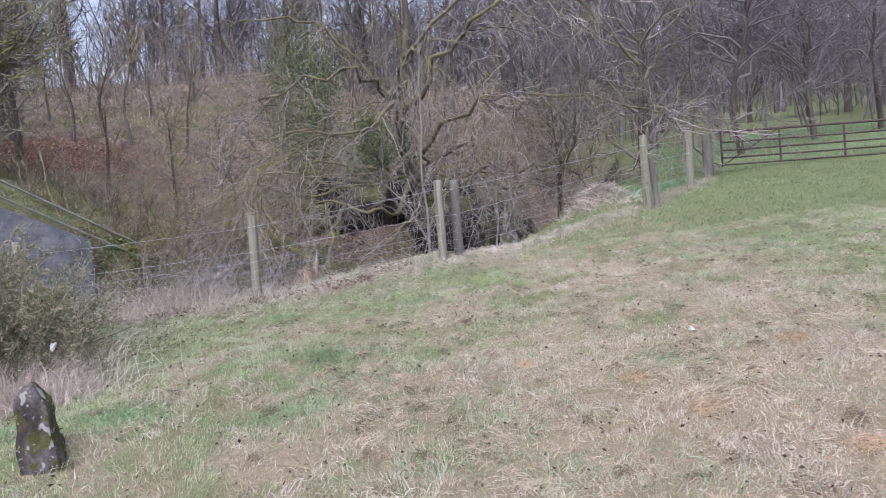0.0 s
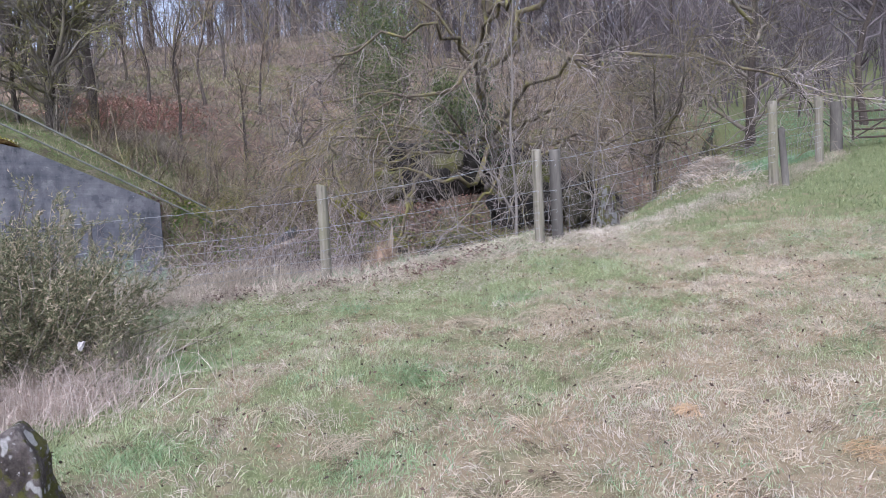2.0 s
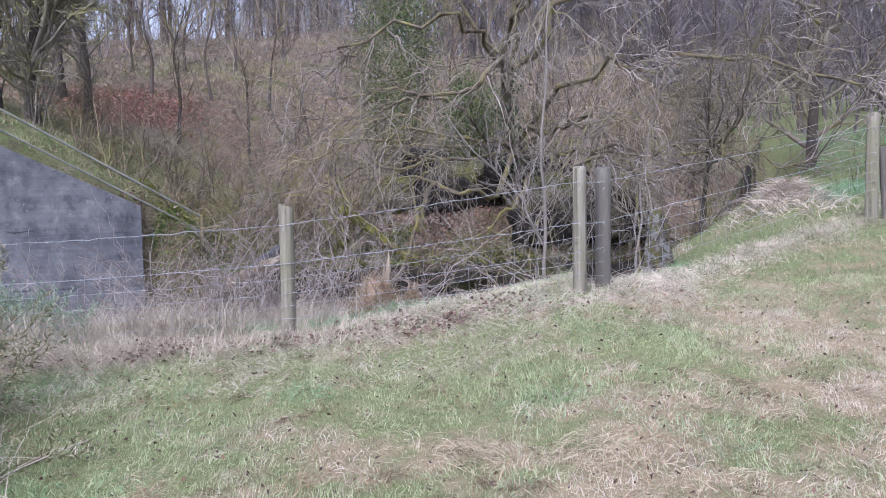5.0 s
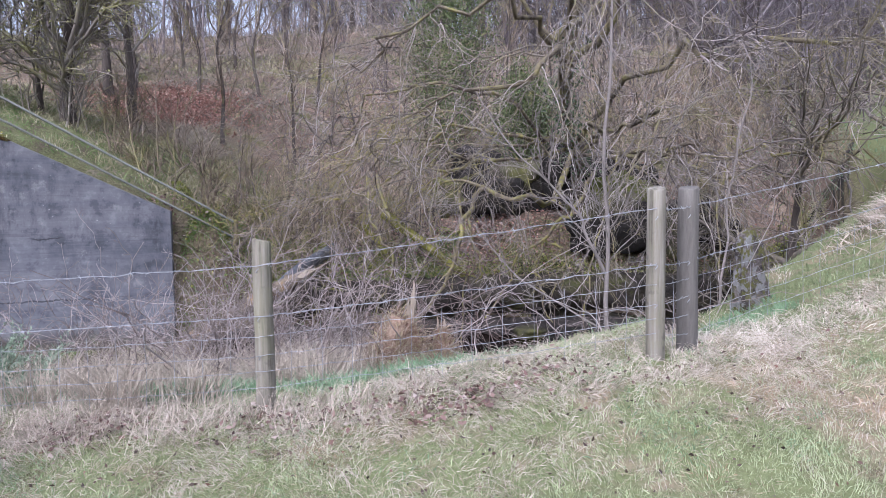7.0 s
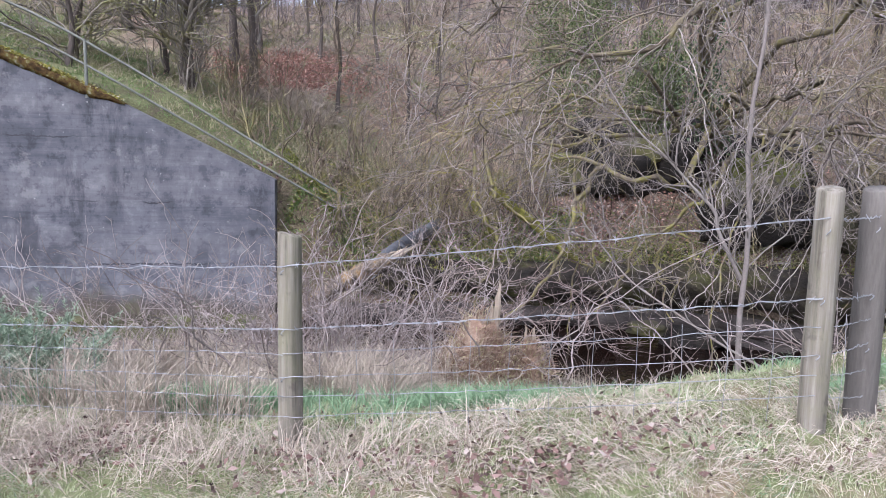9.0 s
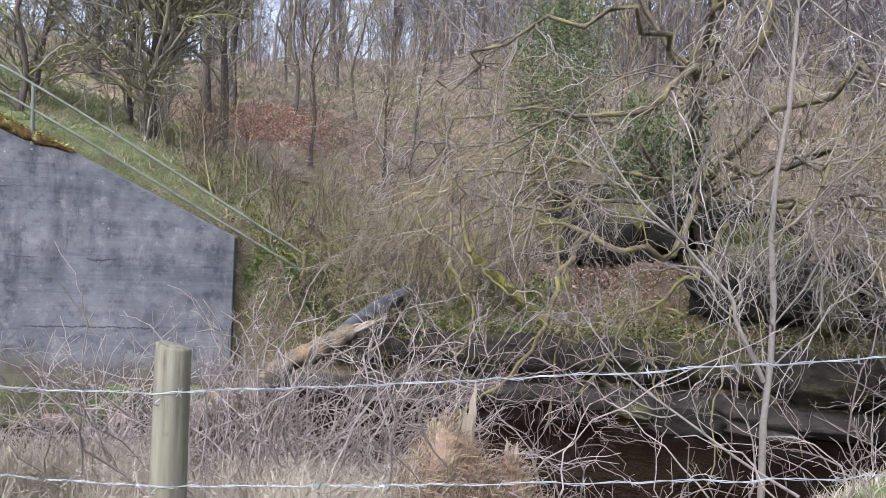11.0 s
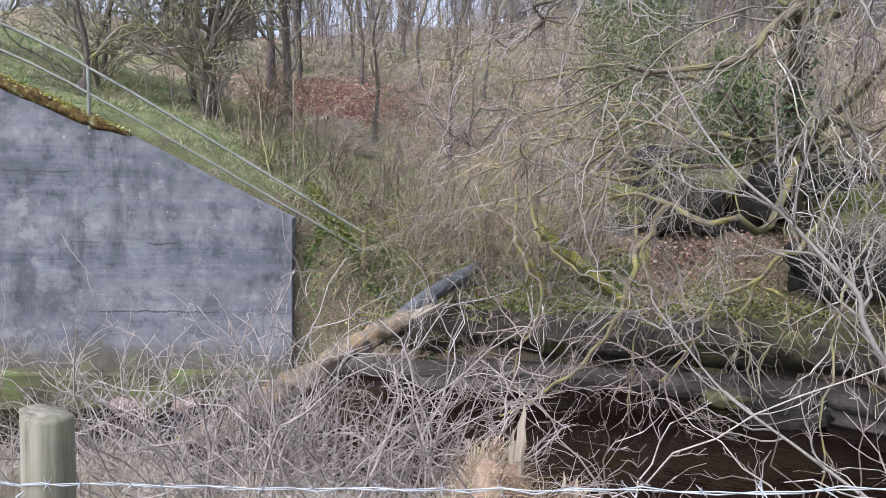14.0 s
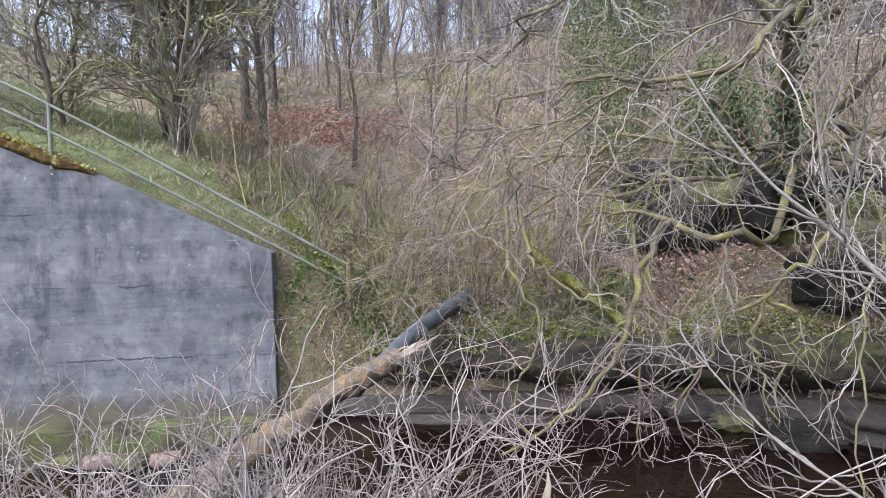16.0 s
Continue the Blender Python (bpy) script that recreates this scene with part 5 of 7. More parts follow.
def branch_parts(s, b, rb, height):
    """Each branch a part, and the twigs on them."""
    for bp, br in zip(b, rb):
        v, q = tubes(bp[None], br[None], 5)
        part("branch", mesh("branch", v, q, None, M_SAPLING, True), s)
    c, rc = sprout(b, rb, 5, 0.15, 1.0, 0.75, height * 0.10, 6, 0.26, (0, 0, 0.1), 0.0042, 0.0015)
    d, rd = sprout(c, rc, 3, 0.2, 1.0, 0.7, height * 0.03, 3, 0.2, (0, 0, 0.1), 0.0028, 0.0013)
    v, q = join([tubes(c, rc, 3), tubes(d, rd, 3)])
    part("twig_spray", mesh("twig_spray", v, q, None, M_SAPLING), s, "fine pale twigs", "stuff")


first = sapling(-0.34, 11.52, 5.2, 0.026, "slim pale bare sapling standing behind the fence", 0.11, 20, 0.75)
fork = smooth_path(((-0.32, 11.54, 1.6), (-0.39, 11.5, 1.75), (-0.50, 11.5, 1.97), (-0.53, 11.5, 2.11), (-0.68, 11.5, 2.27), (-0.90, 11.5, 2.51), (-1.12, 11.5, 2.71), (-1.34, 11.5, 3.0), (-1.53, 11.5, 3.33)), 28)
v, q = tubes(fork[None], np.linspace(0.018, 0.005, 28)[None], 6)
part("forked_stem", mesh("forked_stem", v, q, None, M_SAPLING, True), first)
b, rb = sprout(fork[None], np.linspace(0.018, 0.005, 28)[None], 12, 0.25, 1.0, 0.8, 0.8, 7, 0.18, (0, 0, 0.1), 0.008, 0.0025)
branch_parts(first, b, rb, 3.0)
low = smooth_path(((-0.11, 11.25, 1.00), (-0.41, 11.30, 1.13), (-0.75, 11.33, 1.33), (-1.10, 11.36, 1.54), (-1.33, 11.39, 1.78), (-1.51, 11.42, 1.98)), 18)
v, q = tubes(low[None], np.linspace(0.011, 0.004, 18)[None], 6)
part("leaning_stem", mesh("leaning_stem", v, q, None, M_SAPLING, True), first)
b, rb = sprout(low[None], np.linspace(0.014, 0.005, 18)[None], 9, 0.2, 1.0, 0.8, 0.6, 8, 0.2, (0, 0, 0.05), 0.007, 0.0025)
branch_parts(first, b, rb, 2.6)
sapling(-4.0, 10.75, 2.3, 0.016, "thin pale seedling tree on the stream bank", 0.0, 13, 0.8)
sapling(-5.1, 10.4, 1.5, 0.012, "thin pale seedling tree on the stream bank", 0.1, 12, 0.8)
for x, y, hh in ((-6.4, 18.4, 2.3), (-5.2, 18.3, 1.8), (-7.3, 19.2, 2.6), (-8.6, 18.9, 2.2)):
    sapling(x, y, hh, 0.016, "thin pale bare seedling tree on the far bank", 0.15, 12, 0.8)
sapling(0.75, 12.2, 2.6, 0.016, "thin pale seedling tree on the stream bank", 0.3, 12, 0.7)


def stuff(name, label, category, v, q, mat, tris=None):
    tagged(new(name, mesh(name, v, q, tris, mat)), label, category, kind="stuff")


# brambles and dead canes on the near bank
k = 500
x = np.concatenate([rng.uniform(-6.0, -1.9, 180), rng.normal(-3.5, 0.5, 120), rng.uniform(-6.4, 1.0, 130), rng.normal(-3.5, 0.5, 70)])
y = brow(x) + rng.uniform(-0.1, 1.3, k)
base = np.stack([x, y, ground(x, y) - 0.03], -1)
p = curves(base, rng.normal(size=(k, 3)) * (0.55, 0.4, 0.1) + (0.05, -0.05, 0.9), rng.uniform(0.4, 1.8, k), 10, 0.22, (0, 0, -0.8))
r = taper(0.004 + 0.007 * rng.uniform(0, 1, k) ** 2, np.full(k, 0.0024), 10)
bramble = thing("bramble_thicket", "tangle of pale dead bramble canes on the stream bank", "bramble", (-4.0, 10.2, 0.8))
for cp, cr in zip(p[:300], r[:300]):
    v, q = tubes(cp[None], cr[None], 4)
    part("cane", mesh("cane", v, q, None, M_CANE), bramble)
k = 210
x = rng.normal(-3.7, 0.75, k)
y = brow(x) + rng.uniform(0.4, 1.5, k)
p2 = curves(np.stack([x, y, ground(x, y) - 0.03], -1), rng.normal(size=(k, 3)) * (0.6, 0.45, 0.1) + (0, 0, 0.9), rng.uniform(0.9, 2.1, k), 10, 0.26, (0, 0, -0.7))
p, r = np.concatenate([p, p2]), np.concatenate([r, taper(0.004 + 0.006 * rng.uniform(0, 1, k) ** 2, np.full(k, 0.0024), 10)])
c, rc = sprout(p, r, 4, 0.15, 1.0, 0.85, 0.38, 6, 0.22, (0, 0, 0), 0.0042, 0.0016)
d, rd = sprout(c, rc, 3, 0.1, 1.0, 0.9, 0.05, 2, 0.2, (0, 0, 0), 0.003, 0.0018)
v, q = join([tubes(p[300:], r[300:], 4), tubes(c, rc, 3), tubes(d, rd, 3)])
part("side_growth", mesh("side_growth", v, q, None, M_CANE), bramble, "fine dead side shoots", "stuff")

# olive brambles on the bank beside the wall's end
k = 330
x = rng.uniform(-8.1, -4.2, k)
y = far_edge(x) + 0.2 + 2.6 * rng.uniform(0, 1, k) ** 1.4
p = curves(np.stack([x, y, ground(x, y) - 0.03], -1), rng.normal(size=(k, 3)) * (0.6, 0.5, 0.1) + (0, -0.1, 0.9), rng.uniform(0.5, 1.6, k), 9, 0.24, (0, 0, -0.9))
r = taper(rng.uniform(0.007, 0.013, k), np.full(k, 0.004), 9)
c, rc = sprout(p, r, 5, 0.15, 1.0, 0.9, 0.45, 5, 0.26, (0, 0, -0.2), 0.007, 0.003)
v, q = join([tubes(p, r, 4), tubes(c, rc, 3)])
stuff("bank_bramble", "mossy olive bramble tangle beside the end of the wall", "bramble", v, q, M_OLIVE)

# scrub over the far hillside
k = 1150
x, y = rng.uniform(-14, 4.5, k), 17.2 + 27 * rng.uniform(0, 1, k) ** 1.5
x = np.where(y > 26, x * 1.5 - 6, x)
keep = (y > far_edge(x) + 0.5) & ~((x < -6.5) & (y < 28) & (rng.uniform(0, 1, k) < 0.93)) & ~((x > -4.2) & (y < 25) & (rng.uniform(0, 1, k) < 0.6)) & ((y - far_edge(x)) > 0.9 * rng.uniform(0, 1, k) * np.where(x < -8, 4, 0.4))
keep &= ~((x < -4.0) & (y < 27) & (rng.uniform(0, 1, k) < 0.4)) & ~((y > 27) & (y < 33) & (rng.uniform(0, 1, k) < 0.7))
x, y = x[keep], y[keep]
base = np.stack([x, y, ground(x, y) - 0.05], -1)
k = len(x)
h = rng.uniform(0.5, 2.3, k) * (1 + 0.03 * (y - 17))
p = curves(base, rng.normal(size=(k, 3)) * (0.42, 0.42, 0.1) + (0, 0, 1), h, 6, 0.15, (0, 0, -0.1))
r = taper(rng.uniform(0.009, 0.018, k) * (1 + 0.02 * (y - 17)), np.full(k, 0.005), 6)
c, rc = sprout(p, r, 4, 0.2, 1.0, 0.75, 0.65, 4, 0.22, (0, 0, 0.1), 0.009, 0.004)
d, rd = sprout(c, rc, 3, 0.2, 1.0, 0.7, 0.3, 3, 0.2, (0, 0, 0), 0.006, 0.0035)
v, q = join([tubes(p, r, 4), tubes(c, rc, 3), tubes(d, rd, 3)])
stuff("hillside_scrub", "greyish brown leafless scrub over the far hillside", "undergrowth", v, q, M_SCRUB)

# young trees standing on the hillside
for k in range(24):
    x, y = -17 + 19 * ((k * 0.618) % 1), 21.5 + 13 * ((k * 0.414 + 0.13) % 1)
    bare_tree("young_tree", "thin dark bare young tree on the hillside", x, y, 2.6 + 3.6 * ((k * 0.77) % 1), 0.05 + 0.02 * ((k * 0.37) % 1), M_STEM, M_TRUNK, 11, 5, 3, (0.06 * math.sin(k), 0), 0.2, 0.65, 0.0, "young hillside trees", 0.34, 0.007, crook=0.13)

# trees along the crest
for k in range(26):
    x, y = -46 + 2.1 * k + 0.9 * math.sin(5 * k), 44.5 + 1.6 * math.sin(2.7 * k)
    bare_tree("crest_tree", "tall bare woodland tree on the skyline", x, y, 12 + 3 * math.sin(1.9 * k), 0.17 + 0.09 * math.sin(3.1 * k), M_WOODS, M_TRUNK, 22, 8, 3, (0.02 * math.sin(4 * k), 0), 0.2, 0.9, 0.0, "trees on the crest", 0.36, 0.010, crook=0.05)

# the woods beyond the field gate
for k in range(14):
    x, y = 3 + 30 * ((k * 0.618) % 1), 29 + 16 * ((k * 0.381 + 0.2) % 1)
    bare_tree("woodland_tree", "tall grey leafless tree in the wood", x, y, 11 + 3 * math.sin(1.3 * k), 0.12 + 0.04 * math.sin(2.1 * k), M_MISTY, M_TRUNK, 18, 7, 2, (0.05 * math.sin(3 * k), 0), 0.10, 0.9, 0.1, "trees in the wood", 0.38, 0.011)


def poles(name, label, category, x, y, low, high, r0, r1, each, reach, tip, mat=M_WOODS):
    """A crowd of thin bare stems with side shoots, too many to count."""
    k = len(x)
    base = np.stack([x, y, ground(x, y) - 0.2], -1)
    p = curves(base, rng.normal(size=(k, 3)) * (0.12, 0.12, 0) + (0, 0, 1), rng.uniform(low, high, k), 6, 0.09)
    r = taper(rng.uniform(r0, r1, k), np.full(k, tip), 6)
    c, rc = sprout(p, r, each, 0.15, 1.0, 0.75, reach, 4, 0.2, (0, 0, 0.25), r0, tip)
    d, rd = sprout(c, rc, 3, 0.2, 1.0, 0.8, reach * 0.5, 2, 0.2, (0, 0, 0.1), tip * 1.3, tip)
    v, q = join([tubes(p, r, 4), tubes(c, rc, 3), tubes(d, rd, 3)])
    stuff(name, label, category, v, q, mat)


x, y = rng.uniform(-60, 2, 150), rng.uniform(46, 60, 150)
poles("far_woods", "grey-brown leafless woods behind the crest", "woods", x, y, 4, 11, 0.03, 0.08, 7, 2.2, 0.013)
x, y = rng.uniform(-42, -4, 50), rng.uniform(44, 48, 50)
poles("crest_twigs", "fine bare saplings along the skyline", "woods", x, y, 3.5, 9, 0.025, 0.06, 16, 1.9, 0.009)
x, y = rng.uniform(-34, 2, 60), rng.uniform(29, 42, 60)
poles("crest_thicket", "thin bare saplings crowding the upper hillside", "woods", x, y, 2.0, 5.5, 0.018, 0.04, 8, 1.1, 0.009)
x, y = rng.uniform(-22, 4, 170), rng.uniform(45, 58, 170)
poles("skyline_woods", "dense dark leafless woods on the skyline above the alder", "woods", x, y, 5, 11, 0.03, 0.08, 16, 2.3, 0.014)
x, y = rng.uniform(-80, -20, 140), rng.uniform(30, 52, 140)
poles("west_woods", "leafless woods on the hill above the wall", "woods", x, y, 6, 14, 0.035, 0.10, 9, 2.6, 0.016)
x, y = rng.uniform(5, 38, 240), 27 + 27 * rng.uniform(0, 1, 240) ** 1.1
poles("gate_woods", "dense purple-grey leafless woods beyond the gate", "woods", x, y, 3, 10, 0.022, 0.05, 14, 2.6, 0.013, M_MISTY)
x, y = rng.uniform(-8, 62, 330), rng.uniform(54, 86, 330)
poles("deep_woods", "grey-mauve leafless woods far behind the gate", "woods", x, y, 7, 19, 0.08, 0.2, 9, 4.5, 0.035, M_MISTY)
x, y = rng.uniform(-2, 9, 120), rng.uniform(21, 28, 120)
ok = y > far_edge(x) + 0.6
poles("bank_thicket", "tangled bare thicket along the stream", "undergrowth", x[ok], y[ok], 1.0, 3.4, 0.014, 0.03, 9, 0.9, 0.006, M_STEM)


# ---- grass ----
def combed(x, y, loose=1.1):
    """The way the grass lies: neighbouring blades lean much alike."""
    return 4.0 * wavy(x, y, 0.3, 81) + 3.0 * wavy(x, y, 0.09, 82) + loose * rng.normal(size=len(x))


def blades(x, y, h, w, lean, curl=0.6, lift=0.0, way=None):
    """Bent, tapering blades: vertices, quads and triangles."""
    p = len(x)
    z = ground(x, y) - 0.006 + lift
    a = combed(x, y) if way is None else way
    d = np.stack([np.cos(a), np.sin(a), np.zeros(p)], -1)
    turn = rng.uniform(-1.3, 1.3, p)[:, None]
    flat = np.stack([-np.sin(a), np.cos(a), np.zeros(p)], -1)
    rise = -d * np.cos(lean)[:, None] + np.array([0, 0, 1.0]) * np.sin(lean)[:, None]
    s = (flat * np.cos(turn) + rise * np.sin(turn)) * (w * 0.5)[:, None]
    up = np.array([0, 0, 1.0])
    b = np.stack([x, y, z], -1)
    l1 = lean[:, None]
    mid = b + h[:, None] * 0.55 * (up * np.cos(l1) + d * np.sin(l1))
    l2 = np.minimum(l1 + curl, 1.65)
    tip = mid + h[:, None] * 0.5 * (up * np.cos(l2) + d * np.sin(l2))
    v = np.stack([b - s, b + s, mid + s * 0.8, mid - s * 0.8, tip], 1).reshape(-1, 3)
    i = np.arange(p)[:, None] * 5
    return v, i + np.arange(4), i + np.array([3, 2, 4])


def sward(name, label, x, y, h, w, lean, mat, curl=0.6, lift=0.0, way=None):
    v, q, t = blades(x, y, h, w, lean, curl, lift, way)
    stuff(name, label, "grass", v, q, mat, t)


def short_sward(name, label, x, y, h, w, lean, mat):
    """Short straight blades, one face each."""
    p = len(x)
    a = combed(x, y)
    d = np.stack([np.cos(a), np.sin(a), np.zeros(p)], -1)
    turn = rng.uniform(-1.0, 1.0, p)[:, None]
    flat = np.stack([-np.sin(a), np.cos(a), np.zeros(p)], -1)
    rise = -d * np.cos(lean)[:, None] + np.array([0, 0, 1.0]) * np.sin(lean)[:, None]
    s = (flat * np.cos(turn) + rise * np.sin(turn)) * (w * 0.5)[:, None]
    b = np.stack([x, y, ground(x, y) - 0.006], -1)
    tip = b + h[:, None] * (np.array([0, 0, 1.0]) * np.cos(lean)[:, None] + d * np.sin(lean)[:, None])
    v = np.stack([b - s, b + s, tip], 1).reshape(-1, 3)
    stuff(name, label, "grass", v, None, mat, np.arange(p * 3).reshape(-1, 3))


k = 420000
x, y = rng.uniform(-4.2, 5.2, k), rng.uniform(3.0, 9.6, k)
ok = (y < brow(x)) & (np.abs(x) < 1.0 + 0.62 * (y - 0.5) + 1.3 * rng.uniform(-1, 1, k) ** 3)
x, y = x[ok], y[ok]
k = len(x)
short_sward("meadow_grass", "short grazed meadow grass, green mixed with straw", x, y, rng.uniform(0.012, 0.05, k) * (1 + 0.5 * wavy(x, y, 0.3, 6)), rng.uniform(0.0028, 0.0052, k), rng.uniform(0.2, 1.35, k), M_BLADE)
k = 70000
x, y = rng.uniform(-4.2, 5.2, k), rng.uniform(3.0, 9.4, k)
ok = (np.abs(x) < 1.0 + 0.62 * (y - 0.5) + 1.3 * rng.uniform(-1, 1, k) ** 3) & (wavy(x, y, 0.6, 7) + 0.7 * rng.uniform(-1, 1, k) > 0)
x, y = x[ok], y[ok]
k = len(x)
sward("longer_meadow_grass", "longer bent blades standing out of the sward", x, y, rng.uniform(0.03, 0.075, k), rng.uniform(0.0022, 0.0036, k), rng.uniform(0.4, 1.35, k), M_BLADE)
k = 120000
x, y = rng.uniform(-5, 12, k), rng.uniform(9.5, 18, k)
ok = (y < brow(x) + 0.3) & (x > -6 + 0.1 * y) | ((x > 5) & (y < 18))
x, y = x[ok], y[ok]
k = len(x)
short_sward("upper_meadow_grass", "short meadow grass on the rise towards the gate", x, y, rng.uniform(0.03, 0.08, k), rng.uniform(0.006, 0.012, k), rng.uniform(0.1, 1.3, k), M_UPPER)
k = 40000
x, y = rng.uniform(-9, 11, k), rng.uniform(-5, 13, k)
ok = y < brow(x)
x, y = x[ok], y[ok]
k = len(x)
short_sward("outer_meadow_grass", "short meadow grass away from the fence", x, y, rng.uniform(0.03, 0.07, k), rng.uniform(0.006, 0.012, k), rng.uniform(0.1, 1.4, k), M_BLADE)
k = 30000
x, y = rng.uniform(3, 26, k), rng.uniform(16, 30, k)
short_sward("pasture_grass", "green pasture beyond the gate", x, y, rng.uniform(0.04, 0.12, k), rng.uniform(0.015, 0.03, k), rng.uniform(0.1, 1.2, k), M_LUSH)

# matted straw lying over the sward
k = 120000
x, y = rng.uniform(-3.6, 5.2, k), rng.uniform(3.0, 9.4, k)
ok = (wavy(x, y, 0.7, 12) + 0.6 * wavy(x, y, 0.25, 13) + 0.15 * x - 0.45 * np.clip(x - 2.0, 0, 3) + rng.uniform(-1, 1, k) > 0.25) & (np.abs(x) < 1.0 + 0.62 * (y - 0.5) + 1.3 * rng.uniform(-1, 1, k) ** 3)
x, y = x[ok], y[ok]
k = len(x)
sward("straw_thatch", "flattened dead straw lying over the grass", x, y, rng.uniform(0.025, 0.065, k), rng.uniform(0.0014, 0.0026, k), rng.uniform(0.95, 1.5, k), M_THATCH, 0.25, 0.012)

# tussocks


def tufts(name, label, count, blades_each, low, high, mat, spread=0.07):
    cx, cy = rng.uniform(-3.4, 5.0, count), 3.2 + 6.0 * rng.uniform(0, 1, count) ** 1.2
    cx, cy = cx[cy < brow(cx) - 1.2], cy[cy < brow(cx) - 1.2]
    sz = rng.uniform(0.5, 1.4, len(cx))
    n = len(cx) * blades_each
    x = np.repeat(cx, blades_each) + rng.normal(size=n) * spread * np.repeat(sz, blades_each)
    y = np.repeat(cy, blades_each) + rng.normal(size=n) * spread * np.repeat(sz, blades_each)
    sward(name, label, x, y, rng.uniform(low, high, n) * np.repeat(sz, blades_each), rng.uniform(0.0025, 0.0042, n), rng.uniform(0.3, 1.45, n), mat, 0.7)


tufts("grass_tussocks", "pale dry tussocks of longer grass", 190, 70, 0.04, 0.10, M_PALESTRAW, 0.06)
tufts("brown_tufts", "brown withered tufts in the meadow", 230, 60, 0.02, 0.065, M_RUSSET, 0.06)
tufts("green_tufts", "fresh green tufts in the meadow", 150, 90, 0.03, 0.085, M_LUSH, 0.10)
# fresh green patches where the ground is wet
spots = ((-1.77, 4.54, 0.24), (-0.75, 4.5, 0.2), (-0.71, 5.32, 0.22), (-2.47, 5.96, 0.3), (-0.2, 7.1, 0.16), (-3.3, 7.4, 0.3), (-2.4, 4.5, 0.22))
patch_x, patch_y = [], []
for cx, cy, r in spots:
    m = int(20000 * r * r)
    patch_x.append(cx + r * 0.62 * rng.normal(size=m))
    patch_y.append(cy + r * 0.5 * rng.normal(size=m))
x, y = np.concatenate(patch_x), np.concatenate(patch_y)
k = len(x)
sward("fresh_grass", "fresh bluish green grass in the damp spots", x, y, rng.uniform(0.03, 0.075, k), rng.uniform(0.0025, 0.0042, k), rng.uniform(0.2, 1.2, k), M_FRESH, 0.6)


def mats(name, label, cx, cy, size, each, low, high, mat):
    """Mats of dead grass combed one way, domed a little over the sward."""
    m = len(cx)
    n = m * each
    i = np.repeat(np.arange(m), each)
    way = rng.uniform(0, 2 * np.pi, m)[i] + 1.0 * rng.normal(size=n)
    a, d = rng.uniform(0, 2 * np.pi, n), np.sqrt(rng.uniform(0, 1, n))
    x = cx[i] + size[i] * d * np.cos(a) - 0.05 * np.cos(way)
    y = cy[i] + size[i] * d * np.sin(a) - 0.05 * np.sin(way)
    lift = 0.01 + 0.18 * size[i] * (1 - d ** 2)
    sward(name, label, x, y, rng.uniform(low, high, n), rng.uniform(0.0014, 0.0028, n), rng.uniform(0.9, 1.5, n), mat, 0.35, lift, way)


m = 420
cx, cy = rng.uniform(-2.6, 5.0, m), 3.0 + 6.4 * rng.uniform(0, 1, m) ** 1.1
ok = (cy < brow(cx) - 1.0) & (wavy(cx, cy, 1.3, 91) + 0.3 * cx - 0.12 * (cy - 5) + rng.uniform(-0.7, 0.7, m) > -0.1)
cx, cy = cx[ok], cy[ok]
mats("straw_mats", "flattened pale straw mats lying in the meadow", cx, cy, rng.uniform(0.03, 0.11, len(cx)), 55, 0.04, 0.11, M_THATCH)
mats("straw_heaps", "little heaps of pale combed straw in the meadow", np.array([-0.05, 0.35, -0.54, 2.6, 1.5, 3.4, -0.93, 2.3, 0.3]), np.array([6.45, 5.3, 6.45, 5.2, 4.3, 6.8, 4.65, 7.6, 3.9]), np.array([0.17, 0.15, 0.13, 0.17, 0.16, 0.18, 0.12, 0.16, 0.15]), 260, 0.06, 0.16, M_THATCH)
mats("orange_mats", "rusty orange withered patches in the meadow", np.array([1.45, 1.2, 2.2, 0.6, 1.9]), np.array([4.15, 4.6, 4.9, 5.0, 3.6]), np.array([0.10, 0.08, 0.07, 0.05, 0.09]), 170, 0.04, 0.10, M_ORANGE)
m = 120
cx, cy = rng.uniform(-3.0, 3.6, m), rng.uniform(3.2, 8.2, m)
mats("dark_patches", "dark decayed patches of grass", cx, cy, rng.uniform(0.025, 0.07, m), 45, 0.03, 0.08, M_DARKSTRAW)

# long dead grass along the fence and over the bank
fx, fy = np.array([-13, -4.55, -2.12, 0.1, 3.25, 4.62, 5.6]), np.array([6.3, 7.9, 8.37, 9.0, 11.78, 13.73, 15.2])
k = 42000
x = np.where(rng.uniform(0, 1, k) < 0.1, rng.uniform(-12, -6, k), rng.uniform(-7, 5.5, k))
y = np.interp(x, fx, fy) + rng.normal(size=k) * 0.24 - 0.04
ok = wavy(x, y, 0.5, 21) + 0.8 * rng.uniform(-1, 1, k) > -0.55
x, y = x[ok], y[ok]
k = len(x)
sward("fence_line_grass", "long bleached dead grass along the fence", x, y, rng.uniform(0.05, 0.15, k) * (1 + 0.5 * wavy(x, y, 0.8, 22)), rng.uniform(0.0016, 0.0034, k), rng.uniform(0.6, 1.52, k), M_STRAW, 0.7)
k = 36000
x = np.where(rng.uniform(0, 1, k) < 0.2, rng.uniform(-12, -6, k), rng.uniform(-7, 1.5, k))
y = brow(x) + rng.uniform(-0.5, 0.7, k)
ok = wavy(x, y, 0.9, 23) + 0.9 * rng.uniform(-1, 1, k) + np.where(x < -1.6, 0.45, -0.45) > 0.0
x, y = x[ok], y[ok]
k = len(x)
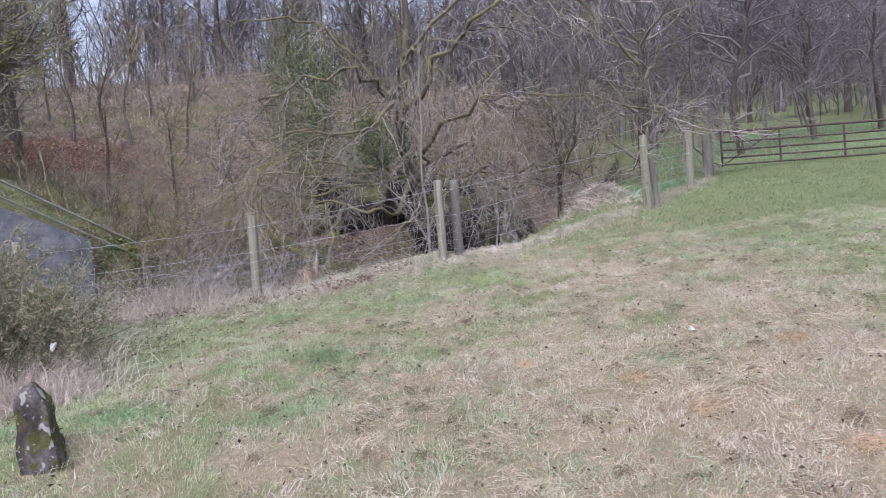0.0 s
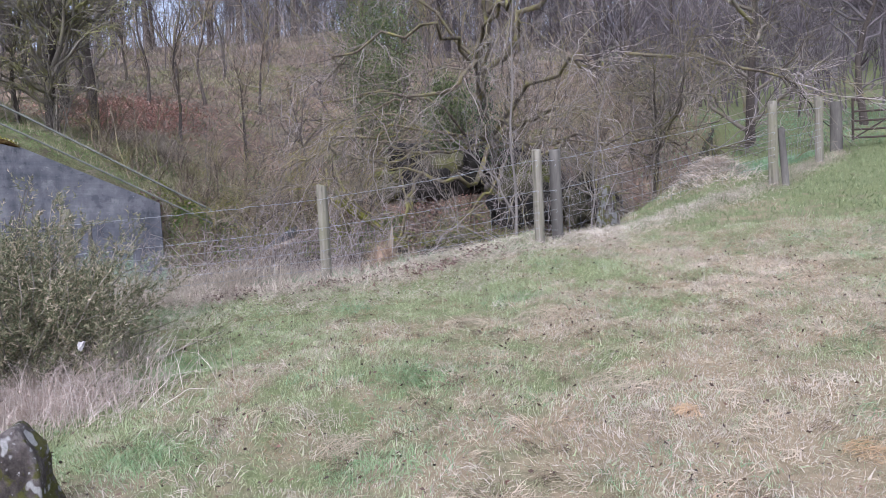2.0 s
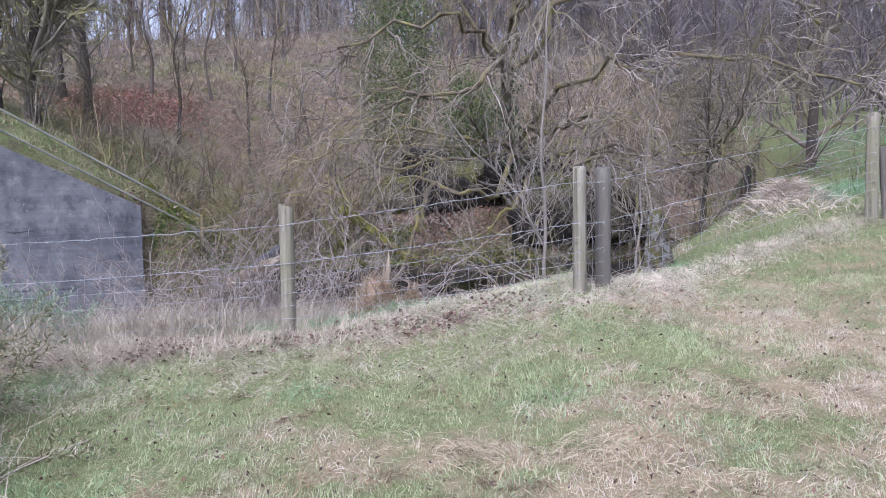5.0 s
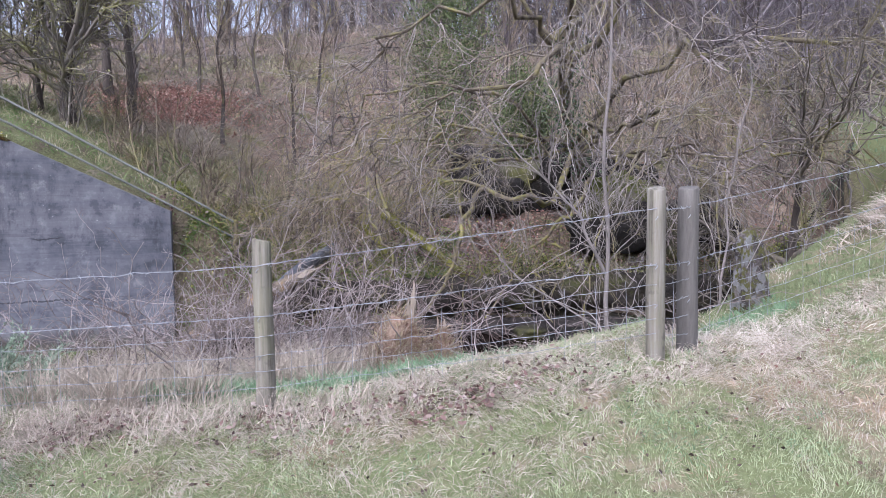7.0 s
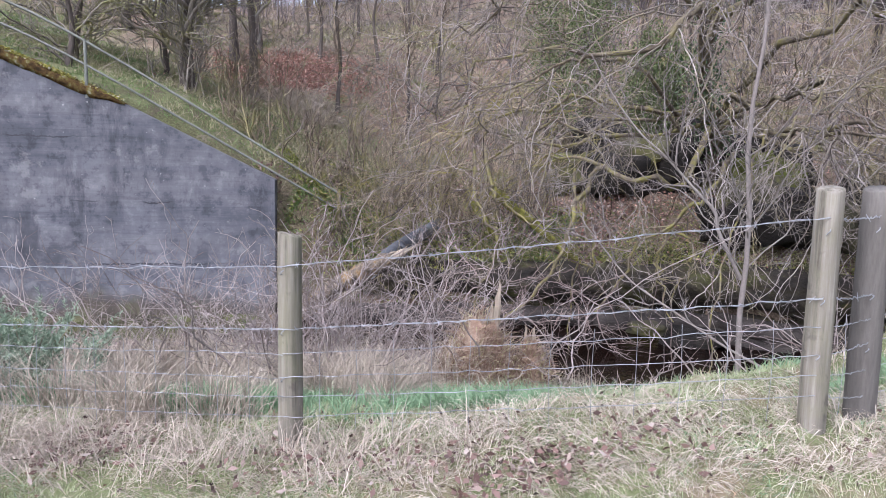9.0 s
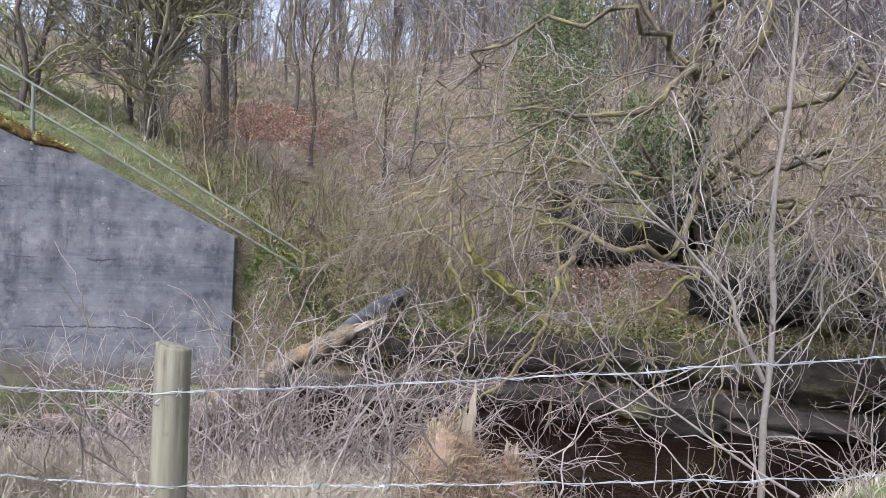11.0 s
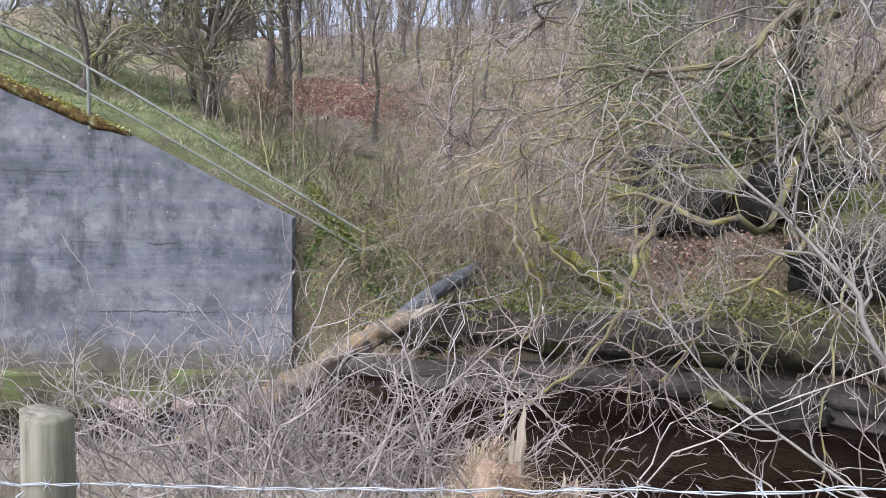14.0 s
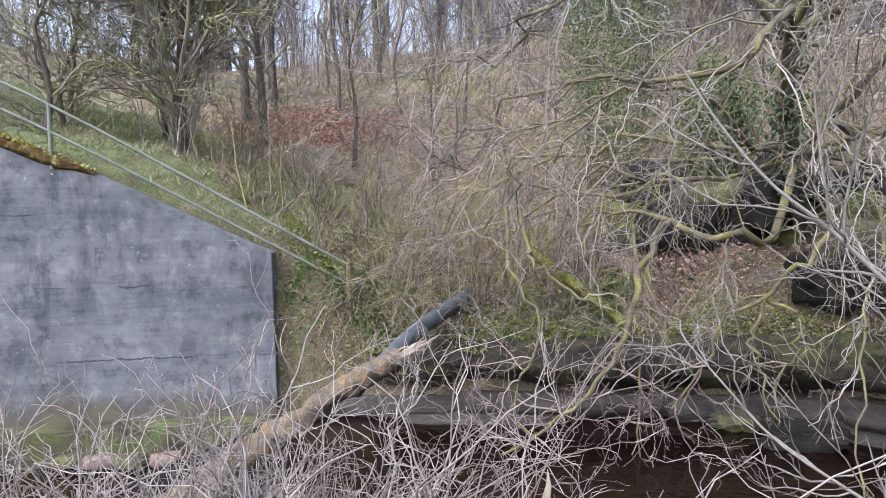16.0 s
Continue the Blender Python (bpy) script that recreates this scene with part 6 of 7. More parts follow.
sward("bank_grass", "tall bleached dead grass on the brow of the bank", x, y, rng.uniform(0.12, 0.42, k) * np.where(np.abs(x + 1.9) < 0.75, 0.45, np.where(x < -1.6, 1.1, 0.28)) * (1 + 0.6 * wavy(x, y, 0.45, 27)), rng.uniform(0.003, 0.007, k), rng.uniform(0.0, 0.8, k), M_STRAW, 0.5)
k = 34000
x = np.where(rng.uniform(0, 1, k) < 0.15, rng.uniform(-10, -4.4, k), rng.uniform(-4.6, 1.2, k))
y = brow(x) + rng.uniform(-1.6, -0.4, k)
ok = wavy(x, y, 0.6, 24) + 0.35 * rng.uniform(-1, 1, k) > -0.15
x, y = x[ok], y[ok]
k = len(x)
sward("lush_grass", "fresh green grass on the lip of the bank", x, y, rng.uniform(0.07, 0.19, k) * np.where(x > -1.3, 0.6, 1.0), rng.uniform(0.004, 0.008, k), rng.uniform(0.1, 1.0, k), M_LUSH, 0.5)
k = 5200
a, d = rng.uniform(0, 2 * np.pi, k), 0.42 * np.sqrt(rng.uniform(0, 1, k))
sward("stump_grass", "reddish dead grass heaped about the stump", -2.03 + d * np.cos(a), 10.44 + 0.85 * d * np.sin(a), rng.uniform(0.06, 0.24, k), rng.uniform(0.003, 0.006, k), rng.uniform(0.2, 1.4, k), M_STUMPGRASS, 0.7, 0.52 * np.clip(1 - d / 0.36, 0, 1) ** 0.9)
k = 900
a, d = rng.uniform(0, 2 * np.pi, k), 0.15 * np.sqrt(rng.uniform(0, 1, k))
sward("stump_grass", "olive dead grass about the small stump", -1.64 + d * np.cos(a), 10.46 + 0.85 * d * np.sin(a), rng.uniform(0.05, 0.16, k), rng.uniform(0.003, 0.006, k), rng.uniform(0.2, 1.2, k), M_STUMPGRASS, 0.7, 0.38 * np.clip(1 - d / 0.17, 0, 1) ** 0.8)
k = 2600
a, d = rng.uniform(0, 2 * np.pi, k), np.abs(rng.normal(size=k)) * 0.36
sward("mound_grass", "heap of pale matted dead grass", 2.72 + d * np.cos(a), 12.9 + d * np.sin(a), rng.uniform(0.12, 0.32, k), rng.uniform(0.006, 0.011, k), rng.uniform(0.6, 1.4, k), M_PALESTRAW, 0.6)
k = 7000
x, y = rng.uniform(2.9, 5.2, k), rng.uniform(12.6, 15.2, k)
ok = np.abs(y - (12.4 + 1.2 * (x - 2.9)) - 0.45) < 0.55
sward("fence_corner_grass", "fresh green grass by the fence corner", x[ok], y[ok], rng.uniform(0.06, 0.16, ok.sum()), rng.uniform(0.006, 0.01, ok.sum()), rng.uniform(0.1, 0.9, ok.sum()), M_LUSH, 0.5)
# tall straw standing along the fence
for cx, cy in ((-4.15, 8.2), (-3.75, 8.42), (-3.35, 8.5), (-4.5, 8.35), (-2.75, 8.6), (-3.05, 8.35), (-5.1, 8.3)):
    k = 320
    sward("straw_clump", "tuft of tall bleached straw by the fence", cx + rng.normal(size=k) * 0.11, cy + rng.normal(size=k) * 0.08, rng.uniform(0.15, 0.46, k), rng.uniform(0.003, 0.006, k), rng.uniform(0.0, 0.75, k), M_STRAW, 0.6)
# rough grass on the bank behind the rail
k = 62000
x, y = rng.uniform(-24, -4.5, k), rng.uniform(10, 27, k)
mood = wavy(x, y, 1.7, 31) + 0.6 * wavy(x, y, 0.55, 32) - 0.13 * (y - 18.5) + 0.05 * (-9 - x)
lot = rng.uniform(-1, 1, k)
ok = (y > far_edge(x) + 0.32) & (mood > 0.5 * lot)
sward("hillside_grass", "rough green grass on the far bank", x[ok], y[ok], (rng.uniform(0.05, 0.18, k) * (1.1 + 0.9 * wavy(x, y, 0.45, 33)))[ok], rng.uniform(0.007, 0.014, ok.sum()), rng.uniform(0.2, 1.4, ok.sum()), M_BANKGRASS, 0.6)
ok = (y > far_edge(x) + 0.32) & (mood <= 0.5 * lot + 0.25) & (rng.uniform(0, 1, k) < 0.45)
sward("hillside_straw", "grey-tan dead grass on the far bank", x[ok], y[ok], rng.uniform(0.06, 0.25, ok.sum()), rng.uniform(0.008, 0.016, ok.sum()), rng.uniform(0.3, 1.45, ok.sum()), M_BRACKEN, 0.6)
k = 16000
x = rng.uniform(-8.3, -3.5, k)
y = far_edge(x) + 0.03 + 2.2 * rng.uniform(0, 1, k) ** 1.8
sward("bank_herbs", "green weeds and grass beside the end of the wall", x, y, rng.uniform(0.06, 0.22, k), rng.uniform(0.008, 0.018, k), rng.uniform(0.2, 1.4, k), M_BANKGRASS, 0.6)
k = 11000
x = rng.uniform(-8.3, 2.0, k)
y = far_edge(x) + 0.03 + 1.8 * rng.uniform(0, 1, k) ** 1.8
ok = wavy(x, y, 0.8, 41) > -0.05
x, y = x[ok], y[ok]
v, q = leaves(np.stack([x, y, ground(x, y) + rng.uniform(0.0, 0.2, len(x))], -1), 0.024, 0.2)
stuff("bank_ivy", "low green ivy and weeds on the far bank", "undergrowth", v, q, M_WEED)
k = 30000
x, y = rng.uniform(-30, 4, k), 23 + 24 * rng.uniform(0, 1, k)
ok = (y > far_edge(x) + 3) & (wavy(x, y, 3.0, 51) + rng.uniform(-1, 1, k) > -0.3)
x, y = x[ok], y[ok]
k = len(x)
sward("dead_bracken", "tan dead bracken and grass on the upper hillside", x, y, rng.uniform(0.15, 0.5, k), rng.uniform(0.015, 0.035, k), rng.uniform(0.2, 1.4, k), M_BRACKEN, 0.7)
k = 15000
a, d = rng.uniform(0, 2 * np.pi, k), np.sqrt(rng.uniform(0, 1, k))
x, y = -11.6 + 1.3 * d * np.cos(a) - 0.3 * d * np.sin(a), 20.9 + 1.1 * d * np.sin(a)
sward("bleached_grass", "patch of bleached dead grass on the hillside", x, y, rng.uniform(0.15, 0.42, k), rng.uniform(0.008, 0.018, k), rng.uniform(0.3, 1.4, k), M_STRAW, 0.6)
k = 6400
x, y = -3.2 + rng.normal(size=k) * 0.42, 5.35 + rng.normal(size=k) * 0.22
x[5000:], y[5000:] = -3.1 + 0.18 * rng.normal(size=1400), 6.0 + 0.22 * rng.normal(size=1400)
sward("bush_grass", "bleached dead grass standing in front of the gorse", x, y, rng.uniform(0.12, 0.5, k), rng.uniform(0.002, 0.004, k), rng.uniform(0.05, 1.2, k), M_BUSHSTRAW, 0.7)

# dead leaves
k = 1120
x = np.concatenate([rng.normal(-0.95, 0.3, 420), rng.normal(-3.0, 0.14, 270), rng.normal(-1.9, 0.25, 150), rng.normal(-4.2, 0.25, 120), rng.uniform(-6, 1.5, 160)])
y = np.interp(x, fx, fy) - 0.25 + rng.normal(size=k) * 0.14 + 0.12 * wavy(x, x * 0, 0.5, 44)
v, q = leaves(np.stack([x, y, ground(x, y) + rng.uniform(0.01, 0.06, k)], -1), 0.019, 0.5)
stuff("fallen_leaves", "brown and pale dead leaves along the fence", "leaves", v, q, M_PALELEAF)
x = np.concatenate([rng.normal(-13.4, 1.05, 17000), rng.normal(-2.6, 1.5, 2200), rng.uniform(-14, 3, 3600)])
y = np.concatenate([rng.normal(23.3, 1.0, 17000), rng.normal(20.0, 0.9, 2200), rng.uniform(17.3, 32, 3600)])
x, y = np.concatenate([x, rng.uniform(-7, 2.5, 2600)]), np.concatenate([y, 17.3 + 5 * rng.uniform(0, 1, 2600) ** 1.5])
ok = y > far_edge(x) + 0.25
size = np.where(np.arange(len(x)) < 17000, 0.038, 0.032)[ok]
x, y = x[ok], y[ok]
v, q = leaves(np.stack([x, y, ground(x, y) + rng.uniform(0.0, 0.08, len(x))], -1), size, 0.4)
stuff("beech_litter", "rust-red fallen beech leaves on the hillside", "leaves", v, q, M_LITTER)
k = 3000
x, y = rng.uniform(-3.5, 4.5, k), rng.uniform(3.2, 9.0, k)
v, q = leaves(np.stack([x, y, ground(x, y) + rng.uniform(0.015, 0.045, k)], -1), 0.012, 0.5)
stuff("field_leaves", "scattered dark dead leaves in the grass", "leaves", v, q, M_DARKLEAF)

# scraps of litter


def scrap(x, y, z, size, turn):
    bm = bmesh.new()
    bmesh.ops.create_icosphere(bm, subdivisions=2, radius=1)
    for w in bm.verts:
        w.co *= 1 + 1.1 * noise.noise(w.co * 2.9 + Vector((x * 5, y, 0)))
    bmesh.ops.transform(bm, matrix=Matrix.LocRotScale((0, 0, 0), Euler((0.3, 0.5, turn)), size), verts=bm.verts)
    ob = new("plastic_scrap", bm_mesh("plastic_scrap", bm, M_RAG))
    ob.location = (x, y, z)
    return ob


tagged(scrap(-2.67, 5.4, 1.14, (0.016, 0.010, 0.03), 0.4), "white plastic scrap caught in the gorse", "litter")
tagged(scrap(1.77, 5.4, float(ground(1.77, 5.4)) + 0.02, (0.012, 0.032, 0.012), 0.2), "white scrap lying in the grass", "litter")

# brown shoots, moss and litter on the bank behind the pipe
k = 40
x = np.concatenate([rng.normal(-8.2, 0.9, 14), rng.uniform(-9.5, -4.0, 26)])
y = far_edge(x) + rng.uniform(0.8, 4.2, k)
poles("bank_shoots", "dark brown budding shoots on the far bank", "undergrowth", x, y, 0.8, 2.4, 0.014, 0.024, 9, 0.6, 0.006, M_STEM)
k = 3200
x = rng.uniform(-8.8, -2.5, k)
y = far_edge(x) + 0.2 + 4.0 * rng.uniform(0, 1, k)
ok = wavy(x, y, 0.9, 61) > -0.1
x, y = x[ok], y[ok]
v, q = leaves(np.stack([x, y, ground(x, y) + rng.uniform(0.02, 0.16, len(x))], -1), 0.05, 0.3)
stuff("bank_litter", "dark brown dead leaves caught on the far bank", "leaves", v, q, M_PALELEAF)
cx = rng.uniform(-9.0, -3.2, 46)
cy = far_edge(cx) + 0.15 + 3.0 * rng.uniform(0, 1, 46) ** 1.4
pick = rng.integers(0, 46, 9000)
x, y = cx[pick] + rng.normal(size=9000) * 0.16, cy[pick] + rng.normal(size=9000) * 0.12
hump = 0.16 * np.exp(-((x - cx[pick]) ** 2 + (y - cy[pick]) ** 2) / 0.04)
ok = y > far_edge(x) + 0.04
x, y, hump = x[ok], y[ok], hump[ok]
v, q = leaves(np.stack([x, y, ground(x, y) + 0.02 + hump], -1), 0.03, 0.3)
stuff("moss_cushions", "yellow-green moss cushions on the far bank", "moss", v, q, M_CUSHION)

# snapped mossy boughs lying on the rock ledge
for r, line in ((0.066, ((-5.24, 18.2, 1.8), (-4.95, 18.22, 1.4), (-4.7, 18.2, 1.04), (-4.62, 18.22, 0.9))), (0.105, ((-4.85, 18.18, 2.03), (-4.32, 18.2, 1.64), (-3.8, 18.22, 1.28), (-3.2, 18.35, 0.75)))):
    p = smooth_path(line, 10)
    p[1:-1] += 0.02 * rng.normal(size=(8, 3))
    v, q = tubes(p[None], (r * np.linspace(1, 0.7, 10))[None], 8)
    ob = new("snapped_bough", mesh("snapped_bough", v, q, None, M_FUR, True))
    tagged(ob, "snapped bough furred with green moss on the ledge", "branch", "snapped boughs")

# low limbs of the alder that arch west over the far bank, thick with fine brown twigs
low_p, low_r = [], []
for r, line in ((0.05, ((-1.2, 18.7, 2.4), (-2.6, 18.2, 3.0), (-4.0, 17.8, 2.9), (-5.6, 17.5, 2.2))), (0.045, ((-1.2, 18.7, 2.9), (-3.0, 18.4, 3.7), (-4.8, 18.0, 3.4), (-6.2, 17.8, 2.7))), (0.04, ((-1.2, 18.7, 2.6), (-2.4, 19.0, 3.6), (-4.0, 19.2, 4.2), (-5.6, 19.0, 3.9)))):
    q0 = smooth_path(((-1.1, 20.0, 3.4),) + line[1:], 16)
    q0[1:] += 0.07 * rng.normal(size=(15, 3))
    rr = r * np.linspace(1, 0.25, 16)
    v, q = tubes(q0[None], rr[None], 7)
    part("low_limb", mesh("low_limb", v, q, None, M_BOUGH, True), alder)
    low_p.append(q0)
    low_r.append(rr)
c, rc = sprout(np.array(low_p), np.array(low_r), 16, 0.2, 1.0, 0.55, 1.9, 9, 0.17, (-0.5, -0.15, -0.75), 0.0125, 0.005)
d, rd = sprout(c, rc, 6, 0.12, 1.0, 0.6, 0.75, 6, 0.22, (-0.2, 0, -0.4), 0.0075, 0.0036)
e, re = sprout(d, rd, 1, 0.12, 1.0, 0.7, 0.3, 4, 0.26, (0, 0, -0.2), 0.005, 0.0028)
v, q = join([tubes(c, rc, 4), tubes(d, rd, 3), tubes(e, re, 3)])
part("low_spray", mesh("low_spray", v, q, None, M_OLIVE), alder, "fine olive-brown arching twigs", "stuff")

# pale twigs trailing from the alder's western limbs
c, rc = sprout(lp[[3, 13, 14]], lr[[3, 13, 14]], 5, 0.3, 1.0, 0.9, 1.9, 12, 0.22, (0, -0.15, -0.7), 0.011, 0.004)
d, rd = sprout(c, rc, 6, 0.12, 1.0, 0.7, 0.8, 8, 0.24, (0, 0, -0.5), 0.0065, 0.0028)
e, re = sprout(d, rd, 3, 0.12, 1.0, 0.8, 0.3, 4, 0.36, (0, 0, -0.3), 0.0045, 0.002)
v, q = join([tubes(c, rc, 5), tubes(d, rd, 3), tubes(e, re, 3)])
part("trailing_spray", mesh("trailing_spray", v, q, None, M_TWIG), alder, "", "stuff")

# twigs crowding the alder's eastern limbs towards the gate
c, rc = sprout(lp[[4, 5, 6, 12]], lr[[4, 5, 6, 12]], 11, 0.3, 1.0, 0.95, 2.0, 10, 0.2, (0.25, 0, -0.4), 0.016, 0.007)
d, rd = sprout(c, rc, 8, 0.12, 1.0, 0.75, 1.0, 7, 0.22, (0.1, 0, -0.3), 0.010, 0.005)
e, re = sprout(d, rd, 4, 0.12, 1.0, 0.75, 0.45, 4, 0.24, (0, 0, -0.15), 0.0065, 0.004)
v, q = join([tubes(c, rc, 5), tubes(d, rd, 3), tubes(e, re, 3)])
part("eastern_spray", mesh("eastern_spray", v, q, None, M_EASTTWIG), alder, "fine grey-brown spreading twigs", "stuff")

# long pale crooked twigs hanging like a curtain before the trunk
hung = [0, 4, 7, 10, 11]
c, rc = sprout(lp[hung], lr[hung], 11, 0.2, 1.0, 0.9, 2.5, 18, 0.2, (0, 0.1, -0.75), 0.009, 0.0036)
d, rd = sprout(c, rc, 6, 0.15, 1.0, 0.8, 0.8, 10, 0.26, (0, 0, -0.5), 0.0075, 0.0034)
e, re = sprout(d, rd, 2, 0.15, 1.0, 0.8, 0.25, 4, 0.3, (0, 0, -0.2), 0.005, 0.0026)
v, q = join([tubes(c, rc, 5), tubes(d, rd, 3), tubes(e, re, 3)])
part("curtain_spray", mesh("curtain_spray", v, q, None, M_CURTAIN), alder, "long pale grey crooked hanging twigs", "stuff")

# ruddy twigs spreading low over the pool from the hanging boughs
ends = [0, 2, 3, 4]
c, rc = sprout(np.array(hp)[ends], np.array(hr)[ends], 7, 0.55, 1.0, 1.2, 1.5, 12, 0.2, (0.1, -0.35, 0.05), 0.011, 0.004)
d, rd = sprout(c, rc, 6, 0.15, 1.0, 0.8, 0.6, 7, 0.26, (0, 0, 0.1), 0.007, 0.003)
e, re = sprout(d, rd, 2, 0.15, 1.0, 0.8, 0.2, 4, 0.3, (0, 0, 0.1), 0.0045, 0.0022)
c[..., 2], d[..., 2], e[..., 2] = np.maximum(c[..., 2], POOL + 0.04), np.maximum(d[..., 2], POOL + 0.03), np.maximum(e[..., 2], POOL + 0.03)
v, q = join([tubes(c, rc, 5), tubes(d, rd, 3), tubes(e, re, 3)])
part("pool_spray", mesh("pool_spray", v, q, None, M_RUDDY), alder, "ruddy fine twigs low over the water", "stuff")

# fine pale shoots standing over the canes on the near bank
k = 64
x = np.concatenate([rng.uniform(-6.6, -3.4, 46), rng.uniform(-3.6, -2.3, 18)])
y = brow(x) + rng.uniform(0.3, 1.5, k)
p = curves(np.stack([x, y, ground(x, y) - 0.03], -1), rng.normal(size=(k, 3)) * (0.4, 0.3, 0) + (0, 0, 1), rng.uniform(0.8, 1.9, k), 12, 0.2)
r = taper(0.005 + 0.009 * rng.uniform(0, 1, k) ** 2, np.full(k, 0.003), 12)
c, rc = sprout(p, r, 7, 0.2, 1.0, 0.8, 0.6, 9, 0.18, (0, 0, 0), 0.005, 0.002)
d, rd = sprout(c, rc, 4, 0.15, 1.0, 0.8, 0.2, 4, 0.2, (0, 0, 0), 0.0034, 0.0018)
v, q = join([tubes(p, r, 4), tubes(c, rc, 3), tubes(d, rd, 3)])
stuff("pale_shoots", "fine pale bare shoots standing over the stream", "undergrowth", v, q, M_CANE)
k = 54
x = rng.uniform(-3.75, -2.3, k)
y = brow(x) + rng.uniform(0.2, 0.8, k)
p = curves(np.stack([x, y, ground(x, y) - 0.03], -1), rng.normal(size=(k, 3)) * (0.55, 0.25, 0) + (0.1, 0.1, 1), rng.uniform(0.7, 1.5, k), 12, 0.16, (0, 0, -0.25))
r = taper(0.004 + 0.006 * rng.uniform(0, 1, k), np.full(k, 0.0025), 12)
c, rc = sprout(p, r, 6, 0.2, 1.0, 0.8, 0.5, 8, 0.2, (0, 0, 0), 0.0045, 0.002)
d, rd = sprout(c, rc, 4, 0.15, 1.0, 0.8, 0.18, 4, 0.22, (0, 0, 0), 0.003, 0.0016)
v, q = join([tubes(p, r, 5), tubes(c, rc, 3), tubes(d, rd, 3)])
stuff("brow_canes", "pale arching bare canes crowding the stream bank", "undergrowth", v, q, M_CANE)

# straw standing on the slope of the near bank
k = 9000
x, y = rng.uniform(-4.4, -2.25, k), rng.uniform(9.55, 10.3, k)
ok = wavy(x, y, 0.5, 71) + 0.5 * rng.uniform(-1, 1, k) > -0.25
x, y = x[ok], y[ok]
k = len(x)
sward("slope_straw", "pale dead straw standing on the stream bank", x, y, rng.uniform(0.18, 0.5, k) * (1 + 0.25 * wavy(x, y, 0.4, 72)), rng.uniform(0.0025, 0.005, k), rng.uniform(0.0, 1.0, k), M_STRAW, 0.6)

# weeds and dead grass on the earth beside the end of the wall
k = 5200
x = -8.2 + 1.6 * rng.uniform(0, 1, k) ** 1.2
y = far_edge(x) + 0.04 + 1.3 * rng.uniform(0, 1, k)
sward("wall_end_grass", "rough green and tan grass beside the end of the wall", x, y, rng.uniform(0.06, 0.26, k), rng.uniform(0.006, 0.014, k), rng.uniform(0.3, 1.4, k), M_BANKGRASS, 0.6)
k = 3600
x = -8.2 + 1.8 * rng.uniform(0, 1, k)
y = far_edge(x) + 0.04 + 1.2 * rng.uniform(0, 1, k)
ok = wavy(x, y, 0.5, 93) > -0.35
x, y = x[ok], y[ok]
v, q = leaves(np.stack([x, y, ground(x, y) + rng.uniform(0.0, 0.16, len(x))], -1), 0.03, 0.2)
stuff("wall_end_weeds", "small green weeds and moss beside the end of the wall", "undergrowth", v, q, M_CUSHION)
k = 90
x = -8.15 + 1.9 * rng.uniform(0, 1, k)
y = far_edge(x) + 0.05 + 1.2 * rng.uniform(0, 1, k)
p = curves(np.stack([x, y, ground(x, y) - 0.03], -1), rng.normal(size=(k, 3)) * (0.7, 0.5, 0.1) + (0.1, -0.3, 0.8), rng.uniform(0.4, 1.3, k), 8, 0.2, (0, 0, -0.8))
r = taper(rng.uniform(0.006, 0.011, k), np.full(k, 0.004), 8)
c, rc = sprout(p, r, 4, 0.2, 1.0, 0.8, 0.35, 5, 0.22, (0, 0, -0.2), 0.006, 0.003)
v, q = join([tubes(p, r, 4), tubes(c, rc, 3)])
stuff("wall_end_bramble", "brown bramble stems trailing beside the end of the wall", "bramble", v, q, M_STEM)

# withered bracken about the foot of the fallen log
k = 5200
x, y = rng.normal(-4.1, 0.55, k), rng.normal(10.95, 0.45, k)
sward("log_bracken", "grey-brown withered bracken and straw on the stream bank", x, y, rng.uniform(0.2, 0.55, k), rng.uniform(0.004, 0.009, k), rng.uniform(0.1, 1.3, k), M_BRACKEN, 0.7)

# young shoots crowding the foot of the hawthorn
k = 11
x, y = rng.normal(-11.5, 0.3, k), rng.normal(17.2, 0.25, k)
poles("hawthorn_suckers", "thin brown shoots about the foot of the hawthorn", "undergrowth", x, y, 0.8, 3.0, 0.014, 0.03, 7, 0.7, 0.006, M_THORN)

# tall pale straw on the brow of the near bank
k = 5200
x = rng.uniform(-4.9, -1.95, k)
y = brow(x) + rng.uniform(-0.3, 0.3, k)
ok = wavy(x, y, 0.35, 95) + 0.6 * rng.uniform(-1, 1, k) > -0.2
x, y = x[ok], y[ok]
sward("brow_straw", "tall pale dead straw along the brow of the bank", x, y, rng.uniform(0.18, 0.5, len(x)) * (1 + 0.3 * wavy(x, y, 0.3, 96)), rng.uniform(0.0028, 0.005, len(x)), rng.uniform(0.0, 0.8, len(x)), M_PALESTRAW, 0.6)

# yellow-green moss and pale crumbs along the top of the coping
k = 5200
t = 2.6 + 6.3 * rng.uniform(0, 1, k)
t = t[wavy(t, t * 0, 0.25, 33) + 0.8 * rng.uniform(-1, 1, k) > -0.2]
crown = np.array([on_wall(a, b, wall_top(a) + 0.05) for a, b in zip(t, rng.uniform(-0.12, 0.06, len(t)))])
v, q = leaves(crown + rng.normal(size=crown.shape) * 0.014, 0.026, 0.3)
part("moss_fringe", mesh("moss_fringe", v, q, None, M_COPEMOSS), wing, "yellow-green moss cushions", "stuff")

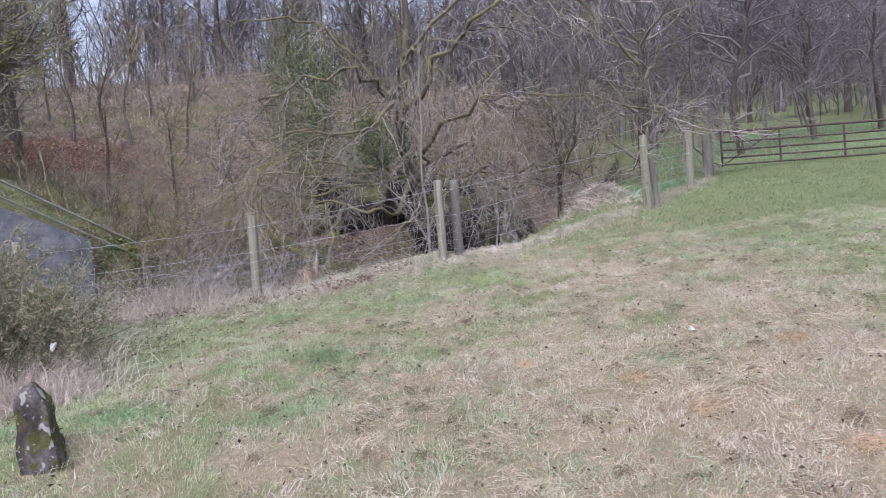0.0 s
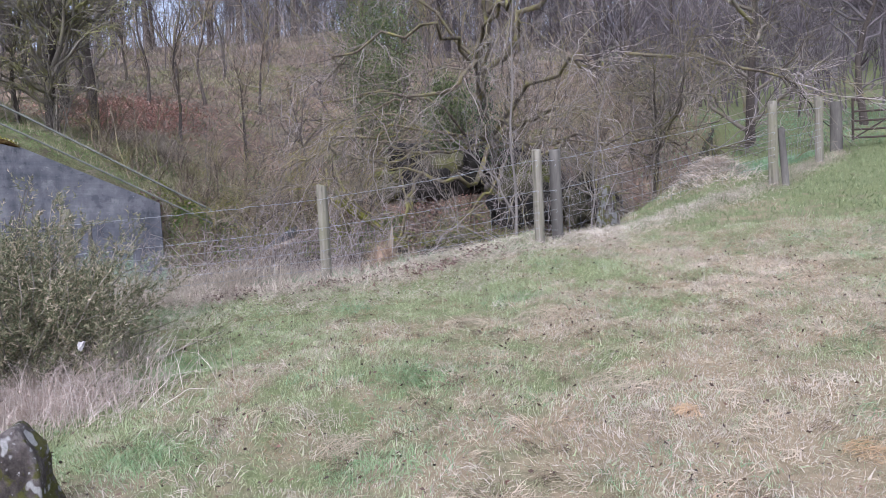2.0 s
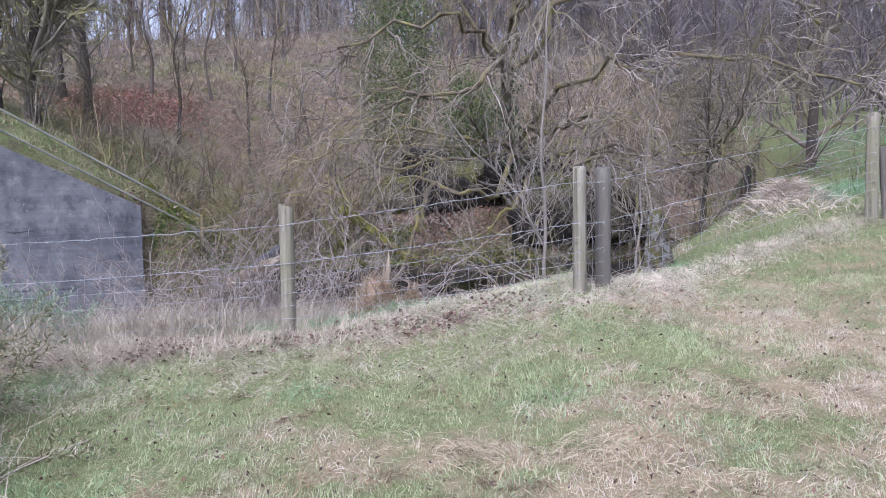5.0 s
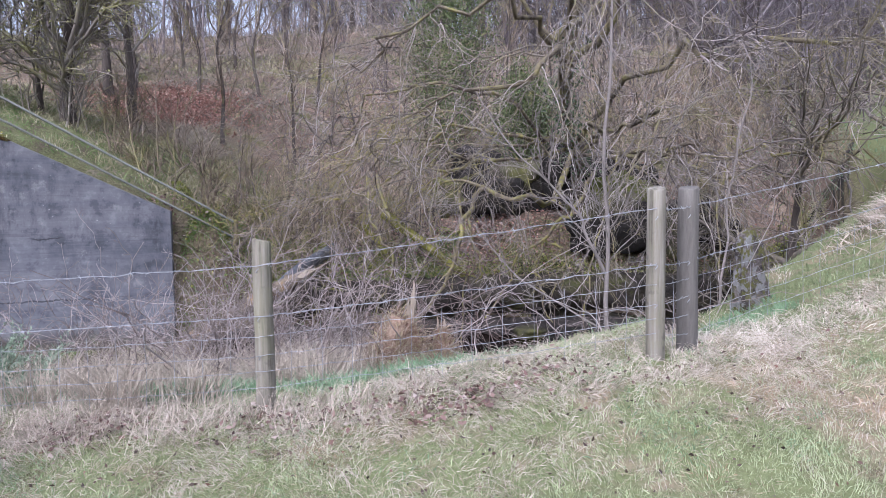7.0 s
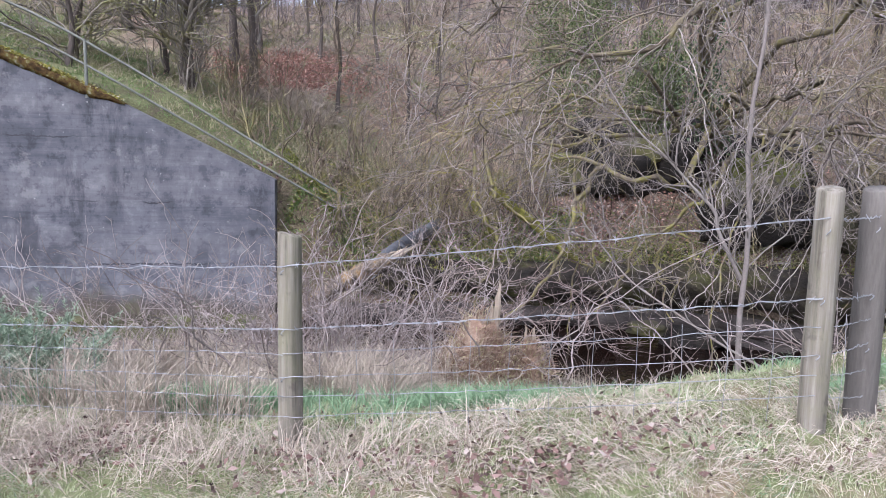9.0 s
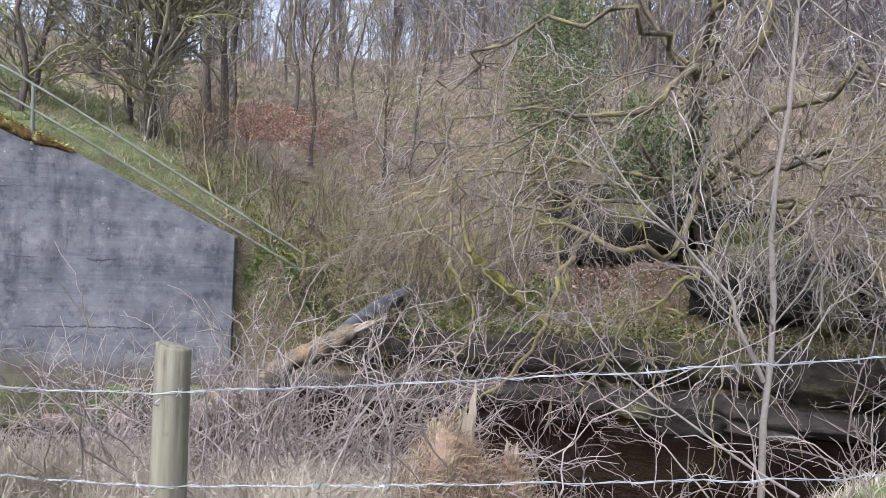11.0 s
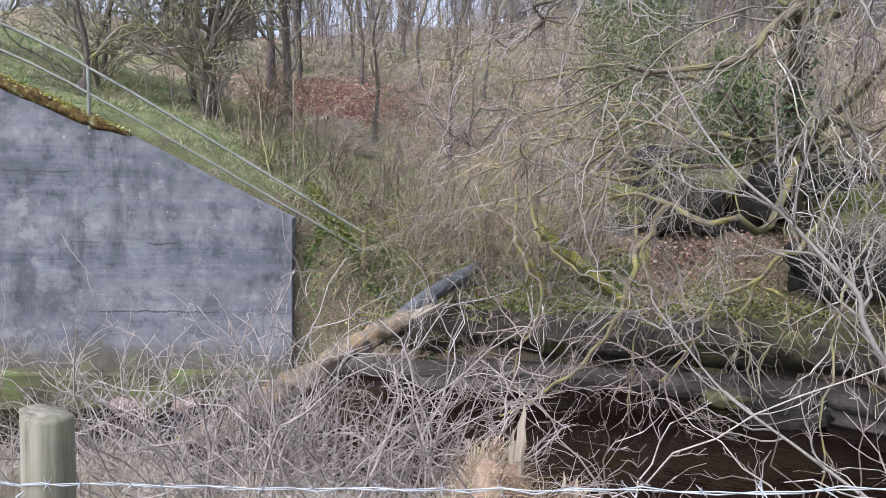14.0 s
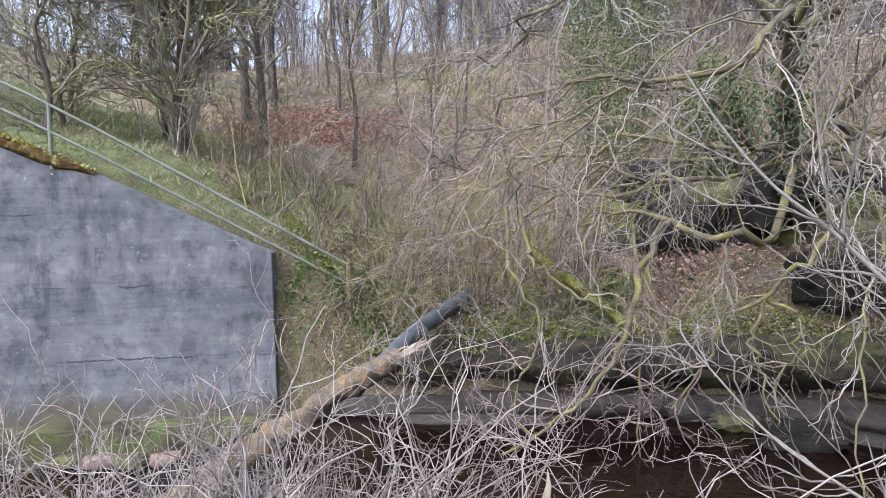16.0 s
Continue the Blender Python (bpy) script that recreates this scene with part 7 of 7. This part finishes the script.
# short dead straw thinning out from the fence into the field
k = 30000
x = rng.uniform(-4.4, 0.9, k)
y = np.interp(x, fx, fy) - 0.3 - 0.9 * rng.uniform(0, 1, k) ** 1.6
ok = wavy(x, y, 0.4, 97) + 0.9 * rng.uniform(-1, 1, k) > -0.1
x, y = x[ok], y[ok]
sward("edge_straw", "short flattened straw at the edge of the field", x, y, rng.uniform(0.03, 0.09, len(x)), rng.uniform(0.0014, 0.0028, len(x)), rng.uniform(0.7, 1.5, len(x)), M_PALESTRAW, 0.4, 0.008)

# bleached straw standing at the foot of the fence
k = 9000
x = np.concatenate([rng.uniform(-5.2, -2.8, 7000), rng.uniform(-2.8, -1.2, 2000)])
y = np.interp(x, fx, fy) - 0.18 + 0.13 * rng.normal(size=k)
ok = wavy(x, y, 0.35, 98) + 0.8 * rng.uniform(-1, 1, k) > -0.2
x, y = x[ok], y[ok]
sward("bleached_straw", "bleached long straw standing at the foot of the fence", x, y, rng.uniform(0.10, 0.30, len(x)), rng.uniform(0.002, 0.004, len(x)), rng.uniform(0.2, 1.35, len(x)), M_PALESTRAW, 0.7)

# tufted pale grass between the rail and the hawthorn
k = 9000
x, y = rng.uniform(-14.5, -8.2, k), rng.uniform(16.6, 21.0, k)
ok = (wavy(x, y, 0.7, 95) + 0.7 * rng.uniform(-1, 1, k) > 0.0) & (y > far_edge(x) + 0.5) & (y > 16.9 - 0.74 * (x + 7.4) - 3.0)
x, y = x[ok], y[ok]
sward("bank_tufts", "pale tan tufts in the green bank grass", x, y, rng.uniform(0.10, 0.26, len(x)), rng.uniform(0.007, 0.014, len(x)), rng.uniform(0.3, 1.4, len(x)), M_TERRACE, 0.6)

# pale grass on the terrace half way up the hill
k = 12000
x, y = rng.uniform(-26, -3, k), rng.normal(29.8, 1.3, k)
ok = wavy(x, y, 2.2, 97) + rng.uniform(-0.8, 0.8, k) > -0.1
x, y = x[ok], y[ok]
sward("terrace_grass", "pale tan and green grass on the hillside terrace", x, y, rng.uniform(0.12, 0.36, len(x)), rng.uniform(0.015, 0.03, len(x)), rng.uniform(0.2, 1.3, len(x)), M_TERRACE, 0.6)

# pale tussocks on the bank behind the rail
m, each = 150, 70
cx, cy = rng.uniform(-17, -8.6, m), rng.uniform(15.2, 21.5, m)
ok = cy > far_edge(cx) + 0.6
cx, cy = cx[ok], cy[ok]
i = np.repeat(np.arange(len(cx)), each)
x, y = cx[i] + 0.16 * rng.normal(size=len(i)), cy[i] + 0.16 * rng.normal(size=len(i))
sward("bank_tussocks", "pale tussocks of dead grass on the bank above the wall", x, y, rng.uniform(0.12, 0.36, len(i)), rng.uniform(0.006, 0.012, len(i)), rng.uniform(0.2, 1.3, len(i)), M_TERRACE, 0.7, 0.0, rng.uniform(0, 2 * np.pi, len(i)))

# moss, ferny weeds and dead grass hanging over the lip of the rock
cx = rng.uniform(-7.0, 4.2, 70)
pick = rng.integers(0, 70, 15000)
x = cx[pick] + 0.17 * rng.normal(size=15000)
y = shore(x) + 0.05 + 0.42 * np.abs(rng.normal(size=15000))
z = np.maximum(ground(x, y), 0.62 - 0.35 * np.clip(0.35 - (y - shore(x)), 0, 1)) + rng.uniform(-0.02, 0.09, 15000)
v, q = leaves(np.stack([x, y, z], -1), 0.03, 0.2)
stuff("lip_moss", "olive moss and small weeds hanging over the rock ledge", "moss", v, q, M_CUSHION)
k = 6000
x = rng.uniform(-7.2, 4.2, k)
y = shore(x) + rng.uniform(0.15, 0.9, k)
ok = wavy(x, y, 0.6, 98) > -0.2
x, y = x[ok], y[ok]
sward("lip_grass", "brown and green dead grass along the lip of the far bank", x, y, rng.uniform(0.08, 0.3, len(x)), rng.uniform(0.006, 0.012, len(x)), rng.uniform(0.5, 1.5, len(x)), M_TERRACE, 0.9, 0.03)
